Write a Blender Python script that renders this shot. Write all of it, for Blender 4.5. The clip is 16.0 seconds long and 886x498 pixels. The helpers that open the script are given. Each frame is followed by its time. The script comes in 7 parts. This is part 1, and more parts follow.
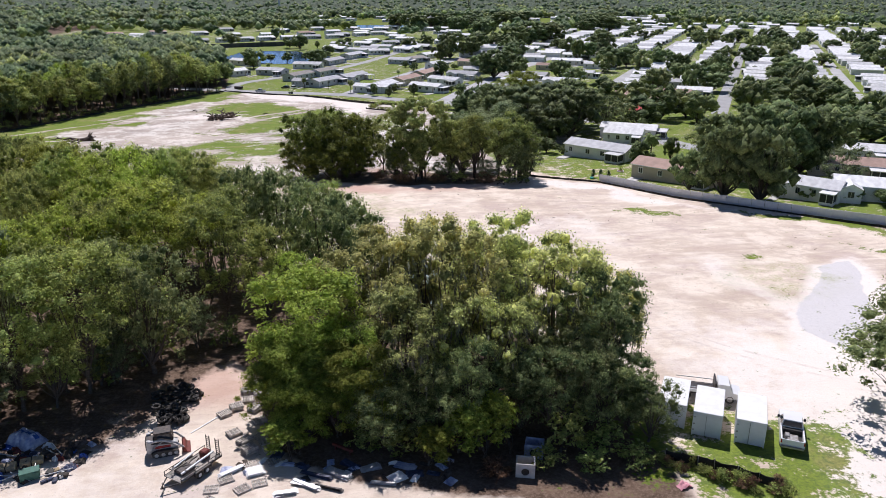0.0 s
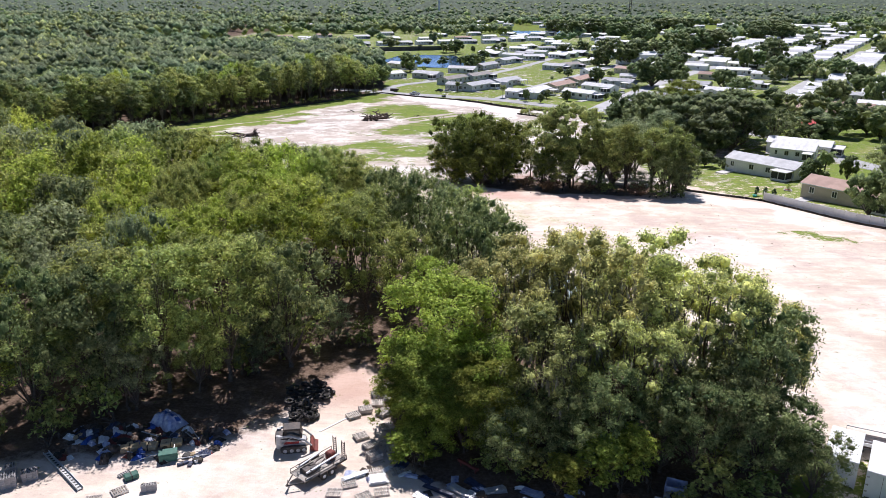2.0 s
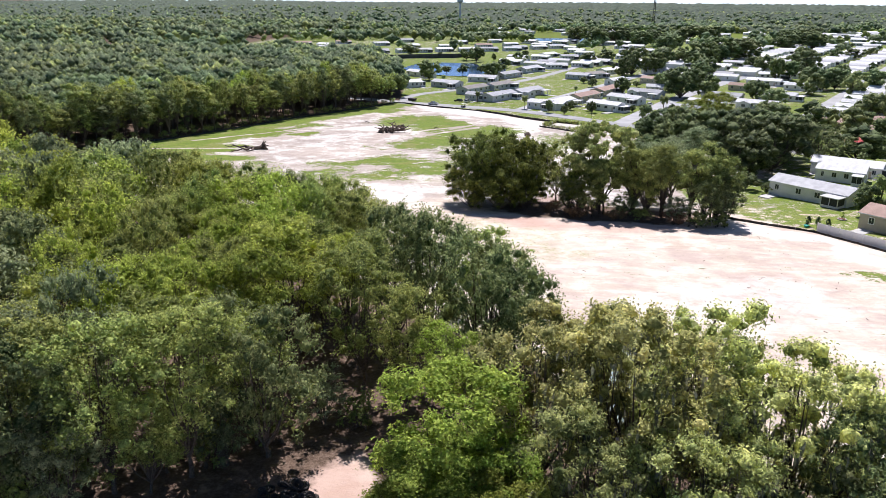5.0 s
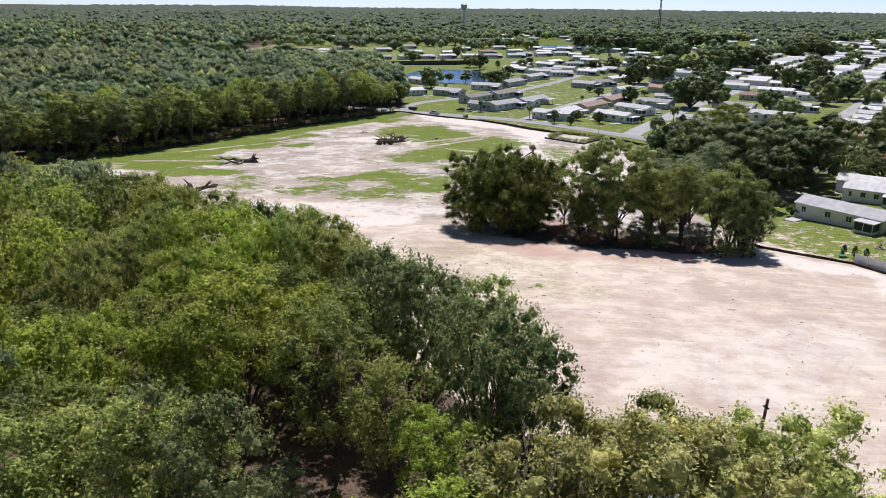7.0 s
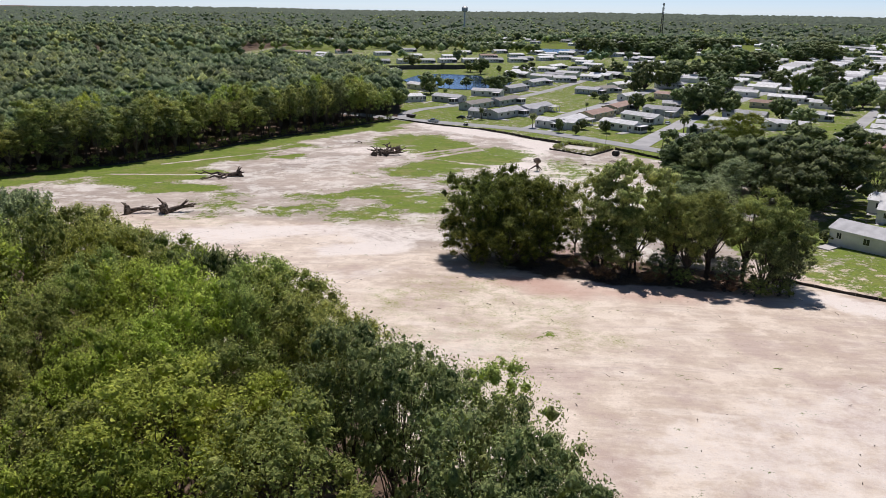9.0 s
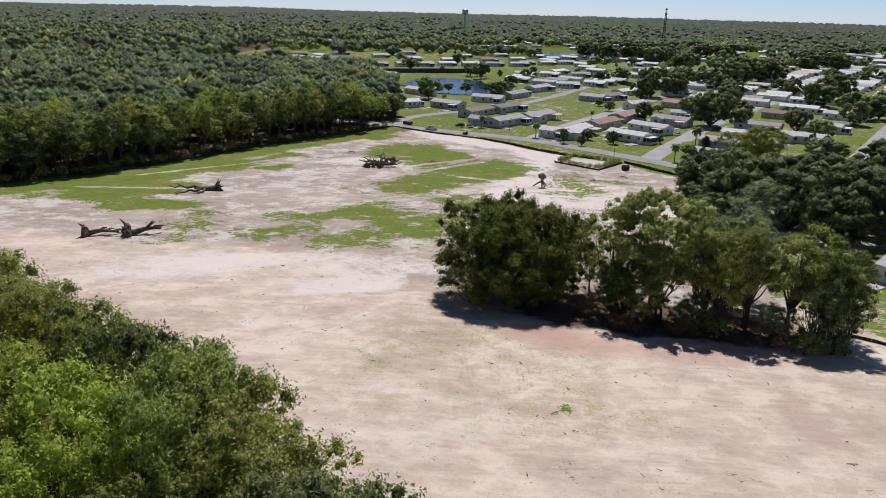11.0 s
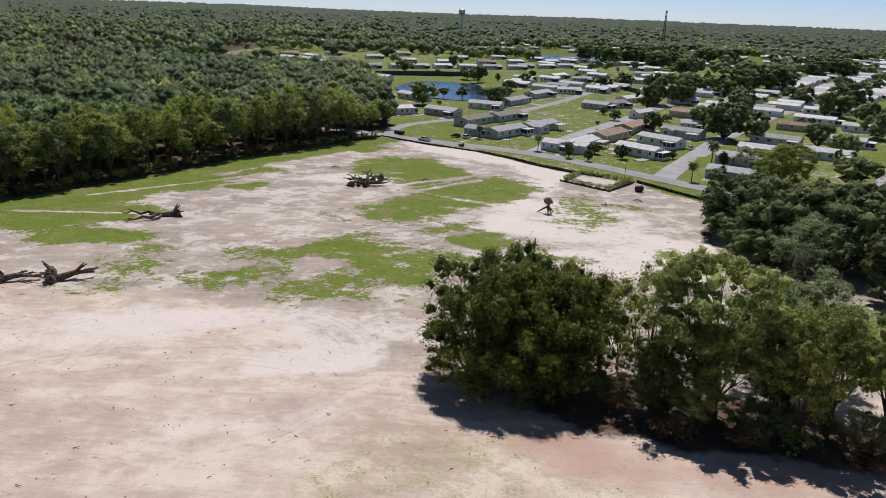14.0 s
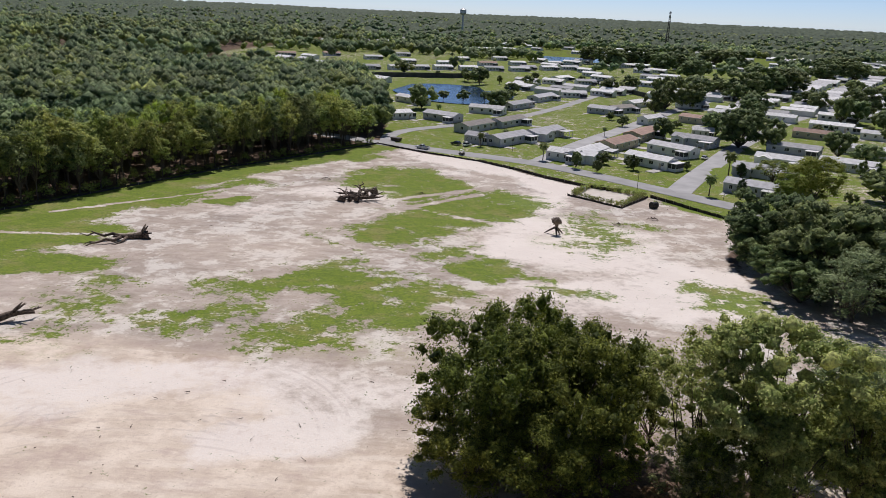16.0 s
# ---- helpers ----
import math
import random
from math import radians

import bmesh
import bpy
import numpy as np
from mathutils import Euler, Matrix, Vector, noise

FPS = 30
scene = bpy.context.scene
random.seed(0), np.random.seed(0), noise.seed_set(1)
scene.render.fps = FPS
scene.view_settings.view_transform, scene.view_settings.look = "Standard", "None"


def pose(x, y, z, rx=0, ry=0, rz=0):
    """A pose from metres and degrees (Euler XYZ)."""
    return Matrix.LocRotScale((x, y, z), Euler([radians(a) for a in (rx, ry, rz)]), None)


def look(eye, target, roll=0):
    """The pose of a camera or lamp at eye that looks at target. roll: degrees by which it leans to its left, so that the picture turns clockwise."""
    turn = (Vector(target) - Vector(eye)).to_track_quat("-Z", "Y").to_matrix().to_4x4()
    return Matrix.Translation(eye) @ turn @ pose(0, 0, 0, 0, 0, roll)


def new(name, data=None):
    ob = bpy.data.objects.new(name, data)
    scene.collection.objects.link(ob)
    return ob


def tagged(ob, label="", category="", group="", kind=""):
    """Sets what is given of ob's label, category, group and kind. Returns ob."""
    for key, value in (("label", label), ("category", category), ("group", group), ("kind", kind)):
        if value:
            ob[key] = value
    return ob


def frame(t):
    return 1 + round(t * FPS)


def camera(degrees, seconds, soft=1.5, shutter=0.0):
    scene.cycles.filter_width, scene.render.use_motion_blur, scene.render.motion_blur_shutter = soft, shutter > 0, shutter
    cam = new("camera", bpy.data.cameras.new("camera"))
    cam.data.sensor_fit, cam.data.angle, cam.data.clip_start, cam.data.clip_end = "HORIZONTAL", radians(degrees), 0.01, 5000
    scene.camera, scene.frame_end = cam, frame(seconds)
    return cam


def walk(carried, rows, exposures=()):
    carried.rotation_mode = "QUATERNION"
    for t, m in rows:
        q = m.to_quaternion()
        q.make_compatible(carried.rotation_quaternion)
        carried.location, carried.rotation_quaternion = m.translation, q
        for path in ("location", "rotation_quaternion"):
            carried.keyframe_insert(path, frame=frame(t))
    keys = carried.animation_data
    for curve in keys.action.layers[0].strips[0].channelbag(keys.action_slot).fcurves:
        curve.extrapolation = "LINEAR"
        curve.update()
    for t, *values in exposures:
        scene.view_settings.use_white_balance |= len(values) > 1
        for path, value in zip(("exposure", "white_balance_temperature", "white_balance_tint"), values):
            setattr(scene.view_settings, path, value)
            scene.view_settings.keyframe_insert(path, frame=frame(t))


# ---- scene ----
cam = camera(61.3, 16.0, soft=0.5)
PATH = [
    (0, (2.499, 4.097, 38.211), (2.761, 5.967, 37.549), 0.1),
    (0.5, (2.574, 4.432, 37.696), (2.635, 6.32, 37.041), 0.0),
    (1, (2.765, 4.775, 37.6), (2.725, 6.665, 36.947), 0.0),
    (1.5, (2.72, 5.786, 37.602), (2.621, 7.675, 36.952), 0.1),
    (2, (2.743, 7.17, 37.686), (2.627, 9.059, 37.037), 0.1),
    (2.5, (2.599, 9.108, 37.75), (2.474, 10.996, 37.103), 0.2),
    (3, (2.344, 11.617, 37.635), (2.208, 13.505, 36.991), 0.3),
    (3.5, (2.294, 14.102, 37.644), (2.147, 15.991, 37.004), 0.3),
    (4, (2.197, 16.898, 37.783), (2.04, 18.787, 37.144), 0.3),
    (6.5, (1.963, 33.709, 37.579), (1.792, 35.602, 36.957), 0.5),
    (7, (1.751, 37.664, 37.62), (1.578, 39.557, 37.0), 0.6),
    (7.5, (1.317, 41.396, 38.031), (1.145, 43.289, 37.41), 0.6),
    (8, (0.827, 45.064, 38.28), (0.657, 46.958, 37.66), 0.6),
    (8.5, (0.729, 49.257, 38.34), (0.558, 51.152, 37.722), 0.7),
    (9, (0.654, 54.405, 37.898), (0.481, 56.301, 37.284), 0.8),
    (11.5, (-1.167, 77.871, 37.914), (-1.331, 79.769, 37.305), 1.7),
    (12, (-1.417, 82.423, 38.001), (-1.579, 84.321, 37.392), 1.8),
    (12.5, (-1.765, 87.119, 38.149), (-1.927, 89.018, 37.541), 1.8),
    (13, (-2.08, 91.836, 38.104), (-2.242, 93.734, 37.497), 1.9),
    (13.5, (-2.584, 96.381, 38.186), (-2.74, 98.28, 37.578), 2.0),
    (14, (-3.022, 101.056, 38.372), (-3.174, 102.955, 37.763), 2.2),
    (14.5, (-3.422, 105.673, 38.549), (-3.573, 107.572, 37.939), 2.3),
    (15, (-3.571, 110.258, 38.315), (-3.723, 112.158, 37.707), 2.3),
    (15.5, (-3.834, 114.804, 38.282), (-3.986, 116.704, 37.675), 2.3),
    (16, (-4.215, 119.805, 38.589), (-4.367, 121.704, 37.979), 2.5),
]
walk(cam, [(t, look(eye, target, roll)) for t, eye, target, roll in PATH], exposures=[(0, 0.0, 5950, 19), (2, 0.33, 5950, 19), (4, 0.45, 5950, 19), (7, -0.07, 6100, 17), (9, -0.25, 6250, 17), (11.5, -0.5, 6250, 17), (13, -0.52, 6250, 17), (14.5, -0.45, 6250, 17), (16, -0.42, 6250, 17)])

# ---- light ----
SUN_TO = Vector((-0.02, 1.0, 0.0)).normalized()
SUN_UP = radians(55)
world = bpy.data.worlds.new("sky")
scene.world = world
world.use_nodes = True
wn = world.node_tree.nodes
sky = wn.new("ShaderNodeTexSky")
sky.sky_type = 'NISHITA'
sky.sun_disc = False
sky.sun_elevation = SUN_UP
sky.sun_rotation = math.atan2(SUN_TO.x, SUN_TO.y)
sky.dust_density, sky.air_density, sky.ozone_density = 0.0, 0.75, 4.0
wn["Background"].inputs[1].default_value = 0.062
tint = wn.new("ShaderNodeMix")
tint.data_type, tint.blend_type = 'RGBA', 'MULTIPLY'
tint.inputs[0].default_value = 1.0
world.node_tree.links.new(sky.outputs[0], tint.inputs[6])
# haze brightens the sky smoothly towards the horizon
way, part_z, haze = wn.new("ShaderNodeTexCoord"), wn.new("ShaderNodeSeparateXYZ"), wn.new("ShaderNodeMapRange")
haze.interpolation_type = 'SMOOTHERSTEP'
haze.inputs["From Min"].default_value, haze.inputs["From Max"].default_value = 0.0, 0.30
haze.inputs["To Min"].default_value, haze.inputs["To Max"].default_value = 1.7, 1.0
world.node_tree.links.new(way.outputs["Generated"], part_z.inputs[0])
world.node_tree.links.new(part_z.outputs[2], haze.inputs["Value"])
low, cast = wn.new("ShaderNodeMapRange"), wn.new("ShaderNodeMix")
low.interpolation_type = 'SMOOTHERSTEP'
low.inputs["From Min"].default_value, low.inputs["From Max"].default_value = 0.0, 0.35
cast.data_type = 'RGBA'
cast.inputs[6].default_value, cast.inputs[7].default_value = (0.86, 0.95, 1.16, 1), (1.03, 0.98, 0.91, 1)
world.node_tree.links.new(part_z.outputs[2], low.inputs["Value"])
world.node_tree.links.new(low.outputs[0], cast.inputs[0])
world.node_tree.links.new(cast.outputs[2], tint.inputs[7])
air = wn.new("ShaderNodeVectorMath")
air.operation = 'SCALE'
world.node_tree.links.new(tint.outputs[2], air.inputs[0])
world.node_tree.links.new(haze.outputs[0], air.inputs["Scale"])
world.node_tree.links.new(air.outputs[0], wn["Background"].inputs[0])
sun = bpy.data.lights.new("sun", 'SUN')
sun.energy, sun.angle, sun.color = 5.0, radians(0.55), (1.0, 0.95, 0.88)
sun_ob = new("sun", sun)
sun_ob.matrix_world = look((0, 0, 400), Vector((0, 0, 400)) - SUN_TO * math.cos(SUN_UP) - Vector((0, 0, math.sin(SUN_UP))))


# ---- materials ----
def node_mat(name):
    m = bpy.data.materials.new(name)
    m.use_nodes = True
    nt = m.node_tree
    return m, nt, nt.nodes, nt.links, nt.nodes["Principled BSDF"]


def mat(name, col, rough=0.8, metal=0.0, col2=None, scale=3.0, fine=40.0, bump=0.15, vary=0.12, spec=0.3):
    """A surface with broad stains and fine grain, and a little difference from thing to thing."""
    m, nt, n, l, p = node_mat(name)
    col2 = col2 or tuple(c * 0.72 for c in col)
    tc = n.new("ShaderNodeTexCoord")
    a, b = n.new("ShaderNodeTexNoise"), n.new("ShaderNodeTexNoise")
    a.inputs["Scale"].default_value, a.inputs["Detail"].default_value = scale, 5
    b.inputs["Scale"].default_value, b.inputs["Detail"].default_value = fine, 3
    l.new(tc.outputs["Object"], a.inputs["Vector"])
    l.new(tc.outputs["Object"], b.inputs["Vector"])
    ramp = n.new("ShaderNodeValToRGB")
    ramp.color_ramp.elements[0].position, ramp.color_ramp.elements[1].position = 0.35, 0.65
    ramp.color_ramp.elements[0].color, ramp.color_ramp.elements[1].color = (*col2, 1), (*col, 1)
    l.new(a.outputs["Fac"], ramp.inputs[0])
    hsv = n.new("ShaderNodeHueSaturation")
    info = n.new("ShaderNodeObjectInfo")
    mr = n.new("ShaderNodeMapRange")
    mr.inputs["To Min"].default_value, mr.inputs["To Max"].default_value = 1 - vary, 1 + vary
    l.new(info.outputs["Random"], mr.inputs["Value"])
    l.new(mr.outputs[0], hsv.inputs["Value"])
    l.new(ramp.outputs[0], hsv.inputs["Color"])
    l.new(hsv.outputs[0], p.inputs["Base Color"])
    p.inputs["Roughness"].default_value, p.inputs["Metallic"].default_value = rough, metal
    p.inputs["Specular IOR Level"].default_value = spec
    bp = n.new("ShaderNodeBump")
    bp.inputs["Strength"].default_value, bp.inputs["Distance"].default_value = bump, 0.02
    l.new(b.outputs["Fac"], bp.inputs["Height"])
    l.new(bp.outputs[0], p.inputs["Normal"])
    return m


def leaf_mat(name, col, col2, gloss=0.65, through_light=0.30, tufts=3.2):
    """Foliage: each leaf spray has its own tone, each tree its own cast; light comes through."""
    m, nt, n, l, p = node_mat(name)
    geo, info = n.new("ShaderNodeNewGeometry"), n.new("ShaderNodeObjectInfo")
    mix = n.new("ShaderNodeMix")
    mix.data_type = 'RGBA'
    mix.inputs[6].default_value, mix.inputs[7].default_value = (*col, 1), (*col2, 1)
    l.new(geo.outputs["Random Per Island"], mix.inputs[0])
    hsv = n.new("ShaderNodeHueSaturation")
    h, v = n.new("ShaderNodeMapRange"), n.new("ShaderNodeMapRange")
    h.inputs["To Min"].default_value, h.inputs["To Max"].default_value = 0.482, 0.515
    v.inputs["To Min"].default_value, v.inputs["To Max"].default_value = 0.74, 1.30
    l.new(info.outputs["Random"], h.inputs["Value"])
    mul = n.new("ShaderNodeMath")
    mul.operation = 'FRACT'
    m7 = n.new("ShaderNodeMath")
    m7.operation = 'MULTIPLY'
    m7.inputs[1].default_value = 7.31
    l.new(info.outputs["Random"], m7.inputs[0])
    l.new(m7.outputs[0], mul.inputs[0])
    l.new(mul.outputs[0], v.inputs["Value"])
    l.new(h.outputs[0], hsv.inputs["Hue"])
    l.new(v.outputs[0], hsv.inputs["Value"])
    l.new(mix.outputs[2], hsv.inputs["Color"])
    # twigs and tufts: relief, and colour grain that paints in shaded leaf gaps
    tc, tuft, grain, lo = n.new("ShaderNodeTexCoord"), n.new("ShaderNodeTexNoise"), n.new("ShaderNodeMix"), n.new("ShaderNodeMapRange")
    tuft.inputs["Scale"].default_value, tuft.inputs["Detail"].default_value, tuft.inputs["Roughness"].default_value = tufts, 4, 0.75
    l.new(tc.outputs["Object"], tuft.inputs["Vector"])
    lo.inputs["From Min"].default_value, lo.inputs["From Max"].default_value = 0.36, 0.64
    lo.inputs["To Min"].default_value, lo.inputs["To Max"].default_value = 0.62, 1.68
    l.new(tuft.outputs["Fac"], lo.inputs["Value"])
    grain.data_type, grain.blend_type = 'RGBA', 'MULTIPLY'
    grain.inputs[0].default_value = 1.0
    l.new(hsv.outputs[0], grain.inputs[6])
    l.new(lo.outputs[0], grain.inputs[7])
    bp = n.new("ShaderNodeBump")
    bp.inputs["Strength"].default_value, bp.inputs["Distance"].default_value = 1.0, 0.9 / tufts
    l.new(tuft.outputs["Fac"], bp.inputs["Height"])
    l.new(bp.outputs[0], p.inputs["Normal"])
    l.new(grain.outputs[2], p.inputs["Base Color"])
    p.inputs["Roughness"].default_value = gloss
    p.inputs["Specular IOR Level"].default_value = 0.14
    tr = n.new("ShaderNodeBsdfTranslucent")
    bright = n.new("ShaderNodeHueSaturation")
    bright.inputs["Value"].default_value = 1.65
    bright.inputs["Hue"].default_value = 0.49
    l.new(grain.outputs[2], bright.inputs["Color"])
    l.new(bright.outputs[0], tr.inputs["Color"])
    ms = n.new("ShaderNodeMixShader")
    ms.inputs[0].default_value = through_light
    l.new(p.outputs[0], ms.inputs[1])
    l.new(tr.outputs[0], ms.inputs[2])
    l.new(ms.outputs[0], n["Material Output"].inputs["Surface"])
    return m


def forest_mat(name, col, col2):
    """Distant foliage; each crown carries its own tone."""
    m = leaf_mat(name, col, col2, tufts=0.9)
    n, l = m.node_tree.nodes, m.node_tree.links
    att, mul = n.new("ShaderNodeAttribute"), n.new("ShaderNodeMix")
    att.attribute_name = "tone"
    mul.data_type, mul.blend_type = 'RGBA', 'MULTIPLY'
    mul.inputs[0].default_value = 1.0
    hsv = [k for k in n if k.type == 'HUE_SAT' and k.inputs["Value"].is_linked][0]
    old = hsv.inputs["Color"].links[0].from_socket
    l.new(old, mul.inputs[6])
    l.new(att.outputs["Color"], mul.inputs[7])
    l.new(mul.outputs[2], hsv.inputs["Color"])
    return m


def glass_mat(name, col=(0.03, 0.04, 0.05)):
    m, nt, n, l, p = node_mat(name)
    p.inputs["Base Color"].default_value = (*col, 1)
    p.inputs["Roughness"].default_value = 0.08
    p.inputs["Specular IOR Level"].default_value = 0.6
    return m


def roof_mat(name, col, rows=0.3):
    """Shingle courses or ribbed sheet: fine lines along the roof, streaks and faded patches."""
    m = mat(name, col, 0.85, 0, tuple(c * 0.78 for c in col), 0.5, 9.0, 0.3, 0.15)
    n, l = m.node_tree.nodes, m.node_tree.links
    wave = n.new("ShaderNodeTexWave")
    wave.bands_direction = 'Y'
    wave.inputs["Scale"].default_value = rows
    wave.inputs["Distortion"].default_value = 0.6
    tc = [k for k in n if k.type == 'TEX_COORD'][0]
    l.new(tc.outputs["Object"], wave.inputs["Vector"])
    b2 = n.new("ShaderNodeBump")
    b2.inputs["Strength"].default_value, b2.inputs["Distance"].default_value = 0.4, 0.03
    bp = [k for k in n if k.type == 'BUMP' and k is not b2][0]
    l.new(wave.outputs["Fac"], b2.inputs["Height"])
    l.new(bp.outputs[0], b2.inputs["Normal"])
    l.new(b2.outputs[0], n["Principled BSDF"].inputs["Normal"])
    return m


M = {
    "bark": mat("bark", (0.16, 0.13, 0.10), 0.95, 0, (0.07, 0.055, 0.045), 6, 30, 0.6),
    "deadwood": mat("weathered dead wood", (0.20, 0.155, 0.12), 0.95, 0, (0.05, 0.037, 0.03), 2.5, 20, 0.7),
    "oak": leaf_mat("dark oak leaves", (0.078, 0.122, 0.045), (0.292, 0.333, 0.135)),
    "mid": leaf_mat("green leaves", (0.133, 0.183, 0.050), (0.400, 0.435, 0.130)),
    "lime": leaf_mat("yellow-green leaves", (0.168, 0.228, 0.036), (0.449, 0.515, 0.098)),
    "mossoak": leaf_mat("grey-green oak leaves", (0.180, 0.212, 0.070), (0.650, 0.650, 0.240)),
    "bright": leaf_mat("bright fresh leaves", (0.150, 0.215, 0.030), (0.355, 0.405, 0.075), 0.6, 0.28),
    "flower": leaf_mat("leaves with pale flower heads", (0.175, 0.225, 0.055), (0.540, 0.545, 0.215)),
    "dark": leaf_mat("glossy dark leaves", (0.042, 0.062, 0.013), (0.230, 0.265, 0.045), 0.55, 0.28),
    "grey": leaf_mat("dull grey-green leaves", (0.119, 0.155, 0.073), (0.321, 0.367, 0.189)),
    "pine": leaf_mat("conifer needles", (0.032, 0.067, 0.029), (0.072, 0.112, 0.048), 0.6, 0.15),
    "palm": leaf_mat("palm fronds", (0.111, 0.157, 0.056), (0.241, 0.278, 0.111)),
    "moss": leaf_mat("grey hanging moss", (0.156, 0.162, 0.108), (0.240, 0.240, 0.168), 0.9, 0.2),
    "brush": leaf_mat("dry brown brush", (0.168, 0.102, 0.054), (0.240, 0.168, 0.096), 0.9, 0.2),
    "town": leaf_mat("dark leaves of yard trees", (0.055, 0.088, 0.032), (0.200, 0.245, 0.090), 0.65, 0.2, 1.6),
    "far": forest_mat("distant forest leaves", (0.125, 0.175, 0.080), (0.330, 0.375, 0.180)),
    "white": mat("white painted metal", (0.80, 0.80, 0.79), 0.5, 0, (0.72, 0.72, 0.70), 1.2, 20, 0.05, 0.03),
    "vinyl": mat("white vinyl", (0.80, 0.80, 0.80), 0.45, 0, (0.70, 0.70, 0.69), 0.8, 12, 0.05, 0.04),
    "siding_w": mat("white siding", (0.83, 0.83, 0.82), 0.7, 0, (0.74, 0.74, 0.73), 0.8, 14, 0.15, 0.08),
    "siding_g": mat("grey siding", (0.58, 0.59, 0.63), 0.7, 0, (0.50, 0.51, 0.55), 0.8, 14, 0.15, 0.15),
    "siding_t": mat("tan siding", (0.55, 0.48, 0.38), 0.7, 0, (0.47, 0.41, 0.33), 0.8, 14, 0.15, 0.1),
    "roof_g": roof_mat("grey shingles", (0.50, 0.50, 0.515), 3.0),
    "roof_l": roof_mat("pale grey shingles", (0.70, 0.70, 0.70), 3.0),
    "roof_w": roof_mat("white sheet roofing", (0.80, 0.80, 0.79), 2.0),
    "roof_b": roof_mat("faded red-brown shingles", (0.42, 0.29, 0.235), 3.0),
    "roof_t": roof_mat("brown-grey shingles", (0.30, 0.275, 0.25), 3.0),
    "roof_r": roof_mat("red sheet roofing", (0.55, 0.10, 0.09), 2.0),
    "teal_roof": roof_mat("grey-green sheet roofing", (0.33, 0.41, 0.41), 2.0),
    "glass": glass_mat("window glass"),
    "screen": mat("dark porch screen", (0.045, 0.05, 0.055), 0.6),
    "black": mat("black plastic", (0.02, 0.02, 0.022), 0.6, 0, (0.04, 0.036, 0.03)),
    "silt": mat("black silt fabric", (0.022, 0.021, 0.02), 0.85, 0, (0.075, 0.062, 0.05), 0.7, 8, 0.4),
    "rubber": mat("worn tyre rubber", (0.035, 0.034, 0.033), 0.85, 0, (0.09, 0.08, 0.07), 3, 30, 0.3, 0.4),
    "steel": mat("bare steel", (0.45, 0.45, 0.44), 0.45, 0.7, (0.25, 0.22, 0.2)),
    "galv": mat("galvanised sheet", (0.62, 0.63, 0.64), 0.45, 0.5, (0.45, 0.45, 0.45)),
    "blacksteel": mat("black painted steel", (0.03, 0.03, 0.032), 0.5, 0.2, (0.08, 0.06, 0.05)),
    "pallet": mat("weathered pallet wood", (0.58, 0.53, 0.47), 0.9, 0, (0.36, 0.32, 0.28), 5, 40, 0.4, 0.3),
    "lumber": mat("yellow lumber", (0.55, 0.42, 0.25), 0.85, 0, (0.40, 0.30, 0.18), 5, 40, 0.3, 0.2),
    "concrete": mat("pale concrete", (0.50, 0.48, 0.45), 0.9, 0, (0.38, 0.37, 0.35), 2, 25, 0.3),
    "tarp": mat("white and silver tarpaulin", (0.58, 0.60, 0.67), 0.5, 0, (0.22, 0.26, 0.44), 1.6, 12, 0.5),
    "bluetarp": mat("blue tarpaulin", (0.05, 0.13, 0.45), 0.5, 0, (0.03, 0.07, 0.28), 2, 12, 0.4),
    "navy": mat("dark blue wrap", (0.06, 0.075, 0.14), 0.5, 0, (0.03, 0.035, 0.06), 3),
    "red": mat("red paint", (0.42, 0.035, 0.03), 0.5, 0, (0.25, 0.03, 0.03)),
    "redbrown": mat("rusty red paint", (0.22, 0.05, 0.04), 0.7, 0, (0.12, 0.04, 0.03)),
    "green": mat("green plastic", (0.06, 0.16, 0.12), 0.5),
    "teal": mat("turquoise plastic", (0.05, 0.45, 0.38), 0.5),
    "pink": mat("faded pink cloth", (0.72, 0.34, 0.38), 0.9),
    "brick": mat("grey concrete block", (0.40, 0.38, 0.37), 0.95, 0, (0.30, 0.29, 0.28), 4, 40, 0.4),
    "carwhite": mat("white car paint", (0.78, 0.78, 0.77), 0.25, 0, (0.74, 0.74, 0.73), 1, 8, 0.0, 0.02, 0.5),
    "cardark": mat("dark car paint", (0.04, 0.045, 0.05), 0.25, 0.2, (0.04, 0.04, 0.045), 1, 8, 0.0, 0.02, 0.5),
    "carsilver": mat("silver car paint", (0.5, 0.52, 0.54), 0.3, 0.5, (0.45, 0.46, 0.48), 1, 8, 0.0, 0.02, 0.5),
    "machine": mat("pale grey machine paint", (0.55, 0.55, 0.54), 0.45, 0.1, (0.40, 0.39, 0.38), 3),
    "wall": mat("dark retaining wall", (0.12, 0.12, 0.125), 0.95, 0, (0.07, 0.07, 0.075), 0.3, 3, 0.5),
    "asphalt": mat("pale worn asphalt", (0.44, 0.435, 0.43), 0.95, 0, (0.35, 0.347, 0.345), 0.15, 6, 0.2),
    "drive": mat("pale concrete drive", (0.58, 0.56, 0.52), 0.95, 0, (0.45, 0.43, 0.40), 0.3, 5, 0.2),
    "creamsand": mat("white sand bed", (0.72, 0.66, 0.58), 0.95, 0, (0.62, 0.56, 0.49), 0.5, 6, 0.3),
    "redlamp": mat("red lamp glass", (0.45, 0.02, 0.02), 0.2),
}


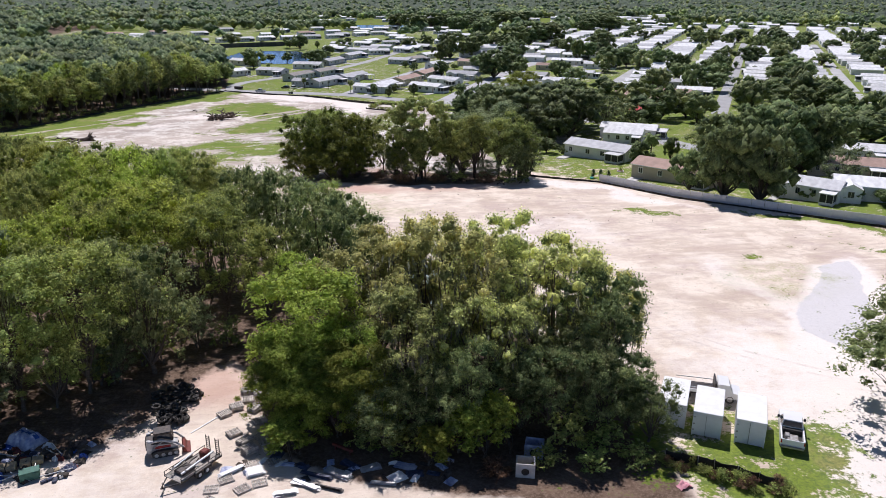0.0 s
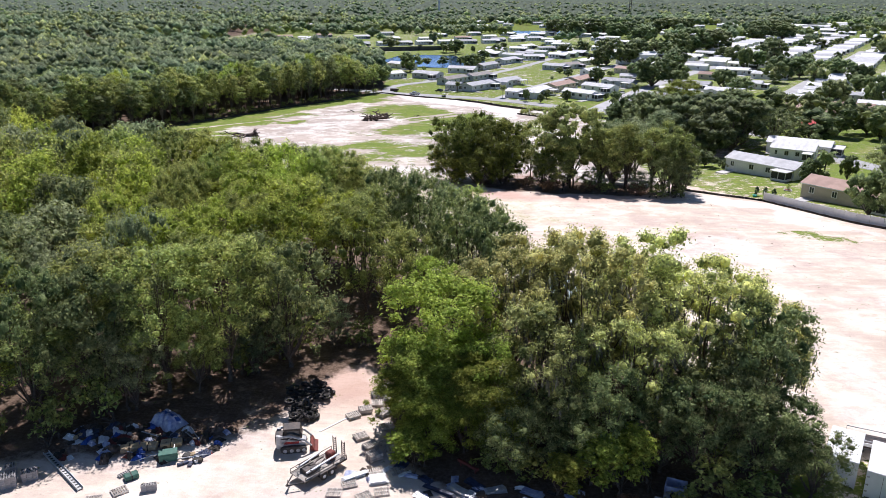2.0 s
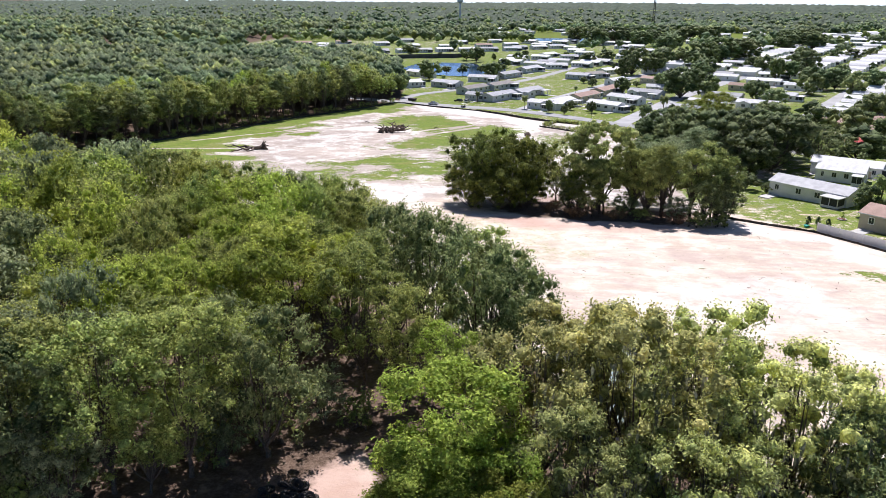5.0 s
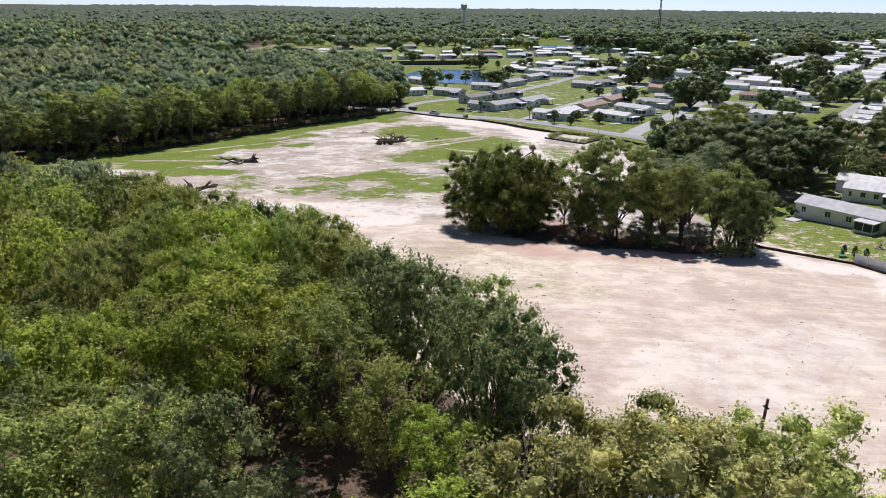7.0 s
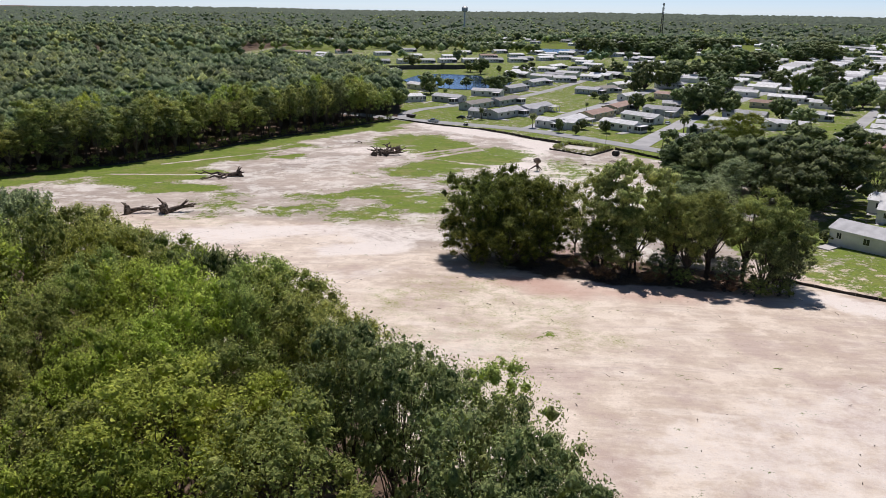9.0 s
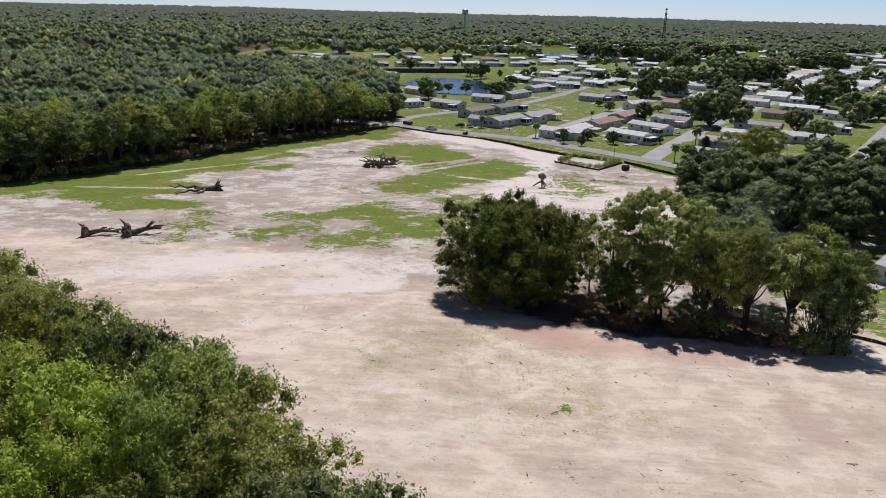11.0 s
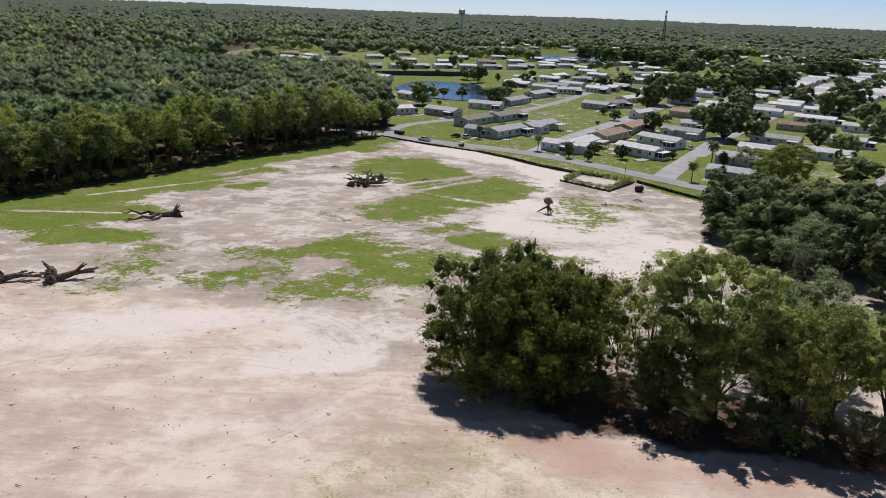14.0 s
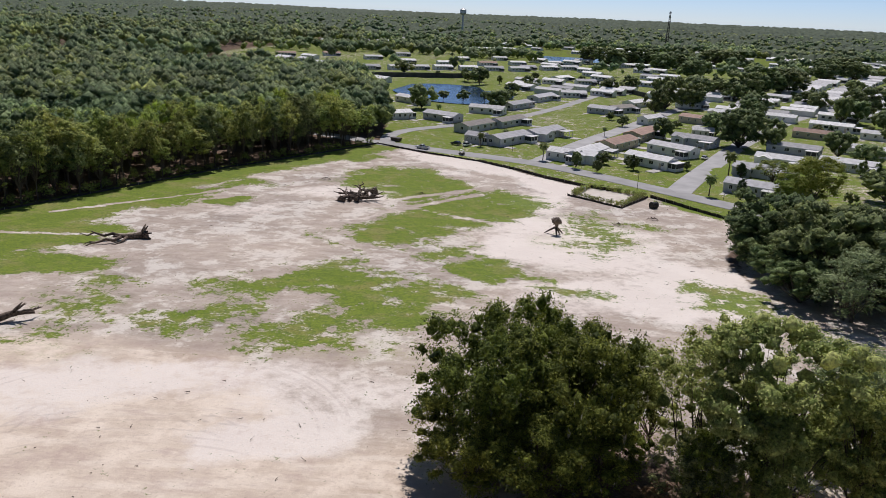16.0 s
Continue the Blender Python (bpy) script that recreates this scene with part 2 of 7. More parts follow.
def water_mat():
    m, nt, n, l, p = node_mat("pond water")
    p.inputs["Base Color"].default_value = (0.018, 0.045, 0.085, 1)
    p.inputs["Roughness"].default_value = 0.12
    p.inputs["Specular IOR Level"].default_value = 0.6
    tc, no, bp = n.new("ShaderNodeTexCoord"), n.new("ShaderNodeTexNoise"), n.new("ShaderNodeBump")
    no.inputs["Scale"].default_value = 0.6
    no.inputs["Detail"].default_value = 4
    bp.inputs["Strength"].default_value, bp.inputs["Distance"].default_value = 0.5, 0.2
    l.new(tc.outputs["Object"], no.inputs["Vector"])
    l.new(no.outputs["Fac"], bp.inputs["Height"])
    l.new(bp.outputs[0], p.inputs["Normal"])
    return m


M["water"] = water_mat()


# ---- geometry helpers ----
class Geo:
    """Collects vertices and faces of one mesh."""

    def __init__(self):
        self.v, self.f = [], []

    def add(self, vs, fs, m=None):
        k = len(self.v)
        self.v += [tuple(m @ Vector(p)) if m else tuple(p) for p in vs]
        self.f += [tuple(k + i for i in f) for f in fs]
        return self

    def box(self, x0, x1, y0, y1, z0, z1, b=0.0, m=None):
        """A block with its edges chamfered by b."""
        b = min(b, (x1 - x0) * 0.45, (y1 - y0) * 0.45, (z1 - z0) * 0.45)
        if b <= 0:
            vs = [(x, y, z) for z in (z0, z1) for y in (y0, y1) for x in (x0, x1)]
            return self.add(vs, [(0, 2, 3, 1), (4, 5, 7, 6), (0, 1, 5, 4), (2, 6, 7, 3), (0, 4, 6, 2), (1, 3, 7, 5)], m)
        vs, idx = [], {}
        for sx in (0, 1):
            for sy in (0, 1):
                for sz in (0, 1):
                    X, Y, Z = (x0, x1)[sx], (y0, y1)[sy], (z0, z1)[sz]
                    dx, dy, dz = (b, -b)[sx], (b, -b)[sy], (b, -b)[sz]
                    for ax, p in (("x", (X, Y + dy, Z + dz)), ("y", (X + dx, Y, Z + dz)), ("z", (X + dx, Y + dy, Z))):
                        idx[sx, sy, sz, ax] = len(vs)
                        vs.append(p)
        I = idx
        fs = []
        for s in (0, 1):
            o = [(0, 0), (1, 0), (1, 1), (0, 1)]
            fx = [I[s, a, c, "x"] for a, c in o]
            fy = [I[a, s, c, "y"] for a, c in o]
            fz = [I[a, c, s, "z"] for a, c in o]
            fs += [fx if s else fx[::-1], fy[::-1] if s else fy, fz if s else fz[::-1]]
        for a in (0, 1):
            for c in (0, 1):
                fs.append([I[0, a, c, "y"], I[1, a, c, "y"], I[1, a, c, "z"], I[0, a, c, "z"]])
                fs.append([I[a, 0, c, "x"], I[a, 1, c, "x"], I[a, 1, c, "z"], I[a, 0, c, "z"]])
                fs.append([I[a, c, 0, "x"], I[a, c, 1, "x"], I[a, c, 1, "y"], I[a, c, 0, "y"]])
        for a in (0, 1):
            for c in (0, 1):
                for e in (0, 1):
                    fs.append([I[a, c, e, "x"], I[a, c, e, "y"], I[a, c, e, "z"]])
        return self.add(vs, fs, m)

    def tube(self, pts, rad, n=7, m=None, cap=True):
        """A bent tapered rod through pts."""
        vs, fs = [], []
        pts = [Vector(p) for p in pts]
        for i, p in enumerate(pts):
            d = (pts[min(i + 1, len(pts) - 1)] - pts[max(i - 1, 0)]).normalized()
            s = d.cross(Vector((0, 0, 1)) if abs(d.z) < 0.9 else Vector((1, 0, 0))).normalized()
            t = d.cross(s)
            r = rad[i] if isinstance(rad, (list, tuple)) else rad
            vs += [p + (s * math.cos(a) + t * math.sin(a)) * r for a in (2 * math.pi * k / n for k in range(n))]
        for i in range(len(pts) - 1):
            fs += [(i * n + k, i * n + (k + 1) % n, (i + 1) * n + (k + 1) % n, (i + 1) * n + k) for k in range(n)]
        if cap:
            fs += [tuple(range(n - 1, -1, -1)), tuple((len(pts) - 1) * n + k for k in range(n))]
        return self.add(vs, fs, m)

    def prism(self, outline, y0, y1, m=None):
        """An outline in x and z, drawn out along y."""
        n = len(outline)
        vs = [(x, y0, z) for x, z in outline] + [(x, y1, z) for x, z in outline]
        fs = [tuple(range(n)), tuple(range(2 * n - 1, n - 1, -1))] + [(i, n + i, n + (i + 1) % n, (i + 1) % n) for i in range(n)]
        return self.add(vs, fs, m)

    def ring(self, R, r, n=18, k=8, m=None, flat=1.0):
        """A torus lying flat."""
        vs = [((R + r * math.cos(b)) * math.cos(a), (R + r * math.cos(b)) * math.sin(a), r * flat * math.sin(b))
              for a in (2 * math.pi * i / n for i in range(n)) for b in (2 * math.pi * j / k for j in range(k))]
        fs = [(i * k + j, ((i + 1) % n) * k + j, ((i + 1) % n) * k + (j + 1) % k, i * k + (j + 1) % k) for i in range(n) for j in range(k)]
        return self.add(vs, fs, m)

    def mesh(self, name, material, smooth=False):
        me = bpy.data.meshes.new(name)
        me.from_pydata(self.v, [], self.f)
        bm = bmesh.new()
        bm.from_mesh(me)
        bmesh.ops.recalc_face_normals(bm, faces=bm.faces)
        bm.to_mesh(me)
        bm.free()
        me.materials.append(material)
        if smooth:
            me.polygons.foreach_set("use_smooth", [True] * len(me.polygons))
        return me


def part(name, geo, material, parent=None, label="", smooth=False, m=None):
    """One mesh object, under a thing or a part if a parent is given."""
    ob = new(name, geo.mesh(name, material, smooth) if isinstance(geo, Geo) else geo)
    ob.parent = parent
    if m:
        ob.matrix_basis = m
    return tagged(ob, label) if label else ob


def thing(name, label, category, group="", kind="", m=None):
    ob = new(name)
    ob.empty_display_size = 0.3
    if m:
        ob.matrix_basis = m
    return tagged(ob, label, category, group, kind)


def quads(name, pts, material):
    """A mesh of loose four-cornered faces from an array (n, 4, 3)."""
    n = len(pts)
    me = bpy.data.meshes.new(name)
    me.vertices.add(4 * n)
    me.vertices.foreach_set("co", np.asarray(pts, np.float32).ravel())
    me.loops.add(4 * n)
    me.loops.foreach_set("vertex_index", np.arange(4 * n, dtype=np.int32))
    me.polygons.add(n)
    me.polygons.foreach_set("loop_start", np.arange(0, 4 * n, 4, dtype=np.int32))
    me.update(calc_edges=True)
    me.validate()
    me.materials.append(material)
    return me


def faceted(name, verts, faces, smooth, material):
    """A mesh of triangles from arrays of corners and corner numbers; smooth says which faces are rounded."""
    me = bpy.data.meshes.new(name)
    me.vertices.add(len(verts))
    me.vertices.foreach_set("co", np.asarray(verts, np.float32).ravel())
    me.loops.add(3 * len(faces))
    me.loops.foreach_set("vertex_index", np.asarray(faces, np.int32).ravel())
    me.polygons.add(len(faces))
    me.polygons.foreach_set("loop_start", np.arange(0, 3 * len(faces), 3, dtype=np.int32))
    me.polygons.foreach_set("use_smooth", np.asarray(smooth, bool))
    me.update(calc_edges=True)
    me.materials.append(material)
    return me


def again(t, rows):
    """Sets a thing out at every pose in rows; the copies share its meshes. With no rows the thing goes."""
    kids = list(t.children_recursive)
    for m in rows[1:]:
        made = {}
        for o in (t, *kids):
            c = made[o] = o.copy()
            scene.collection.objects.link(c)
            if o is not t:
                c.parent = made[o.parent]
        made[t].matrix_basis = m
    if rows:
        t.matrix_basis = rows[0]
    else:
        for o in (*kids, t):
            bpy.data.objects.remove(o)


# ---- terrain ----
def land(x, y):
    """Height of the ground: level yard, a long fall to the north, level housing, hills far off."""
    z = np.interp(y, [-1e4, 66, 72, 79, 92, 290, 312, 335, 372, 1500, 2600, 4900, 9e4],
                  [0, 0, -0.05, -0.25, -0.85, -11.85, -12.8, -13.45, -14.0, -14.0, -6.0, 14.0, 14.0])
    return z


def at(x, y, rz=0.0, up=0.0, s=(1, 1, 1)):
    """A pose on the ground."""
    return Matrix.Translation((x, y, float(land(x, y)) + up)) @ Matrix.Rotation(radians(rz), 4, 'Z') @ Matrix.Diagonal((*s, 1))


TABLES = {}


def vnoise(x, y, scale, seed=0):
    """Smooth value noise between 0 and 1."""
    if seed not in TABLES:
        TABLES[seed] = np.random.RandomState(seed).rand(256, 256).astype(np.float32)
    r = TABLES[seed]
    u, v = np.asarray(x) / scale + 1000.3, np.asarray(y) / scale + 1000.7
    i, j = np.floor(u).astype(int), np.floor(v).astype(int)
    a, b = u - i, v - j
    a, b = a * a * (3 - 2 * a), b * b * (3 - 2 * b)
    g = lambda p, q: r[p % 256, q % 256]
    return (g(i, j) * (1 - a) + g(i + 1, j) * a) * (1 - b) + (g(i, j + 1) * (1 - a) + g(i + 1, j + 1) * a) * b


def fnoise(x, y, scale, seed=0):
    return 0.55 * vnoise(x, y, scale, seed) + 0.3 * vnoise(x, y, scale / 2.3, seed + 1) + 0.15 * vnoise(x, y, scale / 5.1, seed + 2)


def depth_in(poly, x, y):
    """Signed distance to the border of a polygon, positive inside."""
    x, y = np.asarray(x, float), np.asarray(y, float)
    inside, dist = np.zeros(x.shape, bool), np.full(x.shape, 1e9)
    for (x0, y0), (x1, y1) in zip(poly, poly[1:] + poly[:1]):
        cross = ((y0 > y) != (y1 > y)) & (x < (x1 - x0) * (y - y0) / ((y1 - y0) or 1e-9) + x0)
        inside ^= cross
        t = np.clip(((x - x0) * (x1 - x0) + (y - y0) * (y1 - y0)) / ((x1 - x0) ** 2 + (y1 - y0) ** 2), 0, 1)
        dist = np.minimum(dist, np.hypot(x - x0 - t * (x1 - x0), y - y0 - t * (y1 - y0)))
    return np.where(inside, dist, -dist)


SITE = [(33, 30), (130, 30), (118, 98), (99, 120), (88, 132), (73, 149), (63, 168), (54, 178), (48, 196), (44, 240), (46, 278), (56, 306), (63, 317),
        (42, 347), (15, 343), (21, 358), (9, 369), (-14, 391), (-35, 402), (-56, 416), (-95, 354), (-112, 314), (-124, 282), (-160, 225),
        (-132, 202), (-99, 184), (-70, 162), (-53, 150), (-36, 139), (-24, 130), (-14, 122), (-6, 112), (2, 103), (9, 94), (17, 86), (28, 78), (31, 66), (28, 50)]
YARD = [(-46, 30), (-41, 58), (-35, 62), (-30, 70), (-21, 75), (-15, 81), (-9, 80), (-6, 71), (-5, 62), (2, 57), (12, 53), (20, 50), (20, 30)]
HOOD = [(44, 196), (54, 178), (63, 168), (73, 149), (99, 120), (118, 98), (130, 30), (1600, 30), (1600, 1650), (-330, 1650), (-300, 900), (-260, 735), (-150, 700),
        (-100, 620), (-66, 500), (-56, 416), (-35, 402), (-14, 391), (9, 369), (21, 358), (42, 347), (63, 317), (56, 306), (46, 278), (44, 240)]
WOOD = [(-120, 40), (-46, 58), (-36, 64), (-31, 72), (-22, 77), (-16, 83), (-8, 82), (2, 80), (8, 82), (7.5, 88), (4.5, 95), (-1, 102), (-6, 107), (-11, 113), (-15.5, 120),
        (-25, 126), (-37, 132), (-49, 141), (-60, 149), (-76, 157), (-99, 172), (-132, 190), (-190, 210), (-190, 40)]


def ellipses(x, y, rows, seed=5):
    """Uneven patches: (x, y, half length, half width, turn, strength)."""
    out = np.zeros(np.shape(x))
    x, y = x + 13 * (fnoise(x, y, 13, seed + 700) - 0.5), y + 13 * (fnoise(x, y, 13, seed + 710) - 0.5)
    for k, (cx, cy, a, b, rot, s) in enumerate(rows):
        c, si = math.cos(radians(rot)), math.sin(radians(rot))
        u, v = ((x - cx) * c + (y - cy) * si) / a, (-(x - cx) * si + (y - cy) * c) / b
        d = 1.42 - np.hypot(u, v)
        near = d > -0.9
        if near.any():
            dn = d[near] + 1.0 * (fnoise(x[near], y[near], 9.0, seed + k) - 0.5)
            out[near] = np.maximum(out[near], s * np.clip(dn * 1.2, 0, 1))
    return out


# ---- ground ----
def spaced(lo, hi, step, far_lo, far_hi, grow=1.18):
    """Grid lines: even inside, wider and wider outside."""
    mid = list(np.arange(lo, hi, step))
    down, up, s = [], [], step
    p, q = lo, mid[-1]
    while p > far_lo or q < far_hi:
        s = min(s * grow, 150.0)
        p, q = p - s, q + s
        down.append(p)
        up.append(q)
    return np.array([d for d in down[::-1] if d > far_lo - 150] + mid + [u for u in up if u < far_hi + 150])


def ground_mat():
    m, nt, n, l, p = node_mat("sand, soil and grass")

    def node(kind, **values):
        k = n.new(kind)
        for name, value in values.items():
            k.inputs[name].default_value = value
        return k

    def noise_tex(scale, detail=6, rough=0.6, vec=None):
        k = node("ShaderNodeTexNoise", Scale=scale, Detail=detail, Roughness=rough)
        l.new(vec or tc.outputs["Object"], k.inputs["Vector"])
        return k.outputs["Fac"]

    def blend(fac, a, b, kind='MIX'):
        k = n.new("ShaderNodeMix")
        k.data_type, k.blend_type = 'RGBA', kind
        for s, v in ((0, fac), (6, a), (7, b)):
            if isinstance(v, (float, int)):
                k.inputs[s].default_value = v
            elif isinstance(v, tuple):
                k.inputs[s].default_value = (*v, 1)
            else:
                l.new(v, k.inputs[s])
        return k.outputs[2]

    def calc(op, a, b=0.0, c=0.0):
        k = n.new("ShaderNodeMath")
        k.operation = op
        k.use_clamp = op not in ('SUBTRACT', 'MULTIPLY_ADD')
        for s, v in ((0, a), (1, b), (2, c)):
            if isinstance(v, (float, int)):
                k.inputs[s].default_value = v
            else:
                l.new(v, k.inputs[s])
        return k.outputs[0]

    def steps(v, lo, hi):
        k = node("ShaderNodeMapRange")
        k.inputs["From Min"].default_value, k.inputs["From Max"].default_value = lo, hi
        l.new(v, k.inputs["Value"])
        return k.outputs[0]

    tc = n.new("ShaderNodeTexCoord")
    zone, zone2 = n.new("ShaderNodeAttribute"), n.new("ShaderNodeAttribute")
    zone.attribute_name, zone2.attribute_name = "zone", "zone2"
    za, zb = n.new("ShaderNodeSeparateColor"), n.new("ShaderNodeSeparateColor")
    l.new(zone.outputs["Color"], za.inputs[0])
    l.new(zone2.outputs["Color"], zb.inputs[0])
    sand, grass, pale = za.outputs[0], za.outputs[1], za.outputs[2]
    greyish, red, gravel = zb.outputs[0], zb.outputs[1], zb.outputs[2]
    big, mid, fine = noise_tex(0.06, 8, 0.65), noise_tex(0.4, 8, 0.68), noise_tex(3.0, 8, 0.75)
    patch, speck = noise_tex(0.13, 9, 0.7), noise_tex(1.3, 6, 0.7)
    mp = node("ShaderNodeMapping")
    mp.inputs["Rotation"].default_value = (0, 0, radians(-28))
    mp.inputs["Scale"].default_value = (0.13, 0.55, 1)
    l.new(tc.outputs["Object"], mp.inputs["Vector"])
    streak = noise_tex(1.0, 5, 0.65, mp.outputs[0])
    mp2 = node("ShaderNodeMapping")
    mp2.inputs["Rotation"].default_value = (0, 0, radians(38))
    mp2.inputs["Scale"].default_value = (0.2, 1.1, 1)
    l.new(tc.outputs["Object"], mp2.inputs["Vector"])
    streak2 = noise_tex(1.0, 5, 0.65, mp2.outputs[0])
    # sand
    cream = blend(steps(big, 0.35, 0.65), (0.545, 0.445, 0.350), (0.705, 0.605, 0.495))
    cream = blend(calc('MULTIPLY', steps(streak, 0.48, 0.68), 0.65), cream, (0.800, 0.715, 0.615))
    cream = blend(calc('MULTIPLY', steps(streak2, 0.52, 0.68), 0.55), cream, (0.515, 0.404, 0.337))
    dull = blend(steps(mid, 0.3, 0.7), (0.270, 0.228, 0.190), (0.500, 0.430, 0.375))
    dull = blend(calc('MULTIPLY', steps(streak, 0.45, 0.7), 0.3), dull, (0.640, 0.575, 0.520))
    cream = blend(calc('MULTIPLY', steps(patch, 0.50, 0.60), 0.7), cream, (0.825, 0.720, 0.600))
    cream = blend(calc('MULTIPLY', steps(patch, 0.48, 0.37), 0.6), cream, (0.475, 0.365, 0.320))
    cream = blend(calc('MULTIPLY', steps(speck, 0.60, 0.74), 0.5), cream, (0.409, 0.308, 0.259))
    dull = blend(calc('MULTIPLY', steps(patch, 0.51, 0.57), 0.8), dull, (0.690, 0.660, 0.605))
    dull = blend(calc('MULTIPLY', steps(speck, 0.56, 0.68), 0.6), dull, (0.234, 0.185, 0.160))
    damp = calc('MULTIPLY', steps(noise_tex(0.19, 7, 0.72), 0.53, 0.60), steps(grass, 0.02, 0.30))
    dull = blend(calc('MULTIPLY', damp, 0.75), dull, blend(steps(fine, 0.35, 0.65), (0.150, 0.130, 0.105), (0.290, 0.255, 0.210)))
    soil = blend(greyish, cream, dull)
    soil = blend(calc('MULTIPLY', red, 0.75), soil, (0.515, 0.324, 0.258))
    edge = calc('MULTIPLY', steps(calc('ADD', calc('MULTIPLY', pale, 1.0), calc('SUBTRACT', calc('ADD', calc('MULTIPLY', mid, 1.3), calc('MULTIPLY', fine, 0.5)), 0.9)), 0.25, 0.7), 0.85)
    soil = blend(edge, soil, blend(steps(fine, 0.3, 0.7), (0.770, 0.680, 0.600), (0.870, 0.820, 0.760)))
    soil = blend(steps(calc('ADD', gravel, calc('SUBTRACT', calc('MULTIPLY', mid, 0.5), 0.25)), 0.35, 0.5), soil,
                 blend(steps(fine, 0.35, 0.65), (0.560, 0.535, 0.520), (0.690, 0.665, 0.650)))
    soil = blend(calc('MULTIPLY', steps(fine, 0.56, 0.70), 0.5), soil, (0.302, 0.221, 0.175))
    # wheel tracks that curve across the sand
    xyz = n.new("ShaderNodeSeparateXYZ")
    l.new(tc.outputs["Object"], xyz.inputs[0])
    for cx, cy, rad in TRACKS:
        dx, dy = node("ShaderNodeMath"), node("ShaderNodeMath")
        for k, axis, c in ((dx, 0, cx), (dy, 1, cy)):
            k.operation = 'SUBTRACT'
            l.new(xyz.outputs[axis], k.inputs[0])
            k.inputs[1].default_value = c
        hyp = n.new("ShaderNodeVectorMath")
        hyp.operation = 'LENGTH'
        join = n.new("ShaderNodeCombineXYZ")
        l.new(dx.outputs[0], join.inputs[0])
        l.new(dy.outputs[0], join.inputs[1])
        l.new(join.outputs[0], hyp.inputs[0])
        off = node("ShaderNodeMath")
        off.operation = 'SUBTRACT'
        l.new(hyp.outputs["Value"], off.inputs[0])
        off.inputs[1].default_value = rad
        gauge, comb, beat = n.new("ShaderNodeMath"), n.new("ShaderNodeMath"), n.new("ShaderNodeMath")
        gauge.operation, comb.operation, beat.operation = 'ABSOLUTE', 'MULTIPLY', 'SINE'
        l.new(off.outputs[0], gauge.inputs[0])
        l.new(off.outputs[0], comb.inputs[0])
        comb.inputs[1].default_value = 4.2
        l.new(comb.outputs[0], beat.inputs[0])
        worn = calc('MULTIPLY', calc('MULTIPLY', steps(beat.outputs[0], 0.35, 0.9), steps(gauge.outputs[0], 2.7, 1.5)), calc('MULTIPLY', steps(big, 0.47, 0.56), steps(mid, 0.46, 0.56)))
        soil = blend(calc('MULTIPLY', worn, 0.30), soil, (0.36, 0.29, 0.25))
    # thin grass coming up through the sand
    soil = blend(calc('MULTIPLY', calc('MULTIPLY', zone2.outputs["Alpha"], steps(mid, 0.42, 0.60)), calc('MULTIPLY', steps(fine, 0.40, 0.58), 0.75)), soil, (0.300, 0.320, 0.095))
    # woodland floor
    litter = blend(steps(mid, 0.35, 0.65), (0.075, 0.05, 0.035), (0.17, 0.115, 0.08))
    litter = blend(steps(fine, 0.45, 0.7), litter, (0.24, 0.175, 0.13))
    base = blend(steps(calc('ADD', sand, calc('SUBTRACT', calc('MULTIPLY', mid, 0.6), 0.3)), 0.4, 0.6), litter, soil)
    # grass
    turf = blend(steps(mid, 0.3, 0.7), (0.125, 0.195, 0.012), (0.205, 0.275, 0.020))
    turf = blend(calc('MULTIPLY', steps(patch, 0.50, 0.62), 0.8), turf, (0.260, 0.240, 0.060))
    turf = blend(calc('MULTIPLY', steps(speck, 0.5, 0.62), 0.6), turf, (0.075, 0.135, 0.018))
    turf = blend(calc('MULTIPLY', steps(fine, 0.47, 0.62), 0.7), turf, (0.06, 0.095, 0.016))
    rag = calc('SUBTRACT', calc('MULTIPLY_ADD', mid, 2.0, grass), 1.0)
    rag = calc('SUBTRACT', calc('MULTIPLY_ADD', fine, 1.3, rag), 0.65)
    rag = calc('SUBTRACT', calc('MULTIPLY_ADD', speck, 1.2, rag), 0.6)
    full = blend(calc('MULTIPLY', steps(rag, 0.36, 0.52), 0.94), base, turf)
    l.new(full, p.inputs["Base Color"])
    p.inputs["Roughness"].default_value = 0.97
    p.inputs["Specular IOR Level"].default_value = 0.12
    bp = node("ShaderNodeBump", Strength=0.7, Distance=0.16)
    l.new(calc('ADD', calc('MULTIPLY', fine, 0.5), calc('MULTIPLY', calc('ADD', streak, streak2), 0.4)), bp.inputs["Height"])
    l.new(bp.outputs[0], p.inputs["Normal"])
    return m


WOODSIDE = [(-168, 200), (-152, 222), (-119, 279), (-107, 311), (-90, 351), (-54, 412)]
GRASS_FIELD = [(-103, 288, 44, 7.5, 63, 1), (-86, 345, 32, 4.5, 60, .9), (-103, 258, 17, 11, 58, 1), (-88, 246, 11, 8, 30, .95), (-64, 386, 15, 6, 25, .9),
               (-78, 308, 9, 4, 60, .8)]
GRASS_SOUTH = [(31, 311, 8, 4, -30, .45), (17, 284, 11, 4, 0, .4),
               (13, 249, 9, 3, 0, .5), (37, 250, 6, 10, 0, .55)]
GRASS_NEAR = [(-42, 148, 13, 2.2, -41, .6), (9.1, 147.5, 2.4, 1.5, 20, .8), (66, 103, 3, 2.4, 0, .5),
              (63, 138, 6, 3, -40, .5), (91, 124, 13, 2.6, -46, .95), (90, 109, 9, 2.6, -38, .9), (36, 52.5, 8, 3.2, -18, .66), (31, 56.5, 5, 3.5, -30, .62),
              (52, 332, 15, 4, -52, 1)]
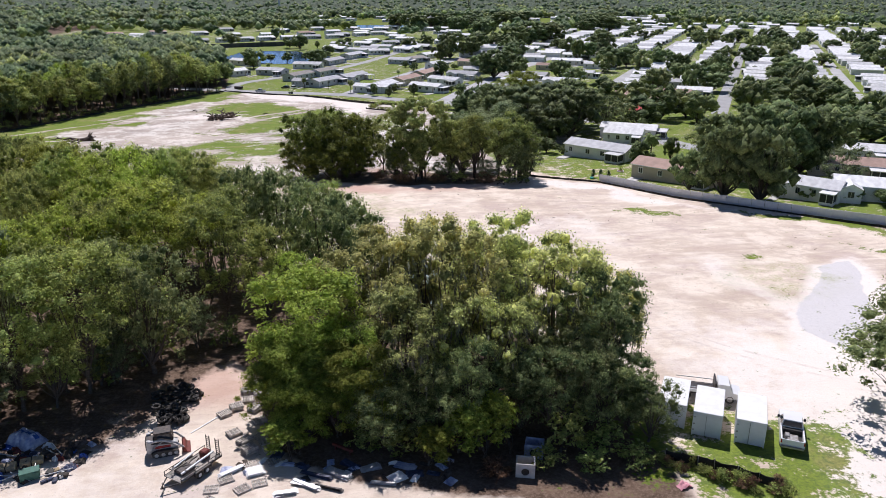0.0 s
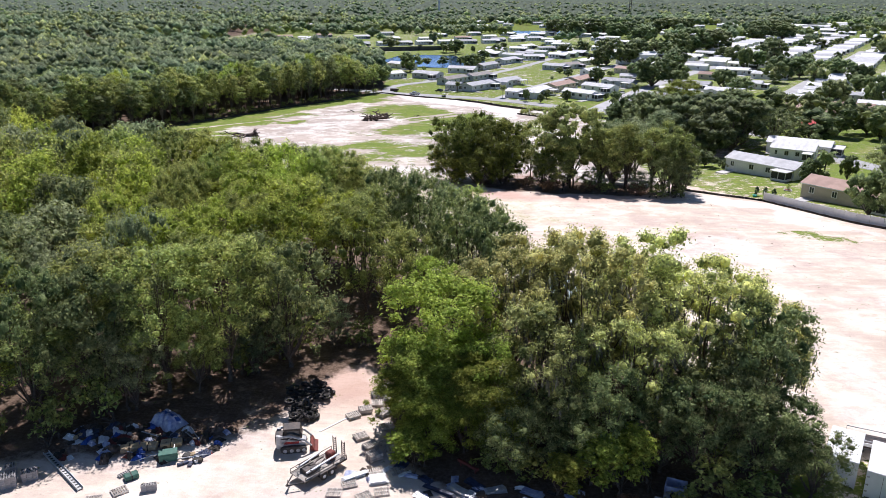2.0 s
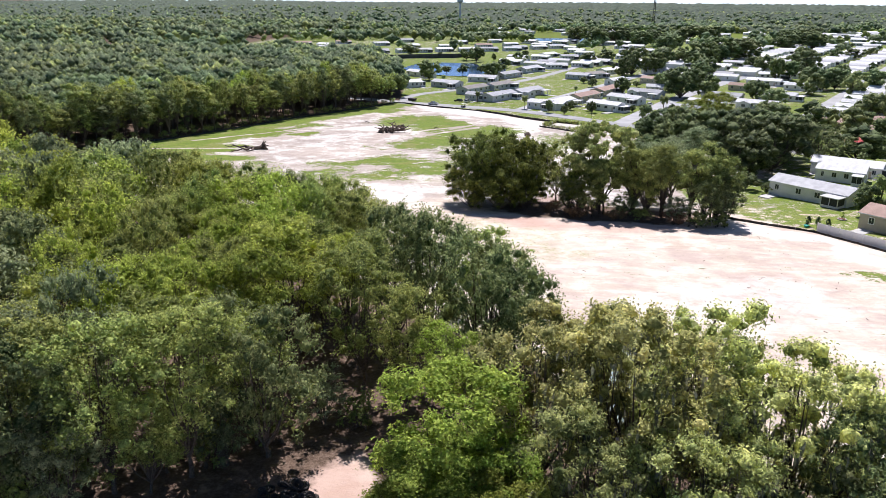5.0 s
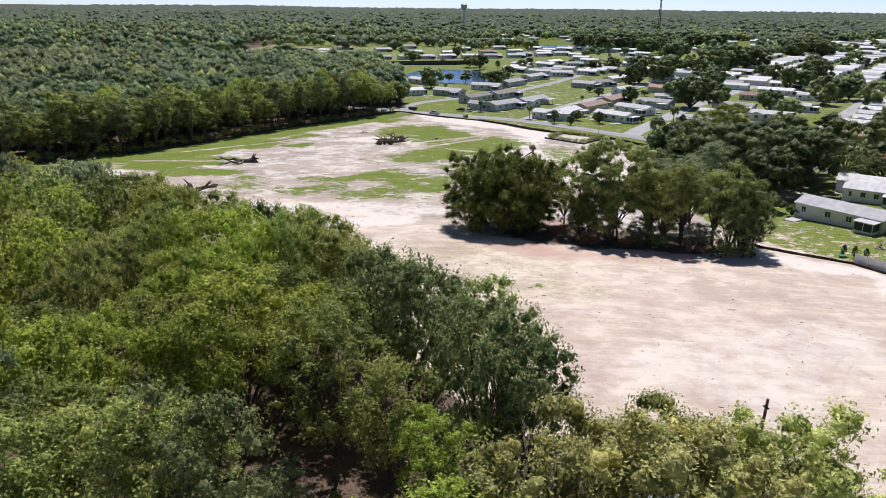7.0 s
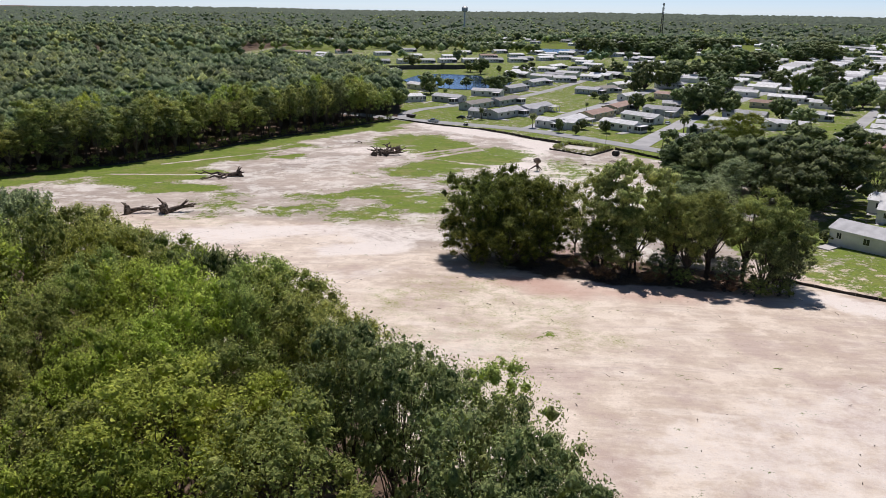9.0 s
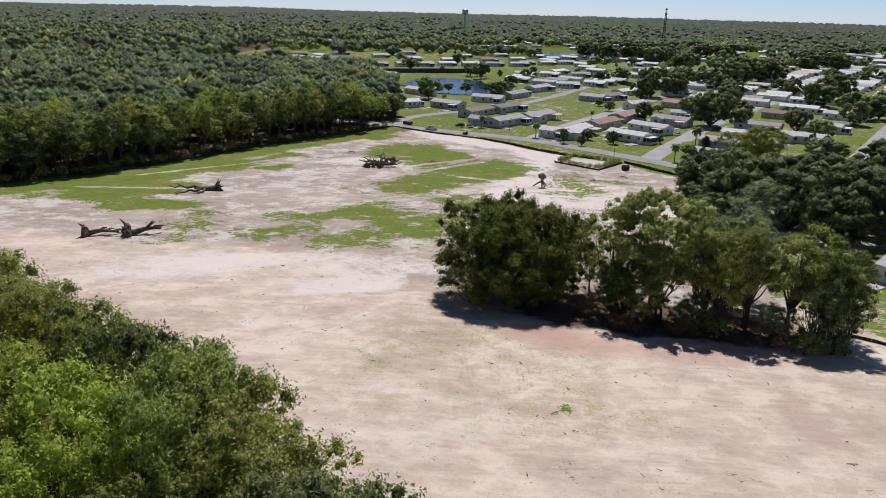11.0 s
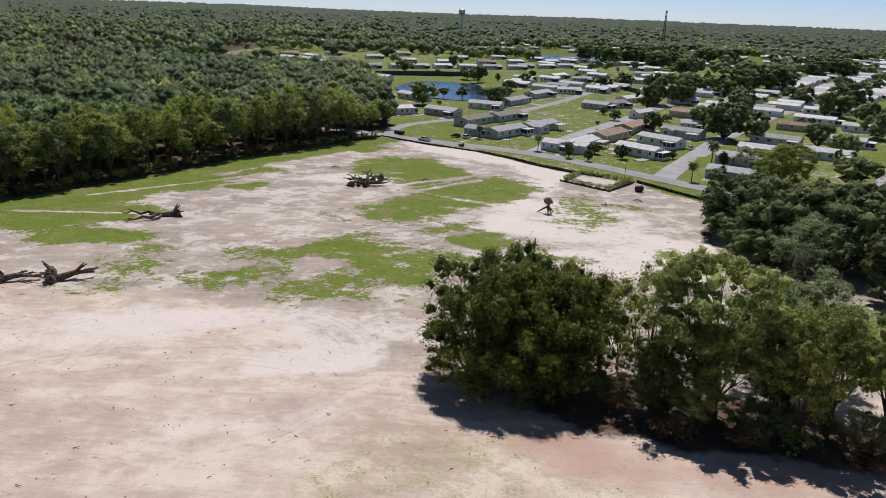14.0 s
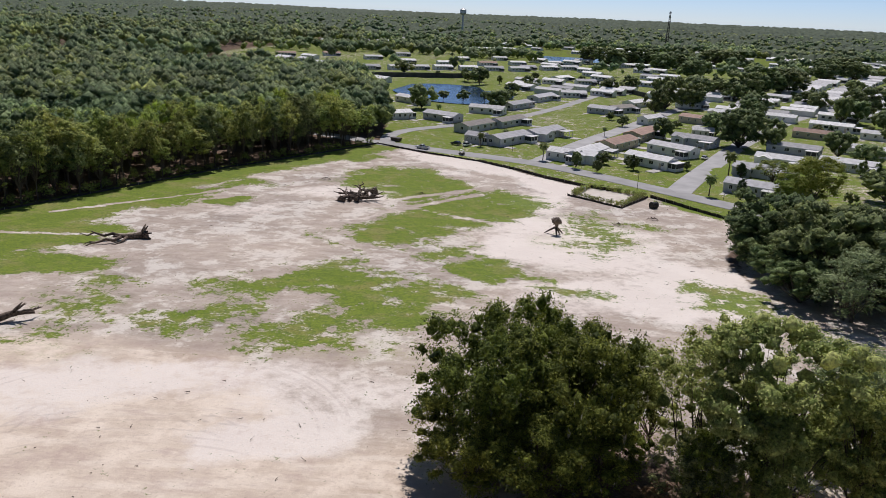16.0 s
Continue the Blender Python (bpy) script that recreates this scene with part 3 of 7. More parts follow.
GRASS_THIN = [(-13, 160, 4, 8, 10, 1), (-3, 166, 7, 5, -20, .9), (2, 151, 9, 9, 0, .8), (6, 158, 8, 7, 0, .7), (10, 146, 6, 5, 0, .9), (-8, 150, 8, 7, 0, .5), (-28, 214, 16, 5, 0, .7), (-10, 214, 9, 6, 0, .6), (14, 290, 12, 10, 0, .6),
              (63, 97, 6, 10, -20, .9), (-70, 205, 14, 5, 20, .5), (20, 310, 14, 8, 0, .6)]
TURF = [([(28, 58.5), (31, 62), (36, 60.5), (44, 57), (43, 53), (39.5, 48.5), (33, 51), (28.5, 54.5)], .78),
        ([(-40, 277), (-31, 316), (-14, 343), (7, 334), (0, 313), (-18, 299), (-26, 278), (-30, 276)], 0.9),
        ([(-22, 270), (-9, 279), (-19, 260)], 0.75),
        ([(-15, 260), (-5, 267), (-2, 259), (-6, 248)], 0.85),
        ([(-40, 254), (-34, 260), (-9, 244), (-18, 222), (-21, 221), (-27, 228), (-37, 243)], 0.84),
        ([(-56, 344), (-47, 372), (-26, 367), (-14, 347), (-32, 321), (-44, 341)], 0.85),
        ([(-59, 220), (-58, 225), (-52, 218)], 0.8),
        ([(-55, 225), (-47, 231), (-40, 228), (-40, 223)], 0.78),
        ([(-53, 242), (-41, 249), (-36, 238), (-47, 233)], 0.8),
        ([(-40, 220), (-33, 225), (-27, 217), (-34, 214)], 0.7),
        ([(-76, 229), (-74, 240), (-69, 234), (-64, 218), (-67, 210)], 0.62),
        ([(15, 313), (23, 322), (26, 291), (16, 277)], 0.6)]
PALE = [(11, 275, 14, 12, 0, .95), (3, 281, 12, 12, 0, .9), (14, 250, 14, 8, 0, .9), (29, 248, 14, 9, 0, .95), (36, 262, 10, 12, 0, .9), (16, 352, 8, 14, -50, 1), (-45, 327, 14, 10, 40, .6), (-50, 201, 22, 6, 10, .75), (-26, 189, 12, 5, 15, .8), (-60, 192, 12, 5, 10, .6), (-55, 330, 16, 10, 30, .6), (-70, 300, 12, 8, 50, .5), (14, 300, 16, 18, 0, .8), (26, 285, 12, 12, 0, .7), (-30, 370, 20, 5, -20, .6), (-25, 200, 22, 7, -5, .55), (-55, 196, 18, 6, 5, .5), (-10, 140, 16, 8, 20, .4), (-30, 172, 14, 5, 10, .45), (30, 120, 22, 12, 30, .45), (-10, 383, 36, 8, -35, 1), (10, 356, 14, 6, -60, .9), (6, 332, 8, 16, 10, .8), (3, 300, 14, 12, 0, .75), (20, 272, 17, 11, -20, .75), (31, 256, 12, 10, 0, .8), (8, 244, 14, 6, 0, .5),
        (50, 64, 8, 26, 25, .7), (58, 96, 4, 16, 5, .55), (-22, 60, 16, 8, 0, .35), (60, 160, 26, 3.0, -50, .75), (-40, 300, 14, 2, 40, .5), (-70, 372, 22, 5, 40, .5)]
REDDISH = [(6, 170, 10, 3.5, -10, 1), (22, 168, 16, 3.5, -12, .8), (-15, 77, 12, 4.5, -10, .9), (-26, 72, 8, 6, 20, .7), (10, 190, 5, 8, 0, .8), (34, 172, 14, 8, 0, .6)]
TRACKS = [(-42.7, 185.2, 24.0), (-35.6, 155.7, 31.3), (-38.5, 186.2, 17.6), (-35.6, 153.7, 38.3), (20, 60, 78), (75, 100, 40), (-14, 232, 46)]
GRAVEL = [(73.7, 101.4), (79.6, 103.1), (76.2, 94.9), (70.6, 86.8), (68.6, 82.2), (57.8, 69.5), (57.1, 72.4), (56.3, 78.0), (61.8, 87.7), (67.6, 92.5)]
LIME = [(71.7, 101.1), (57.2, 82.3), (49.2, 69.4), (45.5, 59.8), (40.8, 50.2), (41, 38), (60, 38), (66, 62), (75, 80), (76, 88), (80.0, 99.8), (81.0, 105.0)]

gx, gy = spaced(-130, 105, 1.5, -5000, 5000, 1.25), spaced(40, 420, 1.5, -900, 5000, 1.25)
X, Y = np.meshgrid(gx, gy)
near_field = (np.abs(X + 10) < 400) & (Y < 800) & (Y > -100)
wob = 5 * (fnoise(X, Y, 14, 71) - 0.5)
d_site, d_yard, d_hood = depth_in(SITE, X, Y) + wob, depth_in(YARD, X, Y) + wob * 0.7, depth_in(HOOD, X, Y)
sand = np.clip(0.5 + np.maximum(d_site, d_yard) * 0.22, 0, 1)
# leaf litter at the yard's edge, with the trees' dappled shade painted in
litter_shade_at = depth_in([(-70, 53), (-27, 58.5), (-21, 60.5), (-16, 63.5), (-13.8, 68), (-11.5, 74), (-8.5, 79), (-12, 92), (-70, 92)], X, Y)
sand = np.minimum(sand, 1 - 0.62 * np.clip(0.3 + litter_shade_at * 0.25, 0, 1))
# bare soil under the tree belt across the site, coloured to deepen its shadow
belt = np.clip(1.3 - np.hypot((X - 20) / 30, (Y - 181 + 0.16 * (X - 20)) / 11), 0, 1)
sand = np.minimum(sand, 1 - 0.86 * np.clip(belt * 1.6 - 0.25 + 0.5 * (fnoise(X, Y, 5, 55) - 0.5), 0, 1))
grass = np.maximum(np.clip(1.18 * ellipses(X, Y, GRASS_FIELD + GRASS_SOUTH, 5), 0, 1), ellipses(X, Y, GRASS_NEAR, 45))
WX, WY = X + 9 * (fnoise(X, Y, 9, 301) - 0.5), Y + 12 * (fnoise(X, Y, 9, 302) - 0.5)
for poly, strength in TURF:
    grass = np.maximum(grass, 1.06 * strength * np.clip(0.62 + np.minimum(depth_in(poly, WX, WY), 4) * 0.09 + 1.1 * (fnoise(X, Y, 9, 303) - 0.5) + 0.7 * (fnoise(X, Y, 3.5, 304) - 0.5), 0, 1))
# a ragged strip of grass along the wood edge
for (x0, y0), (x1, y1) in zip(WOODSIDE, WOODSIDE[1:]):
    t = np.clip(((X - x0) * (x1 - x0) + (Y - y0) * (y1 - y0)) / ((x1 - x0) ** 2 + (y1 - y0) ** 2), 0, 1)
    dd = np.hypot(X - x0 - t * (x1 - x0), Y - y0 - t * (y1 - y0))
    grass = np.maximum(grass, np.clip(1.9 - dd / 6.0, 0, 1))
sand = np.maximum(sand, 0.9 * np.clip(d_hood * 0.5, 0, 1) * (Y < 1100))
lawn = np.clip(d_hood * 0.8, 0, 1) * (0.66 + 0.5 * (fnoise(X, Y, 30, 91) - 0.5))
lawn = lawn * np.clip(np.hypot((X - 62) / 20, (Y - 262) / 34) * 2 - 1.4, 0, 1)
grass = np.maximum(grass * (1 - 0.15 * belt), lawn)
# bare paths across the grass
for (x0, y0), (x1, y1), w in (((-43, 280), (-4, 245), 1.9), ((-60, 318), (-36, 322), 1.2), ((-36, 322), (-12, 345), 1.0), ((-34, 318), (-2, 300), 0.8), ((-42, 300), (-12, 336), 1.4), ((-118, 262), (-84, 268), 0.9), ((-112, 285), (-78, 330), 0.7)):
    t = np.clip(((X - x0) * (x1 - x0) + (Y - y0) * (y1 - y0)) / ((x1 - x0) ** 2 + (y1 - y0) ** 2), 0, 1)
    dd = np.hypot(X - x0 - t * (x1 - x0), Y - y0 - t * (y1 - y0)) + 1.5 * (fnoise(X, Y, 5, 33) - 0.5)
    grass *= np.clip((dd - w * 0.6) / w, 0, 1)
pale = ellipses(X, Y, PALE, 60)
greyish = np.clip((Y - 208 + 21 * np.clip((X + 38) / 14, 0, 1) + 9 * (fnoise(X, Y, 14, 15) - 0.5)) / 5, 0, 1) * np.clip(0.75 + 0.7 * (fnoise(X, Y, 20, 25) - 0.5), 0, 1)
thin = ellipses(X, Y, GRASS_THIN, 120)
red = ellipses(X, Y, REDDISH, 80)
rim = 3.0 * (fnoise(X, Y, 6, 411) - 0.5)
gravel = np.clip(0.35 + (depth_in(GRAVEL, X, Y) + rim) * 0.5, 0, 1)
pale = np.maximum(pale, np.clip(0.45 + (depth_in(LIME, X, Y) + rim) * 0.3, 0, 1))
bumps = np.where(near_field, 0.16 * (fnoise(X, Y, 6, 3) - 0.5) + 0.5 * (fnoise(X, Y, 30, 4) - 0.5), 0) * np.clip(sand, 0, 1) * np.clip((Y - 75) / 20, 0, 1)
hills = np.where(Y > 1700, (fnoise(X, Y, 1500, 8) - 0.5) * 26 * np.clip((Y - 1700) / 1200, 0, 1), 0)
POND = [(-92, 655), (-84, 625), (-66, 592), (-45, 572), (-22, 570), (-4, 600), (0, 640), (-14, 668), (-42, 690), (-70, 690)]
POND2 = [(20, 1060), (60, 1040), (120, 1060), (150, 1120), (110, 1190), (50, 1200), (10, 1140)]
basin = -1.6 * np.clip(depth_in(POND, X, Y) / 6 + 0.5, 0, 1) - 1.6 * np.clip(depth_in(POND2, X, Y) / 6 + 0.5, 0, 1)
Z = land(X, Y) + bumps + hills + basin
me = bpy.data.meshes.new("ground")
ny, nx = X.shape
me.vertices.add(nx * ny)
me.vertices.foreach_set("co", np.stack([X, Y, Z], -1).astype(np.float32).ravel())
i, j = np.meshgrid(np.arange(nx - 1), np.arange(ny - 1))
q = (j * nx + i).ravel()
loops = np.stack([q, q + 1, q + nx + 1, q + nx], -1).astype(np.int32).ravel()
me.loops.add(len(loops))
me.loops.foreach_set("vertex_index", loops)
me.polygons.add(len(q))
me.polygons.foreach_set("loop_start", np.arange(0, len(loops), 4, dtype=np.int32))
me.update(calc_edges=True)
me.polygons.foreach_set("use_smooth", np.ones(len(q), bool))
for name, chans in (("zone", (sand, grass, pale, np.ones_like(sand))), ("zone2", (greyish, red, gravel, thin))):
    layer = me.color_attributes.new(name, 'FLOAT_COLOR', 'POINT')
    layer.data.foreach_set("color", np.stack(chans, -1).astype(np.float32).ravel())
me.materials.append(ground_mat())
tagged(new("ground", me), "bare sandy ground with grass patches and woodland floor", "ground", kind="structure")


def ground_z(x, y):
    return float(land(x, y))


# ---- water ----
def sheet(name, poly, z, material, label, category):
    bm = bmesh.new()
    bm.faces.new([bm.verts.new((x, y, z)) for x, y in poly])
    bmesh.ops.triangulate(bm, faces=bm.faces)
    me = bpy.data.meshes.new(name)
    bm.to_mesh(me)
    bm.free()
    me.materials.append(material)
    return tagged(new(name, me), label, category, kind="structure")


def rounded(poly, times=3):
    for _ in range(times):
        poly = [p for (x0, y0), (x1, y1) in zip(poly, poly[1:] + poly[:1]) for p in ((0.75 * x0 + 0.25 * x1, 0.75 * y0 + 0.25 * y1), (0.25 * x0 + 0.75 * x1, 0.25 * y0 + 0.75 * y1))]
    return poly


sheet("water", rounded(POND), -14.7, M["water"], "blue rippled pond between houses", "pond")
sheet("water", rounded(POND2), -14.7, M["water"], "distant blue pond below trees", "pond")


# ---- roads ----
def ribbon(name, pts, width, material, label, category, lift=0.05):
    line = []
    for (x0, y0), (x1, y1) in zip(pts, pts[1:]):
        k = max(2, int(math.hypot(x1 - x0, y1 - y0) / 6))
        line += [Vector((x0 + (x1 - x0) * t / k, y0 + (y1 - y0) * t / k)) for t in range(k)]
    line.append(Vector(pts[-1]))
    for _ in range(6):
        line = [line[0]] + [(a + 2 * b + c) / 4 for a, b, c in zip(line, line[1:], line[2:])] + [line[-1]]
    g, h = Geo(), width / 2
    for k, p in enumerate(line):
        d = (line[min(k + 1, len(line) - 1)] - line[max(k - 1, 0)]).normalized()
        s = Vector((d.y, -d.x))
        for side, dz in ((-h - 0.15, -0.12), (-h, 0), (0, 0.05), (h, 0), (h + 0.15, -0.12)):
            q = p + s * side
            g.v.append((q.x, q.y, ground_z(q.x, q.y) + lift + dz))
    g.f += [(k * 5 + a, k * 5 + a + 1, k * 5 + a + 6, k * 5 + a + 5) for k in range(len(line) - 1) for a in range(4)]
    return tagged(part(name, g, material), label, category, kind="structure")


U2, V2 = Vector((0.50, 0.866)), Vector((0.866, -0.50))
O2 = Vector((6, 404))


def grid(a, b):
    p = O2 + U2 * a + V2 * b
    return (p.x, p.y)


ribbon("road", [(-140, 462), (-75, 428), (-48, 415), (-20, 405), (6, 396), (33, 374), (52, 354), (73, 333), (100, 300), (112, 262), (104, 232), (112, 205), (140, 170)], 8.5, M["asphalt"], "pale asphalt road beside the site", "road", 0.06)
ribbon("road", [(8, 398), (28, 447), (58, 508), (86, 570), (150, 690), (200, 790)], 7.5, M["asphalt"], "pale asphalt street between houses", "road")
ribbon("road", [(50, 356), (57, 374), (73, 408), (93, 452), (119, 501), (159, 573), (184, 606), (260, 720), (340, 850)], 8, M["asphalt"], "pale asphalt street between houses", "road")
ribbon("road", [(-52, 417), (-58, 438), (-50, 458), (-30, 477), (3, 523), (26, 575), (47, 633), (90, 740)], 6, M["asphalt"], "pale asphalt street between houses", "road")
for k in range(2, 7):
    ribbon("road", [grid(-70 + 20 * k, 62 * k), grid(120, 62 * k), grid(480, 62 * k)], 6.5, M["asphalt"], "pale asphalt street between houses", "road")


# ---- trees ----
def unit(a):
    return a / np.maximum(np.linalg.norm(a, axis=-1, keepdims=True), 1e-6)


def leaves(rng, centers, outward, size, flat=0.5):
    """Loose pointed leaf sprays, turned outwards and upwards."""
    n = len(centers)
    nrm = unit(outward * 0.5 + np.array([0, 0, 0.8]) + rng.normal(0, flat * 1.1, (n, 3)))
    t = unit(np.cross(nrm, rng.normal(0, 1, (n, 3))) + np.array([0, 0, -0.25]))
    b = np.cross(nrm, t)
    ln = (size * rng.uniform(0.6, 1.4, n))[:, None]
    wd = ln * rng.uniform(0.42, 0.75, n)[:, None]
    return np.stack([centers + t * ln, centers - t * ln * 0.7 + b * wd, centers - t * ln * 0.7 - b * wd], 1)


def round_hull(times):
    """A ball of triangles: an eight-sided one, split so many times."""
    v = [unit(np.array(p, float)) for p in ((1, 0, 0), (0, 1, 0), (-1, 0, 0), (0, -1, 0), (0, 0, 1), (0, 0, -1))]
    f = [(a, (a + 1) % 4, 4) for a in range(4)] + [((a + 1) % 4, a, 5) for a in range(4)]
    for _ in range(times):
        mids, g = {}, []

        def mid(a, b):
            key = (min(a, b), max(a, b))
            if key not in mids:
                mids[key] = len(v)
                v.append(unit(v[a] + v[b]))
            return mids[key]

        for a, b, c in f:
            x, y, z = mid(a, b), mid(b, c), mid(c, a)
            g += [(a, x, z), (x, b, y), (z, y, c), (x, y, z)]
        f = g
    return np.array(v), np.array(f)


HULL = [round_hull(k) for k in range(4)]


def puffs(rng, centers, radii, split, rough=0.3):
    """Lumpy leaf masses round the centers: corners and faces."""
    hv, hf = HULL[split]
    n, k = len(centers), len(hv)
    lump = 1 + rough * rng.normal(0, 1, (n, k, 1)).clip(-1.6, 1.6)
    v = np.asarray(centers)[:, None, :] + hv[None] * lump * np.asarray(radii)[:, None, :]
    return v.reshape(-1, 3), (hf[None] + k * np.arange(n)[:, None, None]).reshape(-1, 3)




def crown_pts(rng, R, z0, z1, lobes, clumps, per, clump_r, squash=0.8, spread=0.55, hang=0.0):
    """Leaf places on the skins of many clumps that sit on the lobes of a crown."""
    zc, zr = (z0 + z1) / 2, (z1 - z0) / 2
    lob = []
    lobes = int(lobes * 1.5)
    for k in range(lobes):
        a = 2.4 * k + rng.uniform(-0.5, 0.5)
        e = (k + 0.5) / lobes
        rad = R * spread * rng.uniform(0.75, 1.1) * math.sqrt(max(0.0, 1 - (2 * e - 1.0) ** 2 * 0.55))
        lob.append([rad * math.cos(a), rad * math.sin(a), zc + zr * (1.15 * e - 0.6)])
    lob = np.array(lob + [[0, 0, zc + zr * 0.45]])
    lr = np.array([R * (1 - spread) * rng.uniform(0.55, 1.15) for _ in lob])
    which = rng.randint(0, len(lob), clumps * 3)
    d = unit(rng.normal(0, 1, (clumps * 3, 3)) + np.array([0, 0, 0.75]))
    cen = lob[which] + d * lr[which][:, None] * np.array([1, 1, squash]) * rng.uniform(0.6, 1.1, (clumps * 3, 1))
    # only clumps that lie outside the other lobes show
    free = np.ones(len(cen), bool)
    for c, r in zip(lob, lr):
        free &= np.linalg.norm((cen - c) / np.array([1, 1, squash]), axis=1) > 0.68 * r
    cen = cen[free & (cen[:, 2] > z0 * 0.9)][:clumps]
    # the crown fills its height and breadth
    reach = np.percentile(np.hypot(cen[:, 0], cen[:, 1]), 93)
    cen[:, :2] *= (R - 0.6 * clump_r) / reach
    cen[:, 2] = z0 + (cen[:, 2] - z0) * (z1 - z0) / (cen[:, 2].max() - z0)
    cr = clump_r * rng.uniform(0.55, 1.5, len(cen))
    k = np.repeat(np.arange(len(cen)), per)
    mid = np.array([0, 0, zc - zr * 0.3])
    away = unit(cen - mid)
    o = unit(rng.normal(0, 1, (len(k), 3)) + away[k] * 0.55)
    pts = cen[k] + o * (cr[k] * rng.uniform(0.5, 1.3, len(k)))[:, None] * np.array([1, 1, 0.78])
    if hang:
        drop = rng.exponential(hang, len(pts)) * (rng.rand(len(pts)) < 0.6)
        pts[:, 2] = np.maximum(pts[:, 2] - drop, np.minimum(pts[:, 2], 0.25))
    return pts, o, lob, cen, cr


def trunk_geo(rng, H, R, z0, lob, r0, n=6, stems=1):
    g = Geo()
    for s in range(stems):
        off = Vector((rng.uniform(-0.6, 0.6), rng.uniform(-0.6, 0.6), 0)) * (stems - 1)
        top = Vector((rng.uniform(-0.5, 0.5), rng.uniform(-0.5, 0.5), z0 + (H - z0) * 0.45))
        fork = off + Vector((rng.uniform(-0.25, 0.25), rng.uniform(-0.25, 0.25), z0 * 0.75))
        g.tube([off + Vector((0, 0, -0.6)), off + Vector((0, 0, 0.35)), off + Vector((rng.uniform(-.15, .15), rng.uniform(-.15, .15), z0 * 0.4)), fork, (fork + top) / 2, top],
               [r0 * 1.5, r0 * 1.05, r0 * 0.9, r0 * 0.8, r0 * 0.5, r0 * 0.2], n, cap=False)
        for c in lob[s::stems]:
            c = Vector(c)
            midp = (fork * 0.5 + c * 0.5) + Vector((rng.uniform(-.4, .4), rng.uniform(-.4, .4), rng.uniform(-0.6, 0.1)))
            g.tube([fork * 0.9, midp, c], [r0 * 0.55, r0 * 0.36, r0 * 0.12], 4, cap=False)
            for _ in range(1):
                e = c + Vector((rng.uniform(-1, 1), rng.uniform(-1, 1), rng.uniform(-0.2, 0.8))) * R * 0.3
                g.tube([midp, (midp + e) / 2 + Vector((0, 0, 0.2)), e], [r0 * 0.22, r0 * 0.14, r0 * 0.05], 3, cap=False)
    return g


SPECIES = {}


def species(key, name, label, leaf, H, R, z0, lobes, clumps, per, clump_r, size, squash=0.8, spread=0.55, trunk=0.28, seeds=(1,), moss=0, stems=1, flat=0.5, hang=0.0, core_size=0.4, split=1):
    """Builds the models of a kind of tree; they are set out later."""
    out = []
    for s in seeds:
        rng = np.random.RandomState(s)
        t = thing(name, label, "tree" if H > 5 else "shrub")
        pts, o, lob, cen, cr = crown_pts(rng, R, z0, H - clump_r * 0.6, lobes, clumps, per, clump_r, squash, spread, hang)
        part("trunk", trunk_geo(rng, H, R, z0, lob, trunk, stems=stems), M["bark"], t)
        drop = np.array([1, 1, 0.8 + 0.35 * hang])
        pv, pf = puffs(rng, cen - np.array([0, 0, 0.35 * hang]) * cr[:, None], (cr * core_size)[:, None] * drop, split)
        lv = leaves(rng, pts, o, size, flat).reshape(-1, 3)
        lf = np.arange(len(lv)).reshape(-1, 3) + len(pv)
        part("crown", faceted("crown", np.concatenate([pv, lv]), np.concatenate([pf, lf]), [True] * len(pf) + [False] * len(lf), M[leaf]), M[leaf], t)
        if moss:
            low = pts[rng.choice(len(pts), moss)]
            low = low[low[:, 2] < z0 + (H - z0) * 0.75]
            ln, wd = rng.uniform(0.5, 1.4, len(low)), rng.uniform(0.05, 0.14, len(low))
            a = rng.uniform(0, 6.28, len(low))
            sx = np.stack([np.cos(a) * wd, np.sin(a) * wd, 0 * a], -1)
            dn = np.stack([rng.normal(0, .06, len(low)), rng.normal(0, .06, len(low)), -ln], -1)
            mo = part("moss", quads("moss", np.stack([low - sx, low + dn * 0.4 - sx * 1.3, low + dn, low + dn * 0.4 + sx * 1.3], 1), M["moss"]), M["moss"], t)
            tagged(mo, kind="stuff")
        out.append(t)
    SPECIES[key] = {"things": out, "H": H, "R": R, "put": [[] for _ in out], "n": 0}


def plant(key, x, y, h, r, up=0.0):
    s = SPECIES[key]
    k = s["n"] % len(s["things"])
    s["n"] += 1
    rot = (s["n"] * 137.5 + x * 31 + y * 17) % 360
    s["put"][k].append(at(x, y, rot, up, (r / s["R"], r / s["R"], h / s["H"])))


def settle():
    for s in SPECIES.values():
        for t, rows in zip(s["things"], s["put"]):
            again(t, rows)


species("oak", "oak_tree", "dark green oak tree with a broad dense crown", "oak", 14, 6, 1.4, 12, 130, 62, 0.95, 0.16, spread=0.60, seeds=(1, 2), hang=0.15)
species("mid", "broadleaf_tree", "green broadleaf woodland tree with lumpy crown", "mid", 15, 5, 2.6, 9, 92, 84, 0.86, 0.145, hang=0.12, seeds=(3, 4, 5), trunk=0.2)
species("lime", "broadleaf_tree", "yellow-green broadleaf woodland tree in fresh leaf", "lime", 15, 5, 5.2, 8, 76, 84, 0.84, 0.145, seeds=(6, 7), trunk=0.2)
species("fine", "broadleaf_tree", "green broadleaf tree with fine dense leaves", "mid", 15, 5, 3.0, 9, 110, 92, 0.8, 0.12, seeds=(70, 71), trunk=0.2)
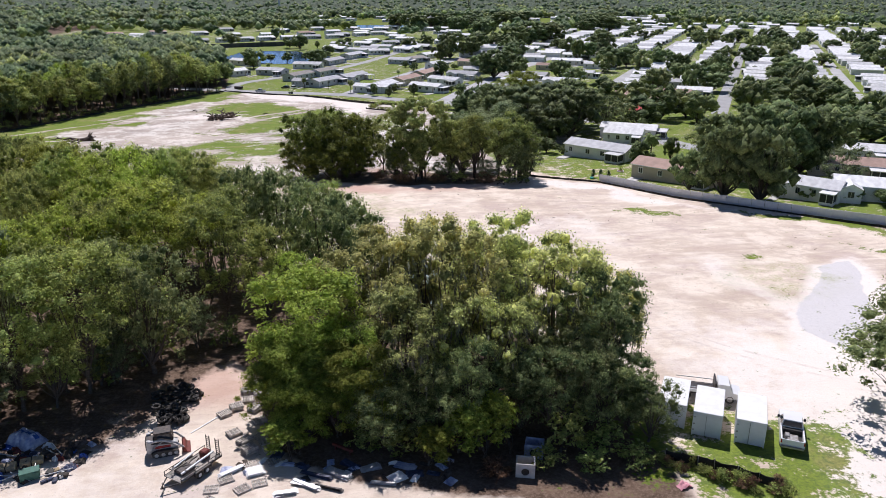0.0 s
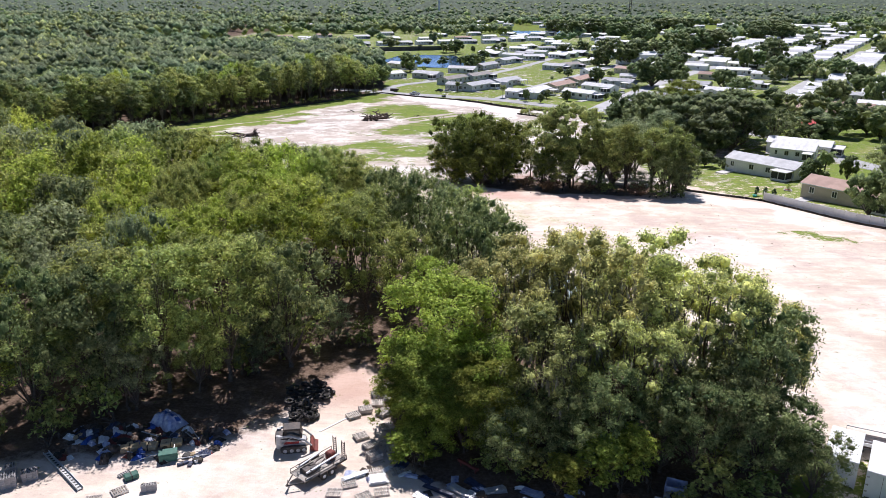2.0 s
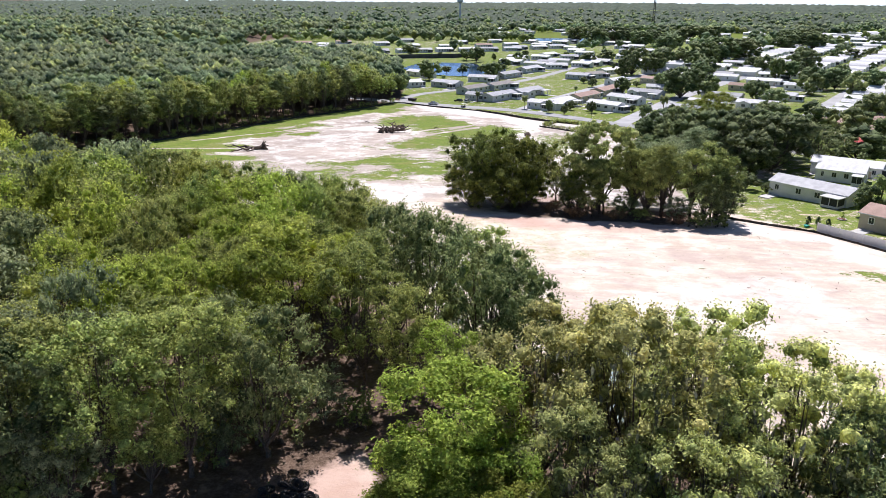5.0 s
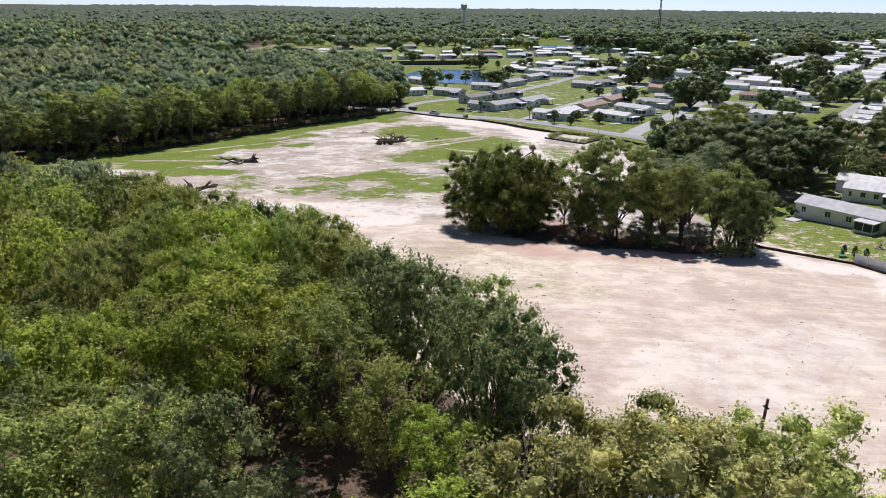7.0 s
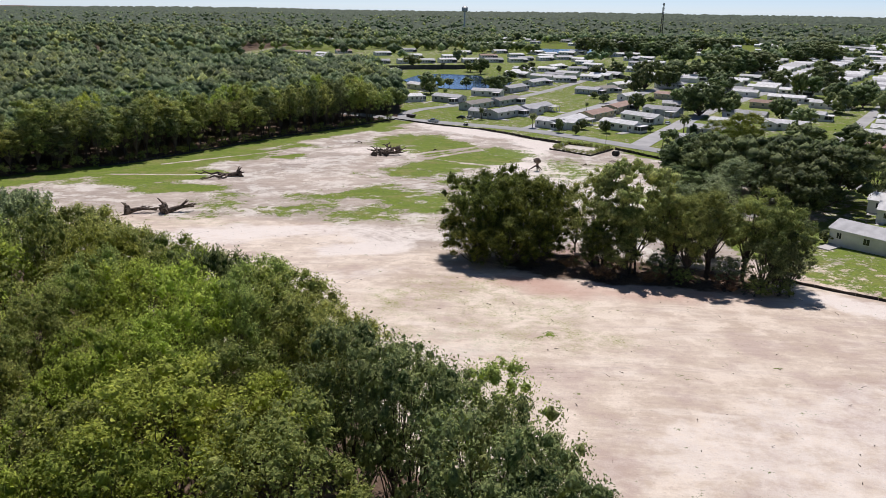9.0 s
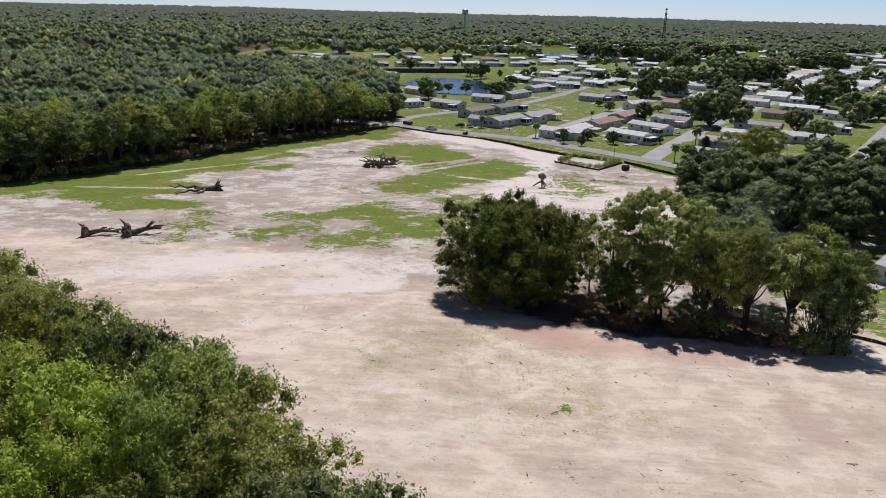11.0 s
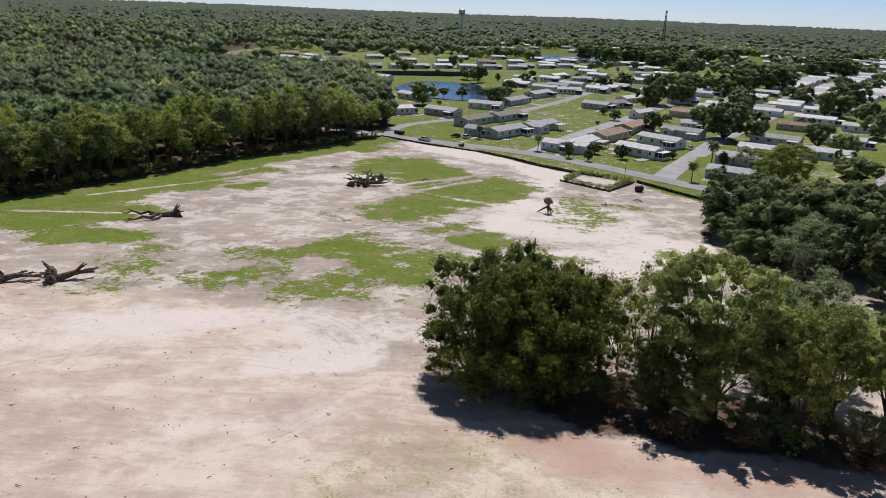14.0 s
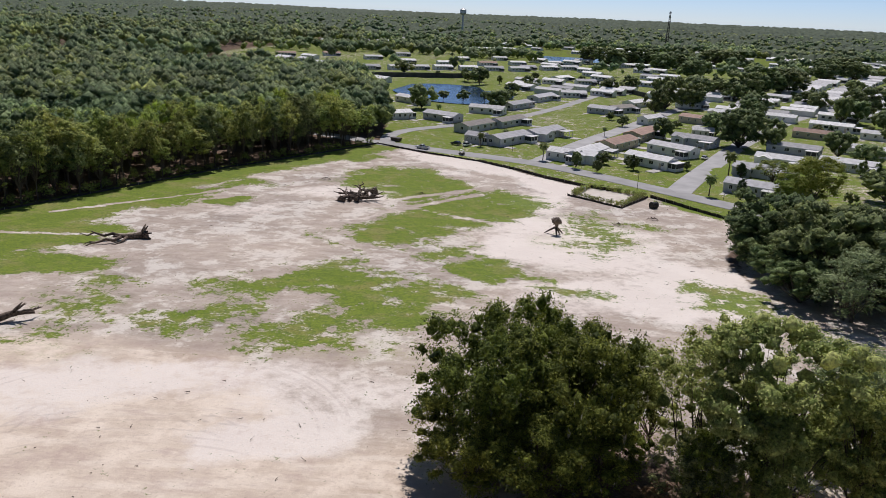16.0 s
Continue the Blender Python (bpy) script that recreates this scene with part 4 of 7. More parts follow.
species("mossoak", "oak_tree", "grey-green oak tree hung with moss", "mossoak", 15, 6, 1.8, 13, 150, 96, 0.82, 0.13, spread=0.66, seeds=(8, 9), hang=0.35, moss=1200, trunk=0.3, core_size=0.5)
species("bright", "leafy_tree", "bright green tree with fresh feathery leaf tufts", "bright", 13, 5.4, 1.0, 10, 150, 110, 0.88, 0.16, squash=0.85, seeds=(10,), trunk=0.2, stems=2, flat=0.3)
species("flower", "flowering_tree", "tree with pale yellow-green flower heads", "flower", 14, 6, 3, 9, 260, 76, 0.62, 0.12, core_size=0.75, seeds=(11,), trunk=0.3)
species("dark", "evergreen_tree", "very dark evergreen tree with hanging branches", "dark", 13, 6.5, 0.4, 15, 210, 90, 0.95, 0.15, spread=0.66, seeds=(12, 13), hang=0.4, moss=120, trunk=0.3, stems=2, core_size=0.42)
species("greatoak", "oak_tree", "great spreading dark oak by the street", "town", 13, 6.5, 0.5, 15, 150, 52, 1.0, 0.22, spread=0.66, seeds=(60, 61), hang=0.3, trunk=0.4, core_size=1.0, split=0)
species("grey", "scrub_tree", "dull grey-green scrubby tree with thin twigs", "grey", 12, 5, 1.2, 9, 90, 74, 0.9, 0.14, core_size=0.4, seeds=(14, 15), trunk=0.2, stems=2)
species("openoak", "oak_tree", "green oak with bare limbs under an open crown", "mid", 15, 5.5, 4.2, 9, 135, 84, 0.85, 0.14, spread=0.62, core_size=0.5, seeds=(90, 91), hang=0.2, trunk=0.3, stems=2)
species("tall", "woodland_tree", "tall slender woodland tree with high crown", "mid", 20, 4.5, 6.0, 9, 64, 32, 1.2, 0.28, seeds=(16, 17), trunk=0.2, squash=1.35, core_size=0.6, split=0)
species("tall2", "woodland_tree", "tall dark woodland tree with high crown", "oak", 20, 4.5, 5.0, 9, 64, 32, 1.2, 0.28, seeds=(18, 19), trunk=0.22, squash=1.35, core_size=0.6, split=0)
species("hood", "yard_tree", "rounded dark green tree between houses", "town", 9, 5, 0.9, 9, 54, 22, 1.2, 0.32, seeds=(20, 21), core_size=1.0, trunk=0.25, split=0)
species("hood2", "yard_tree", "green broadleaf tree between houses", "oak", 9, 5, 0.9, 9, 54, 22, 1.2, 0.32, seeds=(22, 23), core_size=1.0, trunk=0.25, split=0)
species("shrub", "shrub", "low green shrub with loose leaves", "mid", 2.4, 1.4, 0.15, 6, 18, 22, 0.5, 0.16, seeds=(24, 25), trunk=0.05, stems=3, split=0)
species("brightshrub", "shrub", "bright green bushy sapling with large leaves", "bright", 4.2, 1.5, 0.3, 7, 50, 40, 0.5, 0.17, seeds=(26,), trunk=0.06, stems=3)
species("brush", "shrub", "dry brown brush under the trees", "brush", 2.4, 1.8, 0.15, 6, 28, 30, 0.5, 0.16, core_size=0.4, seeds=(27,), trunk=0.05, stems=3, split=0)
species("conifer", "conifer_tree", "small dark conical conifer on a lawn", "pine", 6, 1.5, 0.3, 9, 60, 30, 0.5, 0.18, squash=1.8, spread=0.35, seeds=(28,), trunk=0.12, split=0)
for key, leaf, word in (("mid", "mid", "green"), ("lime", "lime", "yellow-green"), ("oak", "oak", "dark green"), ("grey", "grey", "grey-green")):
    species(key + "_deep", "woodland_tree", word + " woodland tree deep in the wood", leaf, 15, 5, 5.0, 8, 56, 38, 1.15, 0.27, split=0, seeds=(30 + len(word), 50 + len(word)), trunk=0.2)
# the mossy grove beside the yard
for key, x, y, h, r in (("bright", -1.2, 70.5, 13.2, 5.6), ("mossoak", 12, 72.5, 18.8, 6.8), ("mossoak", 5.5, 75.5, 17.2, 6.0), ("mossoak", 18, 75, 17.6, 6.2), ("mossoak", 22.6, 69.5, 17.4, 6.2),
                        ("mossoak", 8, 66, 13.6, 5.2), ("mossoak", 15.5, 65.5, 13.8, 5.2), ("oak", 26.8, 66.5, 13.4, 4.8), ("oak", 22.5, 62.5, 10.5, 4.4), ("bright", 2.6, 63.8, 8.5, 3.6),
                        ("mossoak", 28.5, 71, 12.6, 4.6), ("mossoak", 11, 79.5, 16, 5.2), ("mossoak", 20, 80, 13.8, 4.6), ("brightshrub", 12.5, 58.5, 5.0, 2.0), ("brightshrub", 9.5, 57.5, 3.6, 1.5),
                        ("brightshrub", 15.0, 59, 5.5, 1.8), ("shrub", 21, 58, 3.6, 2.4), ("shrub", 24.5, 57.5, 2.6, 1.8), ("oak", 17.5, 61, 7.5, 3.0), ("shrub", 6.5, 60, 2.4, 1.8), ("bright", -4.4, 65.6, 6.5, 3.0), ("bright", -1.4, 62.6, 6.0, 2.8), ("bright", 1.2, 62.9, 6.6, 2.8), ("brightshrub", -3.2, 60.8, 3.4, 1.8), ("oak", 5.2, 60.6, 6.5, 3.0), ("oak", 10, 60, 6, 3.0), ("oak", 28.6, 58.2, 6.0, 2.6), ("bright", -1.8, 66.0, 8.6, 4.2), ("bright", 1.8, 66.8, 9.0, 4.0), ("oak", 20.5, 60.2, 9.0, 3.8), ("oak", 25.2, 60.5, 8.6, 3.6), ("oak", 13.2, 61.6, 9.2, 3.6), ("oak", 8.0, 61.8, 7.6, 3.2), ("oak", 27.8, 61.0, 7.0, 2.8), ("shrub", 18.5, 56.2, 1.6, 1.6), ("shrub", 22.5, 55.4, 1.8, 1.8), ("shrub", 26.0, 55.2, 1.6, 1.6), ("brush", 14.0, 55.5, 1.3, 1.5), ("shrub", 3.6, 60.4, 1.8, 1.6), ("brightshrub", 5.4, 62.0, 4.0, 1.8)):
    plant(key, x, y, h * (0.94 if key == "mossoak" else 1), r)

# the near wood
for key, x, y, h, r in (("oak", 1.0, 91.5, 17.6, 5.2), ("oak", -5.5, 99.5, 18.2, 5.2), ("oak", 1.8, 98.5, 15.8, 4.4), ("lime", -20.5, 93, 17.6, 6.0), ("oak", -10.5, 103, 17.4, 5.0), ("mid", -12, 91, 16.5, 5.0),
                        ("lime", -2.5, 83.5, 11.0, 3.4), ("mid", -7, 87.5, 13.5, 4.0), ("grey", -14.5, 83.5, 6.0, 2.6), ("mid", -19.5, 79.5, 13.0, 4.2), ("mid", -27, 78, 14.5, 4.4)):
    plant(key, x, y, h, r)
rng = np.random.RandomState(7)
taken = [(1.0, 91.5), (-5.5, 99.5), (2.8, 99.5), (-20.5, 93), (-10.5, 103), (-12, 91), (-2.5, 83.5), (-7, 87.5), (-14.5, 83.5), (-19.5, 79.5), (-27, 78)]
wood_count = 0
for gxk in np.arange(-150, 10, 6.5):
    for gyk in np.arange(60, 215, 6.5):
        x, y = gxk + rng.uniform(-1.9, 1.9), gyk + rng.uniform(-1.9, 1.9)
        if float(depth_in(WOOD, x, y)) < 2.8 or x < -0.66 * y - 8 or any(math.hypot(x - a, y - b) < 4.6 for a, b in taken):
            continue
        tone = float(fnoise(x, y, 40, 12)) + rng.uniform(-0.22, 0.22)
        key = "lime" if tone > 0.53 else "mid" if tone > 0.41 else "oak" if tone > 0.30 else "grey"
        deep = x < -38 - 0.12 * (y - 60) or y > 150
        tip = y > 104 and x > -46 and not deep
        plant(key + "_deep" if deep else "fine" if tip and rng.rand() < 0.7 else key, x, y, rng.uniform(12.5, 18.4) + (1.2 if y > 100 else 0), rng.uniform(3.6, 5.0))
        wood_count += 1

for key, x, y, h, r in (("mid", -38, 65.0, 11.5, 5.0), ("oak", -33.5, 68.2, 14.0, 5.2), ("mid", -28.4, 71.2, 15.5, 5.2), ("mid", -23.2, 74.0, 15.5, 5.2), ("oak", -17.8, 77.6, 15.5, 5.0), ("grey", -30.5, 67.5, 9, 3.6), ("mid", -25.5, 71.5, 8, 3.2), ("grey", -21, 76, 7.5, 3.0), ("oak", 4.0, 90.5, 14.0, 4.4), ("mid", -1, 103.6, 15, 4.6), ("oak", -8, 108, 15.5, 5.0), ("fine", -18.5, 117, 16.8, 4.8), ("fine", -24, 121, 16.6, 4.8), ("fine", -15, 109.5, 17.6, 4.4), ("mid", -18.8, 115, 18.0, 4.4), ("fine", -22.5, 119, 18.2, 4.6), ("oak", -28.5, 122.3, 18.0, 4.4), ("fine", -33.2, 125.4, 18.2, 4.5), ("mid", -39.5, 128.3, 18.2, 4.6), ("mid", -45.5, 138, 15.5, 4.2), ("fine", -46.5, 133, 18.4, 4.8), ("mid", -51.5, 138, 18, 4.6), ("fine", -54, 141, 16.8, 4.6), ("mid", -62, 147, 17, 4.6), ("lime", -42.5, 62.5, 9, 4.2), ("mid", -34.5, 72, 15, 5)):
    plant(key, x, y, h, r)

# understorey at the wood's edges
for x, y in ((-33, 66), (-31.5, 71), (-26, 75), (-23, 76), (-18, 80), (-11, 83), (-36, 63), (-40, 61), (4, 104), (-4, 113), (-15, 124), (-24, 137)):
    plant("shrub", x, y, rng.uniform(2.2, 4.5), rng.uniform(1.6, 2.4))

# the tree belt that crosses the site
for key, x, y, h, r in (("dark", -4.8, 188, 15.4, 7.2), ("dark", 3.4, 187, 15.2, 7.0), ("dark", -0.5, 194, 16.6, 6.6), ("dark", 7.6, 192, 14.5, 5.6), ("mid", 15.8, 185, 16.8, 5.6), ("flower", 22, 184.5, 19.5, 7.6),
                        ("openoak", 22.5, 179.5, 12.5, 4.6), ("openoak", 29, 180, 15.5, 5.2), ("dark", 33, 186, 13, 5.0), ("dark", 17.5, 181, 9.0, 3.8), ("grey", 31.5, 193, 15.0, 6.0), ("grey", 38.5, 193, 15.5, 6.6), ("openoak", 34.5, 178.5, 15.8, 5.2), ("openoak", 41, 178, 16.0, 5.6), ("openoak", 31, 176.5, 11.5, 4.0), ("openoak", 46, 179, 12, 4.2),
                        ("openoak", 44.5, 175.5, 14.0, 4.6), ("oak", 42, 173, 9.5, 4.0), ("mid", 13.5, 193.5, 12.0, 4.2), ("grey", 47, 180, 8.0, 3.2), ("dark", -5.5, 183.2, 8.5, 5.6), ("dark", 0.5, 182, 9, 5.6), ("dark", 6.4, 184, 8.5, 5.0), ("oak", 15.5, 180.5, 8, 4.0), ("mid", 20, 176.5, 6.5, 3.2), ("oak", 26.5, 175.5, 5.5, 3.0), ("grey", 37, 173.5, 5.5, 3.0), ("grey", 45, 174, 8, 3.6), ("oak", 46.5, 173.5, 10, 3.6), ("brush", 17, 175, 2.8, 2.6), ("brush", 25, 174.5, 2.5, 2.4),
                        ("brush", 36.5, 172.5, 2.6, 2.6), ("brush", 12, 182, 2.2, 2.0), ("shrub", 30, 174, 2.8, 2.2), ("shrub", 44.5, 170.5, 2.4, 2.4), ("shrub", 40.5, 170.5, 3.0, 2.2),
                        # the great oaks by the street
                        ("greatoak", 53.5, 283, 15.5, 9.5), ("greatoak", 51, 275, 8, 6.5), ("greatoak", 51.5, 264, 8.5, 6.5), ("greatoak", 51, 253, 8, 6), ("greatoak", 58, 262, 16.5, 9.5), ("greatoak", 60, 272, 15.5, 9.5), ("greatoak", 72, 266, 16.5, 10.5), ("greatoak", 84, 262, 16, 10), ("greatoak", 66, 252, 15, 9), ("greatoak", 79, 246, 16, 9.5), ("grey", 56, 244, 13, 7.5), ("greatoak", 92, 276, 14, 8), ("oak", 54.6, 58.2, 11.5, 7.2), ("oak", 58.5, 62.5, 13.0, 6.8),
                        ("greatoak", 77, 284, 13, 8), ("greatoak", 68, 232, 12, 7), ("oak", 96, 256, 14, 8), ("mid", 87, 380, 8.6, 6.5), ("bright", 92, 371, 9.0, 7.0), ("bright", 83, 352, 7.0, 5.0),
                        # by the white fence
                        ("greatoak", 82.5, 147.5, 18, 7.6), ("greatoak", 87.5, 142.5, 15.5, 6.4), ("hood2", 77.5, 153.5, 9.5, 4.0), ("greatoak", 98, 166, 15, 7), ("greatoak", 105, 165, 17, 7.5), ("greatoak", 114, 170, 17, 8), ("greatoak", 110, 182, 16, 8), ("grey", 112, 151, 10, 4.6), ("oak", 122, 200, 13, 8), ("oak", 96, 182, 12, 6),
                        ("hood2", 84, 198, 5, 2.2), ("hood2", 62.5, 214, 4.4, 3.4), ("hood2", 66, 209, 2.6, 1.6), ("oak", 130, 188, 14, 8), ("oak", 140, 225, 12, 7),
                        ("hood", 104, 146, 4, 2.6), ("hood", 107, 141, 3.4, 3.0), ("hood", 112, 136, 3.0, 3.2), ("hood2", 99, 143, 3.0, 2.0)):
    plant(key, x, y, h, r)

# the tall wood edge west of the site
EDGE = [(-175, 200), (-160, 222), (-126, 281), (-114, 313), (-97, 354), (-58, 417)]
for (x0, y0), (x1, y1) in zip(EDGE, EDGE[1:]):
    L = math.hypot(x1 - x0, y1 - y0)
    ux, uy = (x1 - x0) / L, (y1 - y0) / L
    for row in range(4):
        for s in np.arange(0, L, 5.2 + 0.6 * row):
            x = x0 + ux * s - uy * (2.5 + row * 5.5) + rng.uniform(-1.6, 1.6)
            y = y0 + uy * s + ux * (2.5 + row * 5.5) + rng.uniform(-1.6, 1.6)
            tone = float(fnoise(x, y, 35, 18)) + rng.uniform(-0.2, 0.2)
            key = "lime" if row > 1 and tone > 0.6 else "tall" if tone > 0.47 else "tall2"
            plant(key, x, y, rng.uniform(13.0, 22.5) * (0.93 if row == 0 else 1), rng.uniform(3.2, 5.6))
        if row == 0:
            for s in np.arange(1, L, 5.5):
                plant("shrub", x0 + ux * s - uy * rng.uniform(0.5, 3), y0 + uy * s + ux * rng.uniform(0.5, 3), rng.uniform(1.5, 4), rng.uniform(1.5, 2.6))

# ---- distant forest ----
def far_forest(name, label, pts, seed):
    """Many crowns in one mesh: each a lumpy leaf mass with loose sprays."""
    r = np.random.RandomState(seed)
    rows = np.array([p[:4] for p in pts])
    x, y, h, rad = rows.T
    n = np.array([p[4] for p in pts])
    z = land(x, y) + (fnoise(x, y, 1500, 8) - 0.5) * 26 * np.clip((y - 1700) / 1200, 0, 1)
    w, spin = r.rand(len(x)), r.uniform(0.75, 1.25, len(x))
    tone = np.where(w[:, None] < 0.35, (0.75, 0.80, 0.80), np.where(w[:, None] > 0.78, (1.3, 1.22, 0.85), (1.0, 1.0, 1.0))) * spin[:, None]
    tone = tone * (0.72 + 0.56 * fnoise(x, y, 55, 77))[:, None]
    tone[:, 0] *= 1 + 0.35 * (fnoise(x, y, 90, 78) - 0.5)
    verts, faces, round_, tones, base = [], [], [], [], 0
    # (crowns, lumps to a crown, split, size of a lump)
    for mask, lumps, split, share in ((n > 150, 11, 0, 0.40), ((n > 60) & (n <= 150), 8, 0, 0.46), ((n > 40) & (n <= 60), 4, 0, 0.6), (n <= 40, 3, 0, 0.68)):
        k = np.flatnonzero(mask)
        if not len(k):
            continue
        d = unit(r.normal(0, 1, (len(k), lumps, 3)) + np.array([0, -0.15, 0.55]))
        c = np.stack([x[k], y[k], z[k] + h[k] * 0.56], -1)[:, None, :] + d * np.stack([rad[k], rad[k], h[k] * 0.36], -1)[:, None, :] * r.uniform(0.4, 0.74, (len(k), lumps, 1))
        s = rad[k][:, None] * share * r.uniform(0.7, 1.2, (len(k), lumps))
        pv, pf = puffs(r, c.reshape(-1, 3), s.reshape(-1, 1) * np.array([1, 1, 0.85]), split, 0.2)
        m = int(n[k].mean() * 0.9)
        o = unit(r.normal(0, 1, (len(k), lumps, m // lumps + 1, 3)) + np.array([0, 0, 0.4]))
        q = c[:, :, None, :] + o * (s[:, :, None] * r.uniform(0.75, 1.25, o.shape[:3]))[..., None]
        lv = leaves(r, q.reshape(-1, 3), o.reshape(-1, 3), 0.48 if lumps == 11 else 0.6 if lumps == 8 else 0.8 if lumps == 4 else 1.1, 0.45).reshape(-1, 3)
        verts += [pv, lv]
        faces += [pf + base, np.arange(len(lv)).reshape(-1, 3) + base + len(pv)]
        round_ += [np.ones(len(pf), bool), np.zeros(len(lv) // 3, bool)]
        tones += [np.repeat(tone[k], len(pv) // len(k), 0), np.repeat(tone[k], len(lv) // len(k), 0)]
        base += len(pv) + len(lv)
    ob = new(name, faceted(name, np.concatenate(verts), np.concatenate(faces), np.concatenate(round_), M["far"]))
    tones = np.concatenate(tones)
    layer = ob.data.color_attributes.new("tone", 'FLOAT_COLOR', 'POINT')
    layer.data.foreach_set("color", np.concatenate([tones, np.ones((len(tones), 1))], 1).astype(np.float32).ravel())
    return tagged(ob, label, "forest", kind="stuff")


# ---- houses ----
def house_model(L, W, wallm, roofm, porch, end_porch, label, seed):
    """A low manufactured home: skirted walls, gable roof with eaves, windows with frames, a screened porch or carport."""
    t = thing("house", label, "house")
    H, rise, o = 3.0, W * 0.16, 0.35
    g = Geo()
    g.prism([(-W / 2, -1.2), (W / 2, -1.2), (W / 2, H), (0, H + rise), (-W / 2, H)], -L / 2, L / 2, Matrix.Rotation(radians(90), 4, 'Z'))
    wall = part("wall", g, M[wallm], t)
    g = Geo()
    e = W / 2 + o
    z = H - o * rise * 2 / W
    g.prism([(-e, z), (0, H + rise), (e, z), (e, z + 0.16), (0, H + rise + 0.18), (-e, z + 0.16)], -L / 2 - o, L / 2 + o, Matrix.Rotation(radians(90), 4, 'Z'))
    part("roof", g, M[roofm], t)
    r = random.Random(seed)

    def window(x, y, side, w=1.2):
        turn = {"s": 0, "n": 180, "e": 90, "w": -90}[side]
        m = Matrix.Translation((x, y, 1.75)) @ Matrix.Rotation(radians(turn), 4, 'Z')
        g = Geo()
        for a, b, c, d in ((-w / 2 - .1, w / 2 + .1, .6, .72), (-w / 2 - .1, w / 2 + .1, -.72, -.6), (-w / 2 - .1, -w / 2 + .02, -.6, .6), (w / 2 - .02, w / 2 + .1, -.6, .6), (-.03, .03, -.6, .6)):
            g.box(a, b, -0.07, 0.02, c, d)
        fr = part("window", g, M["vinyl"], t, m=m)
        part("pane", Geo().box(-w / 2, w / 2, -0.035, 0.01, -.6, .6), M["glass"], fr)

    n = int(L // 5)
    for k in range(n):
        x = -L / 2 + (k + 0.5) * L / n + r.uniform(-0.5, 0.5)
        window(x, -W / 2, "s", r.choice((1.0, 1.3, 1.8)))
        if k % 2:
            window(x, W / 2, "n", 1.2)
    window(L / 2, r.uniform(-1.5, 1.5), "e", 1.4)
    window(-L / 2, r.uniform(-1.5, 1.5), "w", 1.4)
    part("door", Geo().box(-0.5, 0.5, -W / 2 - 0.06, -W / 2 + 0.02, -0.1, 2.0, 0.02), M["siding_t"], t, m=Matrix.Translation((L / 2 - 3.2, 0, 0)))
    if porch:
        x0, x1, y0, y1 = L / 2 - porch, L / 2 - 0.4, -W / 2 - 3.4, -W / 2 + 0.2
        if end_porch:
            x0, x1, y0, y1 = L / 2 - 0.2, L / 2 + porch * 0.7, -W / 2 + 0.6, W / 2 - 0.6
        part("porch_roof", Geo().box(x0 - .3, x1 + .3, y0 - .3, y1, 2.55, 2.75, 0.04), M["roof_w"], t)
        part("porch_screen", Geo().box(x0 + .12, x1 - .12, y0 + .12, y1 - 0.3, 0.75, 2.53), M["screen"], t)
        part("porch_base", Geo().box(x0, x1, y0, y1 - 0.3, -1.2, 0.8, 0.03), M["siding_w"], t)
        for px in np.linspace(x0 + .06, x1 - .06, 3):
            for py in (y0 + .06,):
                part("post", Geo().box(px - .07, px + .07, py - .07, py + .07, 0.7, 2.56), M["vinyl"], t)
    else:
        # a cross wing with its own gable, and an open carport at the far end
        a, b, y0, y1 = -L / 2 + 1.5, -L / 2 + 7.5, -W / 2 - 3.2, -W / 2 + 1.0
        c = (a + b) / 2
        part("wing_wall", Geo().prism([(a, -1.2), (b, -1.2), (b, H - .1), (c, H + .85), (a, H - .1)], y0, y1), M[wallm], t)
        part("wing_roof", Geo().prism([(a - .3, H - .2), (c, H + .86), (b + .3, H - .2), (b + .3, H - .04), (c, H + 1.04), (a - .3, H - .04)], y0 - .35, 0.2), M[roofm], t)
        window(c, y0, "s", 1.8)
        part("carport_roof", Geo().box(L / 2 - 5.5, L / 2 + .2, -W / 2 - 4.2, -W / 2 + .1, 2.5, 2.68, .04), M["roof_w"], t)
        for px in (L / 2 - 5.2, L / 2 - 2.6, L / 2):
            part("carport_post", Geo().box(px - .08, px + .08, -W / 2 - 4.0, -W / 2 - 3.84, -1.2, 2.52), M["vinyl"], t)
    for y in (-1, 1):
        part("fascia", Geo().box(-L / 2 - o, L / 2 + o, y * (e + .02) - .02, y * (e + .02) + .02, z - .05, z + .14), M["vinyl"], t)
    return t


HOUSE = {}
for key, wallm, roofm, label in (("g", "siding_g", "roof_g", "grey-sided manufactured home with grey shingle roof"), ("l", "siding_w", "roof_l", "white manufactured home with pale grey roof"),
                                 ("w", "siding_w", "roof_w", "white manufactured home with white sheet roof"), ("b", "siding_t", "roof_b", "tan home with faded red-brown roof"),
                                 ("t", "siding_g", "roof_t", "grey home with brown-grey shingle roof"), ("r", "siding_w", "roof_r", "white building with red sheet roof")):
    HOUSE[key] = [[house_model(20, 7.8, wallm, roofm, p, e, label, k + ord(key)), []] for k, (p, e) in enumerate(((4.5, False), (5.0, True), (0, False)))]
house_at = []


def put_house(key, x, y, turn, L=20.0, W=7.8, k=None):
    k = len(house_at) % 3 if k is None else k
    house_at.append((x, y))
    HOUSE[key][k][1].append(at(x, y, turn, 0.25, (L / 20, W / 7.8, 1)))


